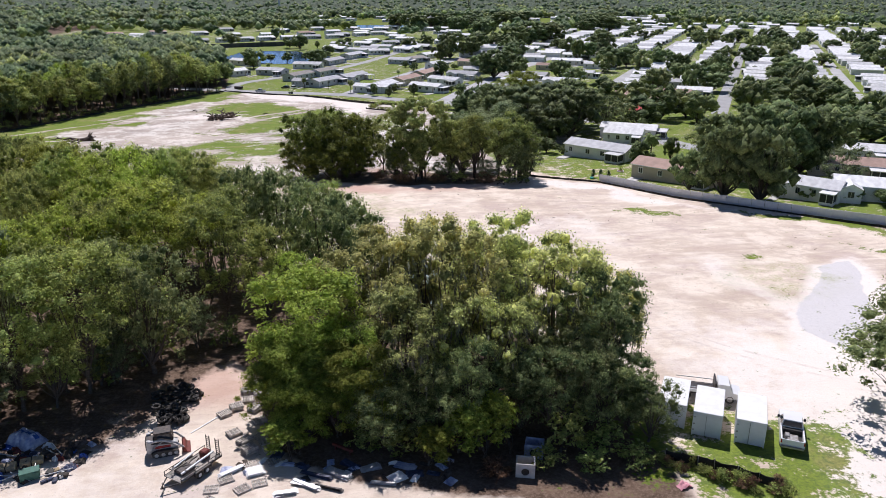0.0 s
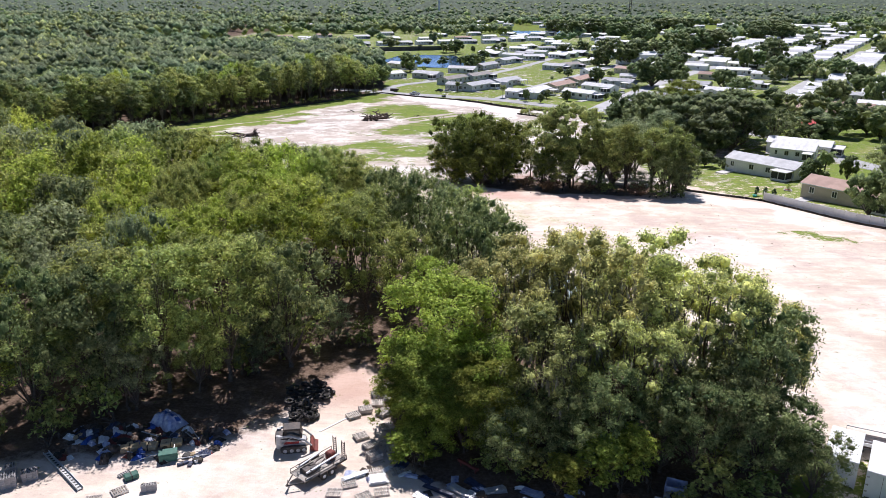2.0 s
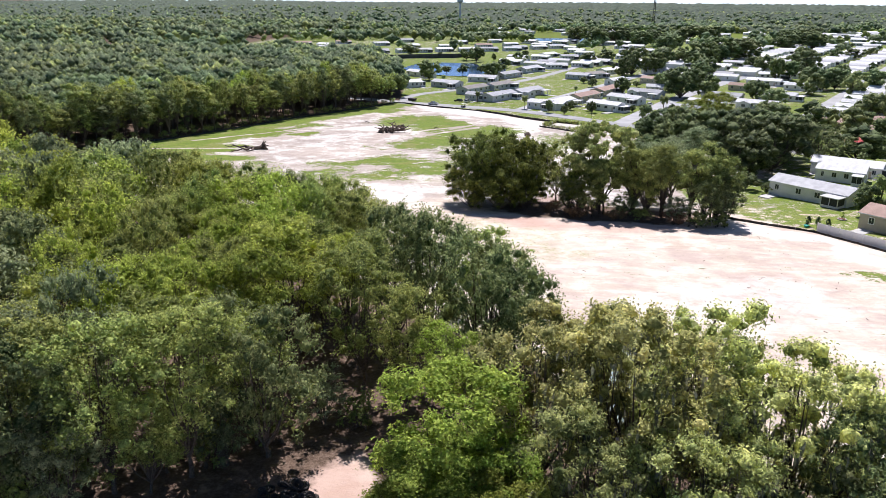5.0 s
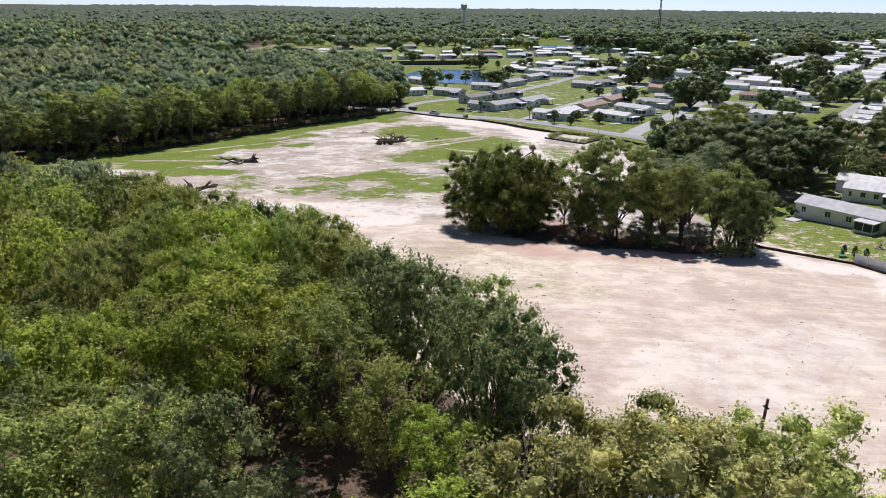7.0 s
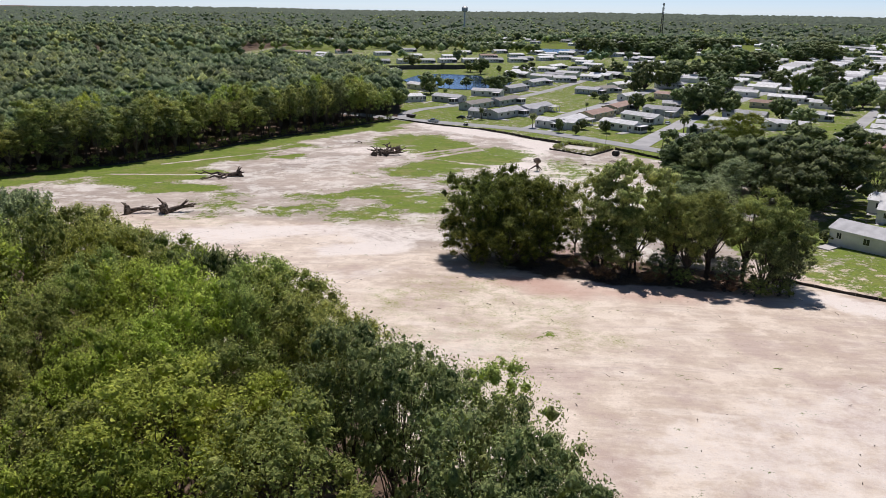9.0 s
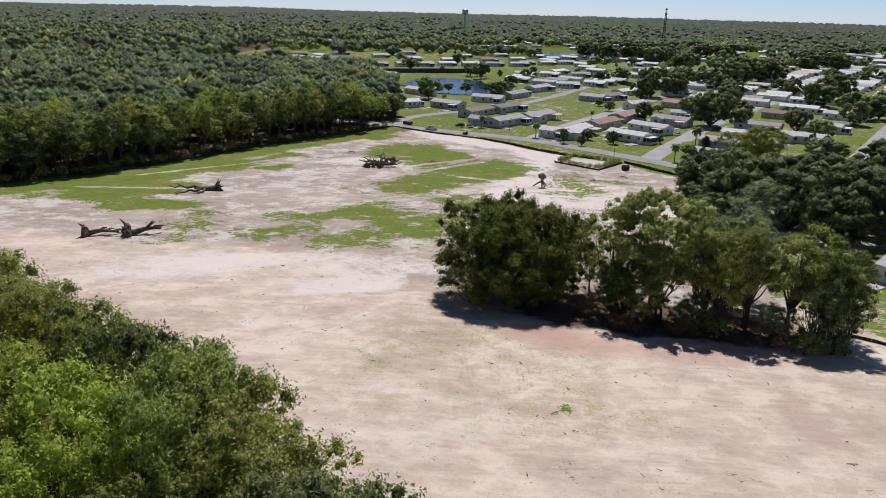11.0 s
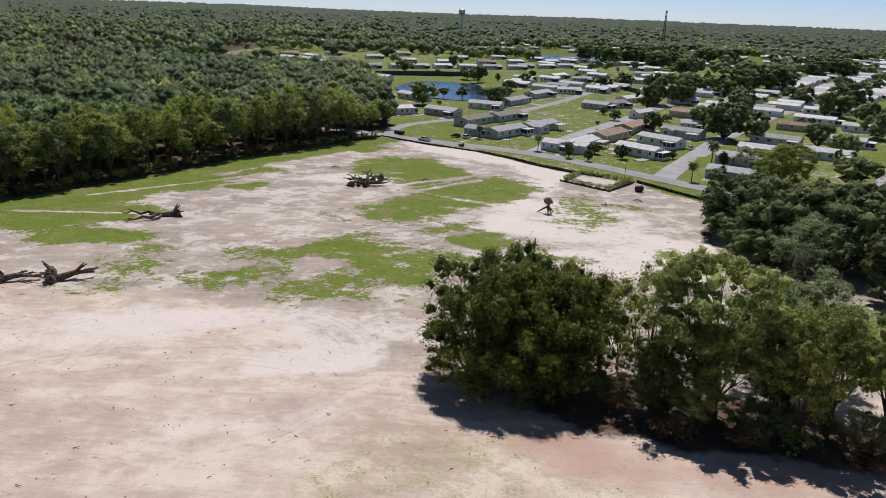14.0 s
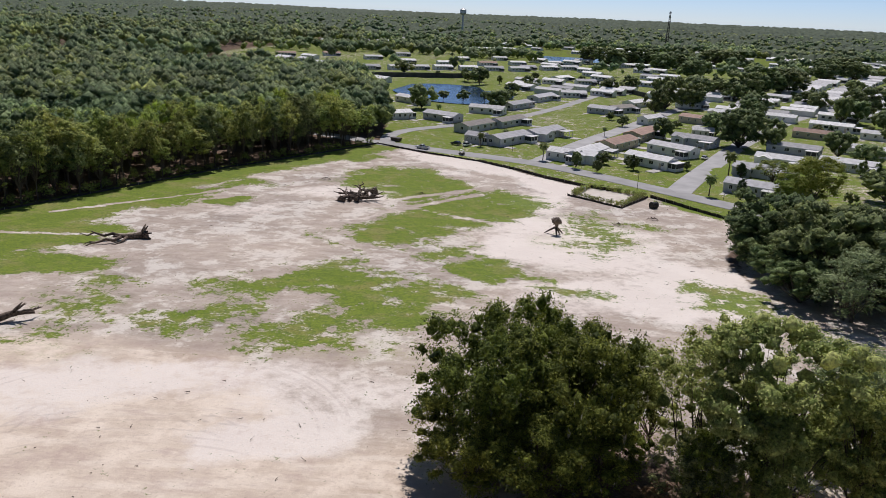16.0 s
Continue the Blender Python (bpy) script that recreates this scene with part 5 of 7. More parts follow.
UA, VA = math.degrees(math.atan2(U2.y, U2.x)), math.degrees(math.atan2(V2.y, V2.x))
TURN = {"u": UA, "v": VA}
NEAR = [(-60.6, 557, -42, 24, 7, 'l', 0), (-37, 493, -31, 19, 8, 'g', 0), (-58.8, 491, 35, 12, 7, 'w', 1), (-19.8, 466.5, 59, 22, 8, 't', 1), (-4.9, 487, 59, 23, 8, 't', 0), (-4.2, 436.5, 56, 23, 8.5, 'g', 0),
        (-17, 432.5, -25, 8.5, 6.5, 'g', 1), (11.3, 457, 57, 24, 8.5, 'g', 2), (-16, 529, -15, 19, 8, 'l', 0), (-0.2, 557.6, 62, 24, 8, 'g', 1), (15.6, 604, 62, 26, 8, 'g', 0), (37.5, 637, 8, 17, 8, 'l', 0),
        (17.9, 404, -30, 12.5, 7, 'l', 0), (26.5, 410.3, 62, 25, 8, 'l', 2), (41.8, 439, 58, 24, 8.5, 'b', 1), (56.5, 469.6, 62, 24, 8.5, 'b', 0), (49.6, 403.2, -42, 18.5, 7, 'w', 1), (63.4, 431, -45, 20, 7.5, 'l', 0),
        (78.6, 459.3, -35, 19, 8, 'g', 2), (88, 486, -12, 10, 7, 'l', 0), (48.7, 554.7, -30, 16, 9, 'g', 1), (59.3, 563.8, 47, 20, 8, 't', 0), (74.4, 599.3, 53, 23, 8, 'l', 1), (69.8, 523.8, 53, 18, 6, 'w', 0),
        (95.7, 534.6, -40, 16, 8, 'b', 1), (109, 606.5, 5, 18, 8, 'l', 0), (71, 718, -13, 14, 8, 'l', 0), (54.5, 737, 11, 16, 8, 'g', 1), (36.5, 761, 60, 24, 8, 'w', 1)]
NEAR_C = [(75, 363, 'v', 16, 'g'), (87, 394, 'v', 18, 'g'), (102, 418, 'v', 18, 'w'), (118, 450, 'v', 21, 'g'), (145, 499, 'v', 20, 'b'), (166, 534, 'v', 21, 'w'), (187, 578, 'v', 21, 'w'),
          (207, 584, 'v', 20, 'g'), (127, 417, 'v', 20, 'l'), (149, 456, 'v', 20, 'l'), (179, 506, 'v', 18, 'l'), (150, 580, 'v', 18, 'g')]
NEAR_D = [(99, 243, 'v', 18, 'w'), (93, 232, 'v', 12, 'w'), (126, 298, 'v', 9, 'r'), (149, 333, 'v', 16, 'b'), (142, 354, 'v', 14, 'b'), (168, 361, 'v', 17, 'b'),
          (125, 168, 'v', 17, 'b'), (142, 188, 'v', 17, 'w'), (112, 143, 'v', 13, 'w'), (183, 369, 'v', 17, 'w'), (189, 403, 'v', 17, 'g')]
for x, y, turn, L, W, key, k in NEAR:
    put_house(key, x, y, turn, L, W, k)
for x, y, a, L, key in NEAR_C + NEAR_D:
    put_house(key, x, y, TURN[a], L, 7.8, (0, 1, 2, 0, 1)[int(x) % 5])
# the two homes behind the white fence, and one more with a long porch
put_house("l", 75.2, 203.5, -49, 19, 7.6, 0)
put_house("b", 81.5, 167.5, -50, 20, 8.0, 0)
put_house("l", 100.2, 145.0, -48, 13, 6.5, 0)
rng = np.random.RandomState(21)
for k in range(-2, 9):
    for side, off in ((1, 16), (-1, -17)):
        a = -90.0
        while a < 760:
            a += rng.uniform(17.5, 22)
            x, y = grid(a, 62 * k + off + rng.uniform(-1, 1))
            if y > 830 + 0.35 * x or (k < 0 and y > 700) or float(depth_in(HOOD, x, y)) < 9 or min(math.hypot(x - p, y - q) for p, q in house_at) < 17 or float(depth_in(POND, x, y)) > -14:
                continue
            if (math.hypot(x - 75, y - 260) < 44) or y < 345 or (y < 560 and x < 0.37 * y + 14) or (y < 640 and x < 0.2 * y) or rng.rand() < 0.1:
                continue
            put_house("gllwwlwwwl"[rng.randint(10)], x, y, VA + rng.choice((0, 180)), rng.uniform(15, 20), rng.uniform(6.5, 8))
# homes beyond the pond and its embankment
for x, y in ((-229, 725), (-206, 737), (-186, 752), (-168, 764), (-150, 768), (-128, 785), (-106, 797), (-88, 806), (-68, 820), (-45, 828), (-22, 836), (2, 846), (31, 880), (10, 872), (52, 898),
             (-215, 770), (-180, 800), (-240, 905), (-200, 940), (-150, 915), (-110, 880), (-70, 880), (-30, 900), (0, 930), (-60, 960), (40, 960), (90, 940), (120, 980), (-130, 990), (-20, 1000)):
    put_house("lwlwgb"[rng.randint(6)], x, y, 25 + rng.uniform(-6, 6), rng.uniform(15, 20), 7.5)
for x, y in ((-43, 1205), (-30, 1212), (90, 1500), (140, 1480), (300, 1400), (420, 1300), (520, 1250), (240, 1250), (360, 1150), (470, 1120), (600, 1150), (250, 1100), (330, 1020), (560, 980), (650, 1040)):
    put_house("wlw"[rng.randint(3)], x, y, rng.uniform(-40, 40), rng.uniform(18, 26), 9)
# more rows of homes towards the distance
cx2, cy2 = rng.uniform(-330, 1000, 4200), rng.uniform(640, 1440, 4200)
fit2 = (depth_in(HOOD, cx2, cy2) > 6) & (depth_in(POND, cx2, cy2) < -14) & (depth_in(POND2, cx2, cy2) < -10) & (fnoise(cx2, cy2, 90, 44) < 0.52) & (cx2 < 0.75 * cy2)
for x, y in zip(cx2[fit2], cy2[fit2]):
    if len(house_at) > 760:
        break
    if min(max(abs((x - p) * U2.x + (y - q) * U2.y) / 15, abs((x - p) * V2.x + (y - q) * V2.y) / 25) for p, q in house_at) > 1:
        put_house("lwwwgw"[rng.randint(6)], x, y, VA + rng.uniform(-5, 5), rng.uniform(16, 21), 7.8)
# the nearest homes are things of their own; the rest make one distant settlement
spots = sorted((math.hypot(m.translation.x - 10, m.translation.y - 260), key, k, n) for key, models in HOUSE.items() for k, (t, rows) in enumerate(models) for n, m in enumerate(rows))
near_ones = {s[1:] for s in spots[:88]}
body, caps, dark = Geo(), {k: Geo() for k in HOUSE}, Geo()
for key, models in HOUSE.items():
    for k, (t, rows) in enumerate(models):
        for n, m in enumerate(rows):
            if (key, k, n) in near_ones:
                continue
            mz = m @ Matrix.Rotation(radians(90), 4, 'Z')
            body.prism([(-3.9, -1.2), (3.9, -1.2), (3.9, 3), (0, 4.2), (-3.9, 3)], -10, 10, mz)
            caps[key].prism([(-4.3, 2.9), (0, 4.2), (4.3, 2.9), (4.3, 3.1), (0, 4.4), (-4.3, 3.1)], -10.4, 10.4, mz)
            caps["w"].box(4.5, 9.8, -7.3, -3.9, 2.5, 2.75, 0, m)
            # dark solid blocks fill the porch and the window places
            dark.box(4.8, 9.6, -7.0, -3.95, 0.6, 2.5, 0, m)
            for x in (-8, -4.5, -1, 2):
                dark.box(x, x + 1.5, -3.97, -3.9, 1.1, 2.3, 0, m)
        again(t, [m for n, m in enumerate(rows) if (key, k, n) in near_ones])
far_town = thing("settlement", "distant rows of low homes with pale roofs", "settlement", kind="stuff")
part("walls", body, M["siding_w"], far_town)
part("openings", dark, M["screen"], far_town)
for key, g in caps.items():
    if g.v:
        part("roofs", g, M[{"g": "roof_g", "l": "roof_l", "w": "roof_w", "b": "roof_b", "t": "roof_t", "r": "roof_r"}[key]], far_town)

# a pale concrete drive beside each home
g = Geo()
for models in HOUSE.values():
    for t, rows in models:
        for m in rows:
            g.box(5.6, 9.4, -12.5, -3.9, -.42, -.16, 0, m)
            g.box(-9.6, -6.9, -9.0, -3.9, -.42, -.17, 0, m)
tagged(part("driveways", g, M["drive"]), "pale concrete drives beside the homes", "driveway", kind="structure")

# trees among the houses
rng = np.random.RandomState(31)
placed = []
cy = 150 + 900 * rng.rand(5200) ** 0.8
cx = rng.uniform(-0.3, 0.95, 5200) * cy
ok = (depth_in(HOOD, cx, cy) > 5) & (depth_in(POND, cx, cy) < -5) & (depth_in(POND2, cx, cy) < -5)
for x, y, dense in zip(cx[ok], cy[ok], fnoise(cx[ok], cy[ok], 120, 44)):
    rel = Vector((x, y)) - O2
    b = rel.dot(V2)
    street = abs((b + 31) % 62 - 31)
    if street < 6 or min(math.hypot(x - p, y - q) for p, q in house_at) < 9.5 or any(math.hypot(x - p, y - q) < 8 for p, q in placed):
        continue
    if rng.rand() > (0.10 if y < 520 and x < 110 else 0.22 if y < 650 and x < 160 else 0.34 if dense > 0.47 else 0.08):
        continue
    if y < 640 and x < 0.25 * y + 10 and rng.rand() < 0.8:
        continue
    if (x < 100 and y < 420 and x - y * 0.25 < 20) or (25 < y - 300 < 90 and x < 80) or len(placed) > 640:
        continue
    if 630 < y < 1010 and -0.34 * y < x < 70 and rng.rand() < 0.85:
        continue
    placed.append((x, y))
placed.sort(key=lambda p: p[1])
town_trees = []
for k, (x, y) in enumerate(placed):
    big = rng.rand() < (0.15 if y < 520 and x < 110 else 0.62)
    h, r = (rng.uniform(9, 15.5), rng.uniform(5.5, 9.5)) if big else (rng.uniform(3.5, 7), rng.uniform(2, 3.5))
    if k < 235:
        plant(("hood", "hood2", "hood")[rng.randint(3)], x, y, h, r)
    else:
        town_trees.append((x, y, h, r, 90 if big else 44))
for x, y, h, r in ((28, 384, 4.2, 1.8), (41, 399, 3.6, 1.9), (79, 391, 4.5, 1.6), (62, 398, 3.2, 1.6), (-45, 585, 5, 4), (-33, 584, 6, 4.5), (-20, 592, 5, 3), (-8, 588, 6, 5), (-60, 600, 4, 3), (-5, 610, 5, 4), (-38, 715, 7, 5), (-30, 719, 6, 6), (-41, 722, 9, 3),
                   (116, 505, 11, 8), (107, 519, 8, 5), (130, 560, 12, 9), (66, 680, 10, 7), (84, 700, 11, 8)):
    plant("hood", x, y, h, r)
for x, y, h, r in ((90, 592, 20, 10), (107, 605, 16, 9.5), (97, 458, 17, 10.5), (95, 489, 11, 7), (117, 473, 11, 5.8), (185, 719, 22, 15), (208, 729, 21, 15), (162, 684, 20, 13), (147, 685, 13, 10), (134, 444, 11, 6.5), (193, 626, 12, 8.5),
                   (224, 624, 17, 11), (67, 471, 9.5, 4.8), (32, 401, 4.2, 2.8), (21, 389, 6, 2.1), (42, 393, 5, 2.4), (109, 455, 9.5, 4.9), (229, 656, 13, 8.5), (191, 641, 11, 7.5), (9, 680, 9, 6.5), (-3, 641, 7, 5.5), (151, 932, 19, 13),
                   (174, 970, 19, 13), (166, 855, 18, 14), (264, 1096, 20, 17), (102, 986, 21, 16), (130, 1024, 21, 16), (85, 1034, 20, 13), (151, 1039, 20, 15), (317, 940, 22, 16), (358, 993, 22, 18), (239, 1079, 21, 18), (300, 900, 18, 13), (340, 930, 20, 15)):
    plant("greatoak" if r > 9 else "hood", x, y, h, r)
plant("bright", 87, 347, 15.5, 8.5)
for x, y in ((70.5, 359), (79, 389), (152, 500)):
    plant("conifer", x, y, 5.6 if y < 400 else 7, 1.5)

# the forest that closes the distance
rng = np.random.RandomState(41)
pts = []
cy = np.r_[rng.uniform(200, 640, 5000), 190 + 1310 * np.sqrt(rng.rand(16000))]
cx = np.r_[rng.uniform(-0.74, -0.08, 5000), rng.uniform(-0.74, 0.98, 16000)] * cy
dh = depth_in(HOOD, cx, cy)
ok = ((dh < 0) | ((cy > 960 + 0.10 * cx) & ((fnoise(cx, cy, 90, 44) > 0.52) | (cy > 1380)))) & (depth_in(POND, cx, cy) < -8) & (depth_in(POND2, cx, cy) < -6)
ok &= (depth_in(SITE, cx, cy) < -22) & (depth_in(WOOD, cx, cy) < -2)
for x, y, d in zip(cx[ok], cy[ok], dh[ok]):
    if len(pts) > 7000:
        break
    # the cleared slope with homes beyond the pond
    if 670 < y < 1020 and -0.34 * y < x < 110 and rng.rand() < 0.86:
        continue
    if d > 0 and min(math.hypot(x - p, y - q) for p, q in house_at) < 11:
        continue
    n = 172 if y < 420 else 72 if y < 560 else 44 if y < 800 else 26
    if y < 560 and x < -0.70 * y:
        continue
    pts.append((x, y, rng.uniform(10.5, 20) if d < 0 else rng.uniform(8, 14), rng.uniform(3.4, 7.4) if y < 420 else rng.uniform(4.4, 8.8), n))
for _ in range(3000):
    y = 1450 + 1500 * rng.rand() ** 1.2
    pts.append((rng.uniform(-0.74, 0.98) * y, y, rng.uniform(11, 17), rng.uniform(5, 9), 22))
pts += town_trees
far_forest("forest", "mixed green forest stretching to the distance", pts, 51)
ang = np.radians(np.arange(-42, 47, 0.16))
rad = 1420 * 1.0165 ** np.arange(0, 76)
A, Rr = np.meshgrid(ang, rad)
fx, fy = Rr * np.sin(A), Rr * np.cos(A)
r = np.random.RandomState(61)
lumpy = r.rand(*fx.shape) * 8 * np.clip(Rr / 1800, 0.7, 1.3) + 6 * (fnoise(fx, fy, 160, 63) - 0.5)
hz = land(fx, fy) + np.where(fy > 1700, (fnoise(fx, fy, 1500, 8) - 0.5) * 26 * np.clip((fy - 1700) / 1200, 0, 1), 0) + 4 + lumpy
clear = fnoise(fx, fy, 240, 65) > 0.70
hz = np.where(clear & (Rr < 3300), land(fx, fy) - 1, hz)
hz[0] = land(fx, fy)[0] - 1
me = bpy.data.meshes.new("forest")
na = len(ang)
ii, jj = np.meshgrid(np.arange(na - 1), np.arange(len(rad) - 1))
qq = (jj * na + ii).ravel()
me.from_pydata(np.stack([fx, fy, hz], -1).reshape(-1, 3).tolist(), [], np.stack([qq, qq + na, qq + na + 1, qq + 1], -1).tolist())
M["canopy"] = mat("far tree tops", (0.085, 0.115, 0.060), 0.9, 0, (0.040, 0.060, 0.034), 0.05, 0.2, 0.6, 0.0)
me.materials.append(M["canopy"])
tagged(new("forest", me), "rolling forest canopy along the horizon", "forest", kind="stuff")


# ---- fences and kerbs of the site ----
def along(pts, step):
    """Places at even steps along a broken line, with the direction there."""
    out = []
    for (x0, y0), (x1, y1) in zip(pts, pts[1:]):
        L = math.hypot(x1 - x0, y1 - y0)
        n = max(1, round(L / step))
        out += [(x0 + (x1 - x0) * k / n, y0 + (y1 - y0) * k / n) for k in range(n)]
    return out + [pts[-1]]


def silt_fence(pts, label, height=0.75, step=3.0, seed=1):
    """Black fabric between stakes, sagging and leaning a little."""
    r = random.Random(seed)
    t = thing("silt_fence", label, "fence")
    places = along(pts, step)
    stake = Geo().box(-0.03, 0.03, -0.03, 0.03, -0.3, height + 0.12).mesh("stake", M["pallet"])
    for (x0, y0), (x1, y1) in zip(places, places[1:]):
        o = part("stake", stake, M["pallet"], t)
        o.matrix_basis = at(x0, y0, r.uniform(0, 90)) @ Matrix.Rotation(radians(r.uniform(-6, 6)), 4, 'X')
        g = Geo()
        d = Vector((x1 - x0, y1 - y0)).normalized()
        n = Vector((-d.y, d.x))
        lean0, lean1 = r.uniform(-0.12, 0.12), r.uniform(-0.12, 0.12)
        for k in range(5):
            f = k / 4
            x, y = x0 + (x1 - x0) * f, y0 + (y1 - y0) * f
            z, top, lean = ground_z(x, y), height * (1 - 0.22 * math.sin(math.pi * f) * r.random()), lean0 + (lean1 - lean0) * f
            for dz, dn in ((-0.15, -0.02), (top, lean - 0.02), (top, lean + 0.02), (-0.15, 0.25)):
                g.v.append((x + n.x * dn, y + n.y * dn, z + dz))
        for k in range(4):
            g.f += [(k * 4 + a, k * 4 + a + 1, k * 4 + a + 5, k * 4 + a + 4) for a in range(3)]
        part("fabric", g, M["silt"], t)
    return t


silt_fence([(-128, 274), (-123, 283), (-112, 314), (-95, 354), (-56, 416), (-35, 402), (-14, 391)], "low black silt fence along the wood edge", 0.6, 4.0, 1)
silt_fence([(-14, 391), (1, 378), (9, 369), (21.5, 358), (30, 353.5)], "low black silt fence beside the road", 0.95, 3.0, 2)
silt_fence([(40.5, 348), (46, 341), (53, 330), (63, 317), (69, 307)], "low black silt fence beside the street verge", 0.9, 3.0, 3)
silt_fence([(15, 343.4), (29.4, 329.8), (39.8, 347.8)], "black edging fabric round the planted entrance bed", 0.7, 2.5, 4)
silt_fence([(47, 180), (54, 174.5), (62, 168.6), (68, 157.5), (73, 148.6), (88, 131.6), (98, 120.5), (110, 107)], "low black silt fence below the white fence", 0.45, 3.0, 5)
silt_fence([(-78, 174), (-62, 163), (-51, 155), (-46, 151), (-42, 148.6), (-33, 142), (-24, 135)], "black silt fence between sand and near wood", 0.8, 3.0, 7)
silt_fence([(29.0, 55.6), (32.5, 53.6), (36.6, 50.4)], "ragged black fabric strip among weeds", 0.9, 1.6, 6)


def vinyl_fence(pts):
    t = thing("vinyl_fence", "white vinyl privacy fence panels between posts", "fence")
    places = along(pts, 2.44)
    post = Geo().box(-.07, .07, -.07, .07, -.4, 1.9, .01)
    post.add([(-.09, -.09, 1.9), (.09, -.09, 1.9), (.09, .09, 1.9), (-.09, .09, 1.9), (0, 0, 2.0)], [(0, 1, 4), (1, 2, 4), (2, 3, 4), (3, 0, 4), (3, 2, 1, 0)])
    post = post.mesh("post", M["vinyl"])
    rail = Geo().box(-1.17, 1.17, -.035, .035, 0, .13, .01).mesh("rail", M["vinyl"])
    line = [(-1.17 + .18 * k + d, y) for k in range(13) for d, y in ((0, .008), (.012, .02), (.168, .02), (.18, .008))]
    pan = Geo().prism(line + [(x, -y) for x, y in line[::-1]], .18, 1.69, Matrix.Rotation(radians(90), 4, 'X') @ Matrix.Diagonal((1, 1, -1, 1))).mesh("panel", M["vinyl"])
    for (x0, y0), (x1, y1) in zip(places, places[1:]):
        turn = math.degrees(math.atan2(y1 - y0, x1 - x0))
        part("post", post, M["vinyl"], t).matrix_basis = at(x0, y0, turn)
        z0, z1 = ground_z(x0, y0), ground_z(x1, y1)
        pitch = math.degrees(math.atan2(z1 - z0, math.hypot(x1 - x0, y1 - y0)))
        mid = at((x0 + x1) / 2, (y0 + y1) / 2, turn) @ Matrix.Rotation(radians(-pitch), 4, 'Y')
        part("panel", pan, M["vinyl"], t).matrix_basis = mid
        for z in (.05, 1.68):
            part("rail", rail, M["vinyl"], t).matrix_basis = mid @ Matrix.Translation((0, 0, z))


vinyl_fence([(62.9, 169.2), (73.6, 149.6), (88.6, 132.4), (99.8, 120.8), (118, 101)])

# ---- entrance bed with its hedge ----
BED = [(16.6, 344), (29.2, 332), (38.2, 347.4), (23, 357)]
g = Geo()
for x, y in BED:
    g.v.append((x, y, ground_z(x, y) + 0.10))
for x, y in BED:
    g.v.append((x, y, ground_z(x, y) - 0.2))
g.f = [(0, 1, 2, 3)] + [(k, (k + 1) % 4, 4 + (k + 1) % 4, 4 + k) for k in range(4)]
tagged(part("planting_bed", g, M["creamsand"]), "white sand bed inside a clipped hedge", "planting bed", kind="structure")
rng = np.random.RandomState(77)
for x, y in along(BED + [BED[0]], 1.5)[:-1]:
    plant("shrub", x + rng.uniform(-.3, .3), y + rng.uniform(-.3, .3), rng.uniform(1.4, 2.0), rng.uniform(0.8, 1.15))
sign = thing("entrance_sign", "small white sign panel on two posts", "sign", m=at(20.5, 351, 130))
part("panel", Geo().box(-.7, .7, -.05, .05, .5, 1.5, .03), M["vinyl"], sign)
for x in (-.6, .6):
    part("post", Geo().box(x - .06, x + .06, -.12, -.05, -.2, 1.6, .01), M["vinyl"], sign)


# ---- poles ----
def lamp_post(x, y, h):
    t = thing("lamp_post", "thin black street lamp post on the verge", "lamp post", m=at(x, y))
    part("pole", Geo().tube([(0, 0, -.3), (0, 0, h)], [.09, .05], 8), M["black"], t)
    part("arm", Geo().tube([(0, 0, h), (0.3, 0, h + .15), (.7, 0, h + .15)], .04, 6), M["black"], t)
    part("lamp_head", Geo().box(.5, 1.0, -.12, .12, h + .08, h + .2, .03), M["black"], t)


lamp_post(37.9, 357.4, 6.0)
lamp_post(-2.0, 417.5, 5.5)
lamp_post(63.5, 352.0, 1.6)
pole = thing("timber_pole", "weathered timber pole leaning in the sand", "pole", m=at(23.0, 94.2, 20) @ Matrix.Rotation(radians(3), 4, 'Y'))
part("shaft", Geo().tube([(0, 0, -.8), (0, 0, 4), (.03, 0, 8.2)], [.17, .15, .12], 9), M["deadwood"], pole)
part("bracket", Geo().box(-.12, .12, -.3, .3, 7.4, 7.5, .01), M["blacksteel"], pole)


# ---- palms ----
def palm_tree():
    t = thing("palm_tree", "palm with a slim trunk and arching fronds", "palm")
    r = np.random.RandomState(5)
    part("trunk", Geo().tube([(0, 0, -.3), (.1, 0, 2), (.05, .1, 4.2), (0, 0, 6)], [.22, .17, .15, .17], 8), M["bark"], t)
    quad = []
    for k in range(22):
        a, up = k * 2.399, 1.25 - k * 0.085
        d = np.array([math.cos(a), math.sin(a), 0])
        side = np.array([-d[1], d[0], 0])
        p = np.array([0, 0, 6.0])
        for s in range(9):
            f = s / 8
            step = d * math.cos(up - 1.9 * f) * 0.36 + np.array([0, 0, 1]) * math.sin(up - 1.9 * f) * 0.36
            q = p + step
            w = 0.62 * math.sin(math.pi * min(1, f + 0.12)) + 0.05
            drop = np.array([0, 0, -w * 0.55])
            for sgn in (1, -1):
                quad.append([p, q, q + side * w * sgn + drop, p + side * w * sgn * 0.9 + drop - step * 0.4])
            p = q
    part("fronds", quads("fronds", np.array(quad), M["palm"]), M["palm"], t)
    return t


again(palm_tree(), [at(x, y, x * 40, 0, (s, s, s)) for x, y, s in ((9.5, 401.5, .95), (60, 356, .95), (75.5, 392, 1.25), (-15, 424, .8), (-5, 438.5, .75), (85.7, 193.5, 1.1), (120, 522, 1.2), (-41, 512, .8), (204, 560, 1.3), (36, 432, .6), (40, 469, .6))])


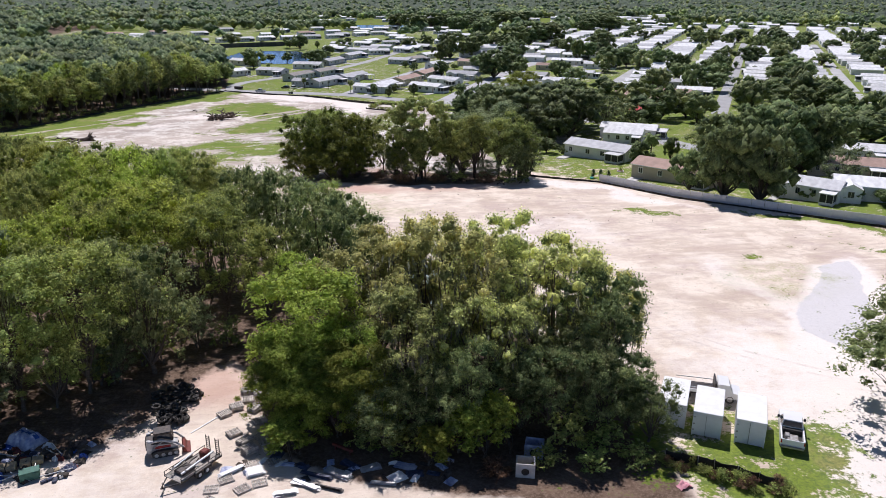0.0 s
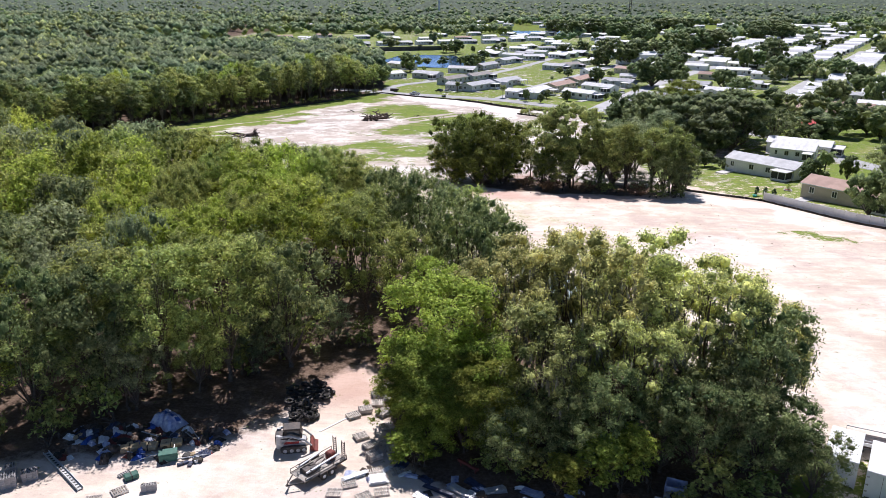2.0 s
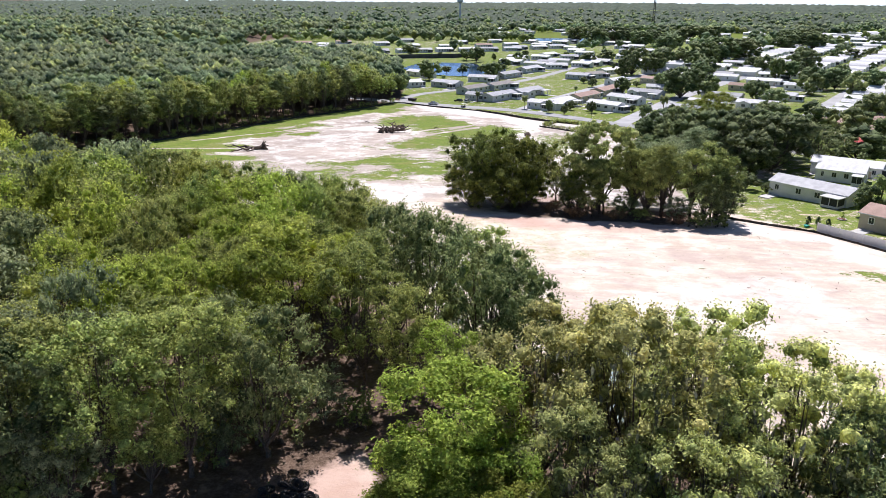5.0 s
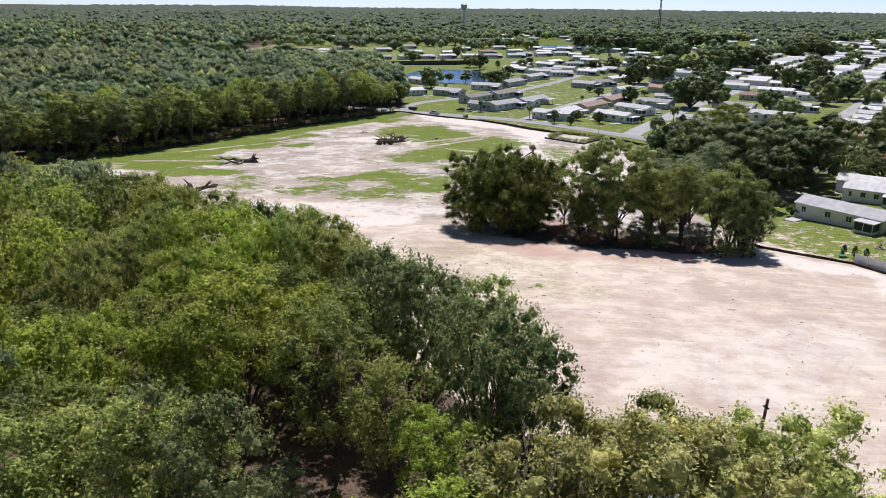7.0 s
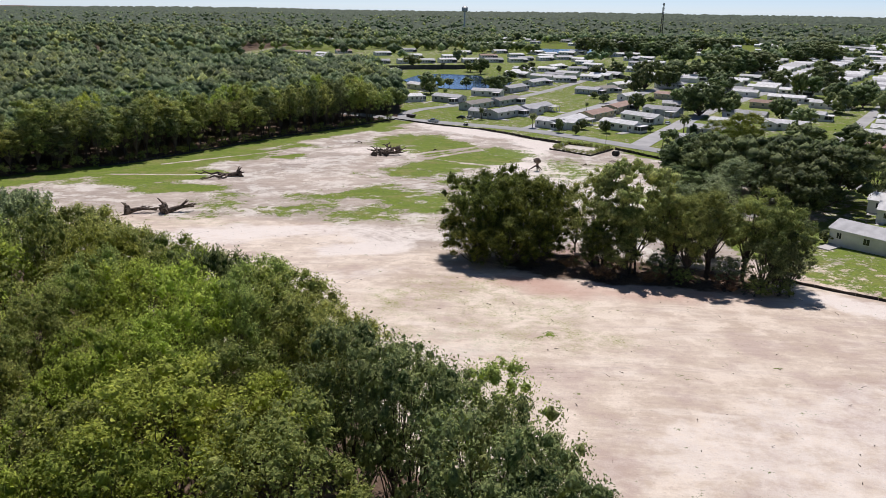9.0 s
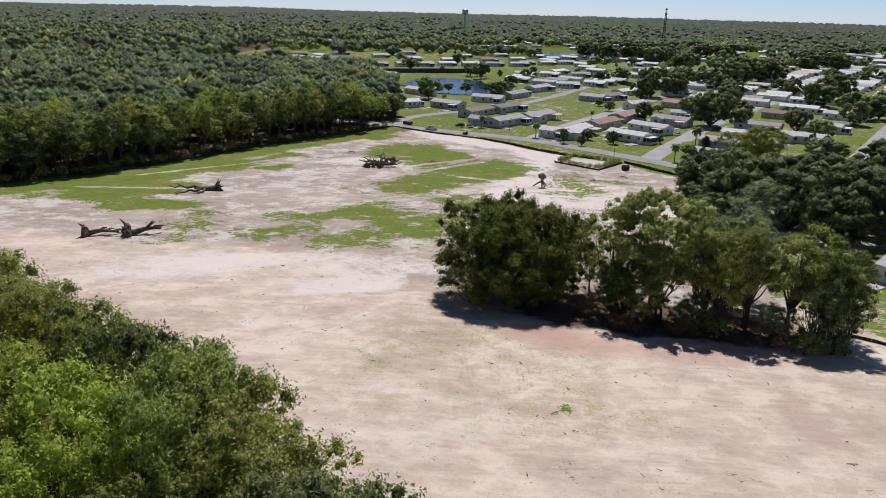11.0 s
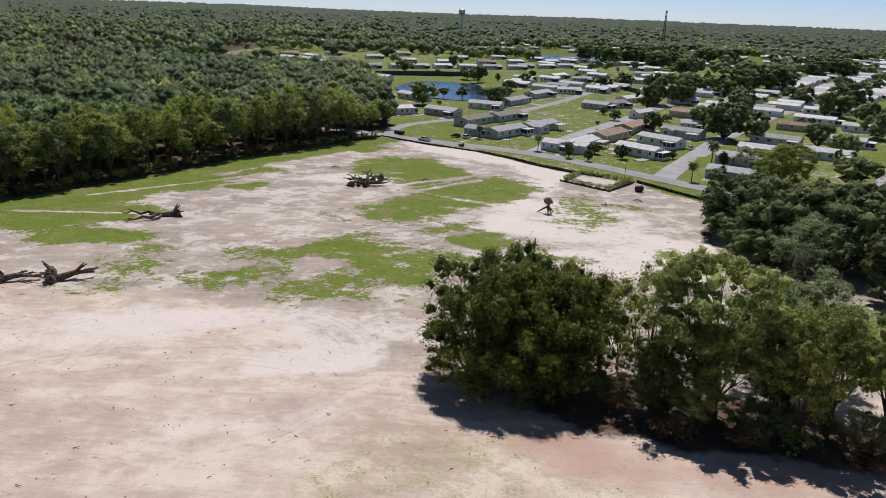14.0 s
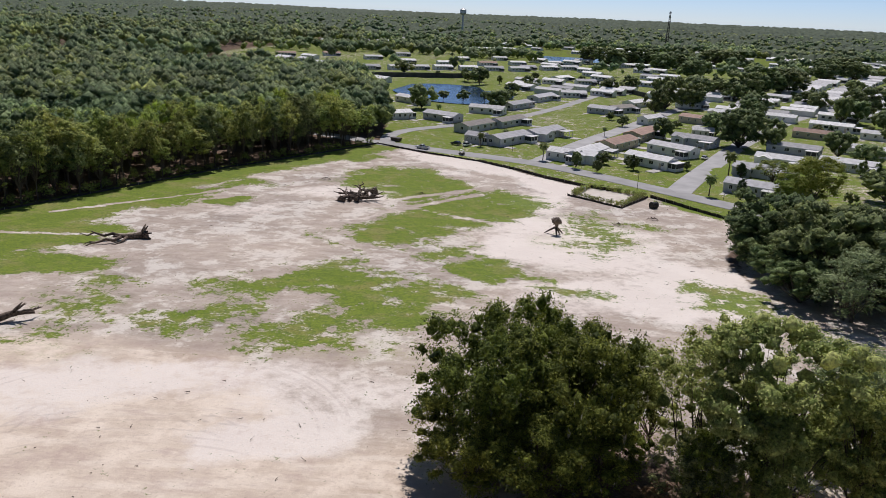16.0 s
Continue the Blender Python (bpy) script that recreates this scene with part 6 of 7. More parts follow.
# ---- vehicles ----
def wheel(parent, x, y, r=0.37, w=0.26, rim="steel"):
    ty = part("tyre", Geo().ring(r - 0.10, 0.115, 18, 8, Matrix.Translation((x, y, r)) @ Matrix.Rotation(radians(90), 4, 'X'), flat=w / 0.23), M["rubber"], parent, smooth=True)
    part("rim", Geo().tube([(x, y - w * .36, r), (x, y + w * .36, r)], r - 0.13, 14), M[rim], ty)


def pickup(paint, label, m, bed_load=True):
    """A crew-cab pickup, nose along +x."""
    t = thing("pickup_truck", label, "truck", m=m)
    W = 0.97
    side = [(-2.75, .5), (-2.0, .42), (2.55, .42), (2.8, .62), (2.78, 1.0), (2.6, 1.14), (1.25, 1.22), (-.55, 1.24), (-.55, .78), (-2.75, .78)]
    part("body", Geo().prism(side, -W, W), M[paint], t)
    for s in (-1, 1):
        y = s * (W - .06)
        part("bed_side", Geo().box(-2.78, -.52, y - .07, y + .07, .76, 1.26, .03), M[paint], t)
        part("mirror", Geo().box(.85, 1.05, s * (W + .02), s * (W + .22) if s > 0 else s * (W + .02), 1.2, 1.45, .03) if s > 0 else Geo().box(.85, 1.05, -W - .22, -W - .02, 1.2, 1.45, .03), M["black"], t)
        part("tail_light", Geo().box(-2.80, -2.74, y - .07, y + .07, .85, 1.2, .01), M["redlamp"], t)
        part("headlight", Geo().box(2.68, 2.80, s * .72 - .2, s * .72 + .2, .82, 1.0, .02), M["glass"], t)
    part("bed_floor", Geo().box(-2.7, -.56, -W + .12, W - .12, .76, .80), M["black"], t)
    part("tailgate", Geo().box(-2.80, -2.70, -W + .08, W - .08, .74, 1.24, .02), M[paint], t)
    part("bumper", Geo().box(-2.95, -2.76, -W + .05, W - .05, .46, .66, .04), M["steel"], t)
    cab = part("cab", Geo().add([(-.56, -W, 1.2), (-.56, W, 1.2), (1.3, W, 1.2), (1.3, -W, 1.2), (-.42, -.76, 1.86), (-.42, .76, 1.86), (.62, .76, 1.86), (.62, -.76, 1.86)],
                                [(3, 2, 1, 0), (4, 5, 6, 7), (0, 1, 5, 4), (1, 2, 6, 5), (2, 3, 7, 6), (3, 0, 4, 7)]), M[paint], t)
    part("windscreen", Geo().add([(1.262, -.84, 1.26), (1.262, .84, 1.26), (.68, .70, 1.81), (.68, -.70, 1.81)], [(0, 1, 2, 3)]), M["glass"], cab)
    part("rear_window", Geo().add([(-.57, -.8, 1.3), (-.57, .8, 1.3), (-.46, .7, 1.78), (-.46, -.7, 1.78)], [(3, 2, 1, 0)]), M["glass"], cab)
    for s in (-1, 1):
        part("side_window", Geo().add([(-.45, s * .963, 1.28), (1.12, s * .963, 1.28), (.58, s * .79, 1.80), (-.36, s * .79, 1.80)], [(0, 1, 2, 3)]), M["glass"], cab)
    for x in (-1.75, 1.75):
        for s in (-1, 1):
            wheel(t, x, s * .84)
    if bed_load:
        part("toolbox", Geo().box(-1.0, -.6, -.8, .8, .8, 1.22, .03), M["black"], t)
        part("bed_clutter", Geo().box(-2.3, -1.3, -.5, .4, .8, .98, .05).box(-1.9, -1.2, .2, .6, .8, 1.1, .06), M["steel"], t)
    return t


def car(name, paint, label, m, tall=1.5):
    """A saloon or estate car, nose along +x."""
    t = thing(name, label, "car", m=m)
    W, h = .88, tall
    part("body", Geo().prism([(-2.2, .35), (2.1, .32), (2.25, .55), (2.15, .78), (1.1, .92), (-2.0, .98), (-2.25, .8)], -W, W), M[paint], t)
    cabin = part("cabin", Geo().add([(-2.0, -W, .93), (-2.0, W, .93), (1.2, W, .9), (1.2, -W, .9), (-1.6, -.68, h), (-1.6, .68, h), (.35, .68, h), (.35, -.68, h)],
                                    [(3, 2, 1, 0), (0, 1, 5, 4), (1, 2, 6, 5), (2, 3, 7, 6), (3, 0, 4, 7)]), M["glass"], t)
    part("roof", Geo().box(-1.65, .4, -.7, .7, h - .02, h + .05, .03), M[paint], cabin)
    for x in (-1.35, 1.35):
        for s in (-1, 1):
            wheel(t, x, s * .76, .32, .22)
    for s in (-1, 1):
        part("headlight", Geo().box(2.1, 2.2, s * .6 - .18, s * .6 + .18, .6, .74, .02), M["glass"], t)
    return t


pickup("carwhite", "white pickup truck parked beside white storage boxes", at(41.6, 57.3, 60.5))
pickup("carwhite", "white pickup truck parked beside the silt fence", at(-37.3, 410.3, 150), False)
car("suv", "carwhite", "white estate car parked on a drive", at(-20.5, 423, 60), 1.65)
car("car", "cardark", "dark car parked on a pale drive", at(-25.2, 424.5, 150))
car("car", "carsilver", "silver car parked under a carport", at(74.5, 423.5, 60))
cart = thing("golf_cart", "golf cart with a pale canopy on the road", "golf cart", m=at(-21.3, 402.4, 150))
part("body", Geo().prism([(-1.1, .3), (1.0, .3), (1.15, .55), (.75, .85), (.35, .45), (-.2, .45), (-.25, .8), (-1.1, .8)], -.55, .55), M["black"], cart)
part("seat", Geo().box(-.8, -.25, -.5, .5, .8, .95, .04).box(-.95, -.8, -.5, .5, .9, 1.4, .04), M["siding_t"], cart)
part("canopy", Geo().box(-1.1, .8, -.6, .6, 1.86, 1.94, .03), M["white"], cart)
for x, y in ((-1, -.5), (-1, .5), (.7, -.5), (.7, .5)):
    part("post", Geo().tube([(x, y, .7), (x, y, 1.88)], .025, 6), M["black"], cart)
    wheel(cart, x * .78, y, .23, .18)
dump = thing("dumpster", "dark steel dumpster beside the road corner", "dumpster", m=at(-50, 425, -28))
part("tub", Geo().prism([(-2.0, .15), (1.8, .15), (2.2, 1.4), (-2.2, 1.4)], -1.1, 1.1), M["blacksteel"], dump)
part("rim", Geo().box(-2.25, 2.25, -1.15, 1.15, 1.36, 1.46, .03), M["blacksteel"], dump)

flat = thing("flatbed_truck", "white flatbed truck parked behind storage boxes", "truck", m=at(37.3, 64.9, -22))
part("cab", Geo().prism([(.9, .5), (3.0, .5), (3.1, 1.05), (2.3, 1.2), (1.95, 1.95), (1.0, 2.0), (.9, 1.9)], -.98, .98), M["carwhite"], flat)
part("windscreen", Geo().add([(2.34, -.8, 1.24), (2.34, .8, 1.24), (2.03, .75, 1.88), (2.03, -.75, 1.88)], [(0, 1, 2, 3)]), M["glass"], flat)
part("bed", Geo().box(-3.0, .8, -1.1, 1.1, .8, .95, .02), M["blacksteel"], flat)
part("headboard", Geo().box(.62, .75, -1.05, 1.05, .9, 2.1, .02), M["blacksteel"], flat)
part("rack", Geo().tube([(-2.9, 1.02, .95), (-2.9, 1.02, 1.45), (.6, 1.02, 1.45)], .04, 6).tube([(-2.9, -1.02, .95), (-2.9, -1.02, 1.45), (.6, -1.02, 1.45)], .04, 6), M["galv"], flat)
part("bed_side", Geo().box(-3.0, .7, -1.1, -1.0, .95, 1.25, .02), M["carwhite"], flat)
part("chassis", Geo().box(-2.9, 2.8, -.5, .5, .45, .8, .02), M["blacksteel"], flat)
for x in (-1.9, 2.1):
    for s in (-1, 1):
        wheel(flat, x, s * .86, .42, .28)


# ---- the shed among the grove's trees ----
shed = thing("shed", "pale metal shed with a grey-green sheet roof under trees", "shed", m=at(15.2, 89.5, 100))
part("wall", Geo().prism([(-3.4, -.3), (3.4, -.3), (3.4, 3.0), (0, 4.25), (-3.4, 3.0)], -7, 7, Matrix.Rotation(radians(90), 4, 'Z')), M["siding_g"], shed)
for s in (-1, 1):
    slope = part("roof", Geo().add([(-7.3, s * 3.9, 2.86), (7.3, s * 3.9, 2.86), (7.3, 0, 4.32), (-7.3, 0, 4.32), (-7.3, s * 3.9, 2.94), (7.3, s * 3.9, 2.94), (7.3, 0, 4.40), (-7.3, 0, 4.40)],
                                   [(3, 2, 1, 0), (4, 5, 6, 7), (0, 1, 5, 4), (1, 2, 6, 5), (2, 3, 7, 6), (3, 0, 4, 7)]), M["teal_roof"], shed)
    for k in range(17):
        x = -7.2 + k * .9
        part("rib", Geo().add([(x - .03, s * 3.9, 2.93), (x + .03, s * 3.9, 2.93), (x + .03, 0, 4.39), (x - .03, 0, 4.39), (x - .03, s * 3.9, 2.98), (x + .03, s * 3.9, 2.98), (x + .03, 0, 4.44), (x - .03, 0, 4.44)],
                              [(3, 2, 1, 0), (4, 5, 6, 7), (0, 1, 5, 4), (1, 2, 6, 5), (2, 3, 7, 6), (3, 0, 4, 7)]), M["teal_roof"], slope)
part("ridge_cap", Geo().box(-7.3, 7.3, -.16, .16, 4.38, 4.47, .03), M["teal_roof"], shed)
part("door", Geo().box(-1.4, 1.4, -3.46, -3.38, -.2, 2.4, .01), M["white"], shed)


# ---- storage boxes ----
def storage_box(x, y, turn):
    """A white steel box: ribbed walls, rounded roof edge, corner posts, door gear."""
    t = thing("storage_box", "white steel storage box standing on grass", "storage box", "storage boxes in a row", m=at(x, y, turn))
    L, W, H = 5.0, 2.44, 2.5
    g = Geo().box(0, L, -W / 2, W / 2, .12, H - .08, .02)
    part("body", g, M["white"], t)
    part("roof", Geo().box(-.04, L + .04, -W / 2 - .04, W / 2 + .04, H - .09, H, .035), M["white"], t)
    for k in range(9):
        xx = .3 + k * .55
        for s in (-1, 1):
            part("rib", Geo().box(xx - .05, xx + .05, s * W / 2 - .015, s * W / 2 + .015, .16, H - .1), M["white"], t)
    for s in (-1, 1):
        part("corner_post", Geo().box(-.05, .08, s * (W / 2 - .04) - .06, s * (W / 2 - .04) + .06, .05, H - .09, .01), M["white"], t)
        part("skid", Geo().box(.1, L - .1, s * .9 - .1, s * .9 + .1, -.05, .13), M["blacksteel"], t)
    for z in (.6, 1.2, 1.9):
        part("hinge", Geo().box(-.08, -.02, W / 2 - .2, W / 2 - .02, z, z + .12), M["steel"], t)
    part("lock_bar", Geo().tube([(-.06, .1, .2), (-.06, .1, 2.3)], .02, 6), M["steel"], t)


for x, y in ((31.5, 60.2), (33.9, 58.1), (37.1, 56.4)):
    storage_box(x, y, 60.5)


# ---- twigs and clods scattered over the sand ----
r = np.random.RandomState(77)
tx, ty = r.uniform(-85, 85, 1500), r.uniform(84, 345, 1500)
ok = (depth_in(SITE, tx, ty) > 3)
g = Geo()
for x, y in zip(tx[ok][:620], ty[ok][:620]):
    a, L = r.uniform(0, 6.28), 0.15 + 0.75 * r.rand() ** 3
    z = ground_z(x, y) + .1
    g.tube([(x, y, z - .05), (x + L * math.cos(a), y + L * math.sin(a), z + .06 * r.rand())], [.035 + .03 * r.rand(), .02], 4)
tagged(part("twigs", g, M["deadwood"]), "dark twigs and clods scattered over sand", "twigs", kind="stuff")

# ---- uprooted trees and stumps ----
def uprooted(name, label, seed, length, r0, branches, m, root=1.4):
    """A felled tree: torn root plate, trunk and bare limbs."""
    r = random.Random(seed)
    t = thing(name, label, "tree stump" if length < 6 else "fallen tree", m=m)
    g, pts = Geo(), []
    for k in range(7):
        f = k / 6
        pts.append(Vector((length * f, math.sin(f * 3 + seed) * .6, r0 * .9 + .25 * math.sin(f * 5 + seed) + .3 * f)))
    g.tube(pts, [r0 * (1.25 - .95 * k / 6) for k in range(7)], 9)
    part("trunk", g, M["deadwood"], t, smooth=True)
    for k in range(branches):
        f = .35 + .6 * k / max(1, branches - 1)
        p = pts[min(6, int(f * 6))]
        side = -1 if k % 2 else 1
        rr = r0 * (1.1 - .55 * f) * .78
        d = Vector((r.uniform(.5, 1), side * r.uniform(.25, .8), r.uniform(.0, .35)))
        line, q = [p], p
        for j in range(4):
            q = q + d.normalized() * length * r.uniform(.08, .13)
            q.z = max(q.z, rr * .5)
            line.append(q.copy())
            d += Vector((r.uniform(-.3, .3), r.uniform(-.5, .5), r.uniform(-.35, .3)))
        g = Geo().tube(line, [rr, rr * .85, rr * .65, rr * .45, rr * .2], 7)
        for j in (2, 3):
            e2 = line[j] + Vector((r.uniform(.1, 1), r.uniform(-1, 1), r.uniform(-.1, .6))) * length * .1
            e2.z = max(e2.z, .06)
            g.tube([line[j], (line[j] + e2) / 2 + Vector((0, 0, .12)), e2], [rr * .5, rr * .35, rr * .14], 6)
        part("limb", g, M["deadwood"], t, smooth=True)
    for k in range(14):
        a = k * 2.4
        L = root * r.uniform(.6, 1.25)
        tip = Vector((-r.uniform(.0, .7) * L, math.cos(a) * L, r0 + math.sin(a) * L))
        tip.z = max(tip.z, -.1)
        part("root", Geo().tube([(r0 * .7, 0, r0), Vector((-.1, math.cos(a) * L * .5, r0 + math.sin(a) * L * .5)), tip], [r0 * .62, r0 * .46, r0 * .16], 6), M["deadwood"], t, smooth=True)
    v, f = puffs(np.random.RandomState(seed), np.array([[-.1, 0, r0 + .15], [-.15, root * .4, r0 - .1], [-.1, -root * .4, r0]]), root * np.array([[.36, .6, .58], [.3, .42, .4], [.3, .4, .44]]), 2, .15)
    part("root_soil", Geo().add([tuple(p) for p in v], [tuple(int(q) for q in w) for w in f]), M["deadwood"], t)
    return t


uprooted("fallen_tree", "uprooted bare tree with two crooked limbs lying on bare soil", 3, 6.2, .68, 0, at(-80.2, 266.5, 224), 1.9)
fallen = bpy.data.objects["fallen_tree"]
for line, rr in (([(4.8, .3, 1.0), (6.4, 1.2, .7), (8.0, 1.3, 1.25), (9.8, .9, .7), (11.0, 1.5, .9), (12.4, 1.3, .3)], .42), ([(4.4, -.2, .9), (5.9, -1.3, 1.5), (7.6, -1.5, 1.2), (9.2, -2.5, 1.9), (10.6, -2.4, 1.5), (12.0, -3.1, 2.1)], .40),
                 ([(3.6, .2, .8), (5.0, 1.9, .5), (6.6, 2.8, .35), (8.4, 2.7, .2)], .28), ([(9.2, -2.5, 1.9), (9.9, -1.9, 2.5), (10.8, -1.8, 2.7)], .16), ([(9.8, .9, .7), (10.8, .1, .9), (12.0, -.3, .4)], .17)):
    part("limb", Geo().tube(line, [rr * (1 - .8 * k / (len(line) - 1)) for k in range(len(line))], 8), M["deadwood"], fallen, smooth=True)
uprooted("uprooted_stump", "uprooted stump with torn roots and one raised limb", 5, 6.5, .6, 5, at(-78, 213.5, 28), 2.7)
uprooted("uprooted_stump", "uprooted stump lying on its side with bare limbs", 6, 6.2, .5, 5, at(-85.6, 211, 20), 2.0)
for k, (x, y, a, L) in enumerate(((-48.5, 317, 70, 9), (-46.5, 318.5, 20, 8), (-45, 321.5, 100, 7), (-43.5, 326, 200, 8), (-47, 323, 300, 6), (-42, 329.5, 250, 6), (-44.5, 318, 40, 7))):
    uprooted("uprooted_stump", "uprooted stump in a heap of bare limbs", 20 + k, L, .5, 4, at(x, y, a, .1 * (k % 3)) @ Matrix.Rotation(radians(-6 * (k % 3)), 4, 'Y'), 1.5)
# an upended stump: a ball of torn roots held up on splayed limbs
st = thing("uprooted_stump", "upended stump with a round root ball on splayed limbs", "tree stump", m=at(8.9, 295, 20))
r = random.Random(9)
part("trunk", Geo().tube([(0, 0, 1.5), (.1, 0, 2.3), (0, .1, 3.2)], [.36, .42, .5], 9), M["deadwood"], st, smooth=True)
for a, L in ((.4, 2.4), (2.5, 2.9), (4.4, 1.8), (5.5, 1.2)):
    x, y = math.cos(a) * L, math.sin(a) * L
    part("limb", Geo().tube([(0, 0, 1.9), (x * .35, y * .35, 1.3), (x * .75, y * .75, .5), (x, y, -.05)], [.3, .24, .17, .1], 8), M["deadwood"], st, smooth=True)
for k in range(26):
    d = Vector((r.gauss(0, 1), r.gauss(0, 1), r.gauss(.15, .8))).normalized() * r.uniform(.85, 1.2)
    side = Vector((r.uniform(-.4, .4), r.uniform(-.4, .4), r.uniform(-.3, .3)))
    c = Vector((0, .1, 3.4))
    part("root", Geo().tube([c, c + d * .55, c + d + side], [.26, .17, .06], 6), M["deadwood"], st, smooth=True)
v, f = puffs(np.random.RandomState(3), np.array([[0, .1, 3.4]]), np.array([[1.15, 1.15, .9]]), 2, .12)
part("root_soil", Geo().add([tuple(p) for p in v], [tuple(int(q) for q in w) for w in f]), M["deadwood"], st)
heap = Geo()
r = random.Random(4)
for k in range(40):
    a, d = r.uniform(0, 6.28), r.uniform(0, 1.6)
    p = Vector((math.cos(a) * d, math.sin(a) * d, .05 + .5 * max(0, 1 - d / 1.7)))
    e = p + Vector((r.uniform(-1, 1), r.uniform(-1, 1), r.uniform(-.1, .5))) * .8
    heap.tube([p, (p + e) / 2, e], [.05, .04, .015], 5)
brushpile = heap.mesh("brush_mound", M["deadwood"])
for x, y in ((-28.4, 332.4), (-60, 345), (36, 318), (26, 309)):
    tagged(part("brush_mound", brushpile, M["deadwood"], m=at(x, y, x * 30)), "low pile of dry brush and twigs", "brush mound")
coil = thing("pipe_coil", "large black pipe drum lying beside the entrance bed", "pipe coil", m=at(38.9, 333.3, 35))
part("drum", Geo().tube([(-1.0, 0, .95), (1.0, 0, .95)], .95, 20), M["black"], coil)
for x in (-.95, 0, .95):
    part("hoop", Geo().ring(.95, .07, 20, 6, Matrix.Translation((x, 0, .95)) @ Matrix.Rotation(radians(90), 4, 'Y')), M["black"], coil)


# ---- the storage yard ----
def pallet_model(label="weathered timber pallet lying on sand"):
    """Three bearers, seven deck boards, three base boards."""
    t = thing("pallet", label, "pallet", "pallets in the yard")
    for y in (-.46, 0, .46):
        part("bearer", Geo().box(-.6, .6, y - .04, y + .04, .02, .11), M["pallet"], t)
    r = random.Random(2)
    for k in range(7):
        x = -.6 + k * .185
        part("deck_board", Geo().box(x, x + .1, -.5, .5, .112, .132), M["pallet"], t, m=Matrix.Rotation(radians(r.uniform(-.6, .6)), 4, 'Z'))
    for x in (-.6, -.05, .5):
        part("base_board", Geo().box(x, x + .1, -.5, .5, 0, .018), M["pallet"], t)
    return t


rng = np.random.RandomState(3)
rows = []
for x, y, a, n in ((-9.4, 67.8, 30, 2), (-8.4, 68.9, 20, 3), (-7.6, 71.6, 25, 4), (-6.4, 71.2, 10, 3), (-7.0, 73.2, 40, 3), (-8.1, 64.4, 35, 2), (-7.0, 62.9, 40, 3), (-6.4, 61.4, 35, 4), (-5.0, 62.4, 25, 3), (-5.6, 63.6, 45, 2),
                   (-7.9, 57.6, 20, 1), (-6.5, 56.2, 30, 1), (-5.2, 56.8, 10, 1), (-27.6, 54.4, 15, 1), (-26.0, 55.6, 40, 1), (-4.2, 59.6, 20, 1), (-9.0, 55.0, 50, 1), (-3.4, 64.2, 15, 3), (-8.9, 56.5, 5, 1), (-6.2, 72.6, 15, 5), (-5.4, 70.4, 35, 4), (-7.4, 70.2, 5, 2), (-6.6, 68.4, 50, 3), (-5.6, 74.6, 20, 3), (-6.0, 66.2, 25, 2), (-4.6, 61.2, 30, 3), (-6.0, 59.4, 15, 1)):
    for k in range(n):
        rows.append(at(x + rng.uniform(-.05, .05), y + rng.uniform(-.05, .05), a + rng.uniform(-5, 5), .14 * k + .02))
again(pallet_model(), rows)


def tyre_model(name, label, R):
    t = thing(name, label, "tyre", "tyres in the heap")
    c = part("carcass", Geo().ring(R - .11, .12, 16, 7, Matrix.Translation((0, 0, .1)), flat=.85), M["rubber"], t, smooth=True)
    g = Geo()
    for k in range(18):
        a = 2 * math.pi * k / 18
        g.box(-.02, .02, -.035, .035, .02, .18, 0, Matrix.Rotation(a, 4, 'Z') @ Matrix.Translation((R + .005, 0, 0)))
    part("tread", g, M["rubber"], t)
    return t


rows = [[], []]
for k in range(78):
    f = rng.rand()
    x = -13.0 + 0.8 * f - rng.rand() ** 1.4 * (2.0 + 3.0 * f)
    y = 66.4 + f * 7.6
    z = max(0, rng.normal(.12, .18))
    tilt = rng.uniform(-75, 75) if rng.rand() < .35 else rng.uniform(-14, 14)
    rows[k % 2].append(at(x, y, rng.uniform(0, 360), z + .02 + .25 * abs(math.sin(radians(tilt)))) @ Matrix.Rotation(radians(tilt), 4, 'X'))
again(tyre_model("tyre", "worn black car tyre in a loose heap", .36), rows[0])
again(tyre_model("truck_tyre", "large worn black truck tyre in a loose heap", .47), rows[1])


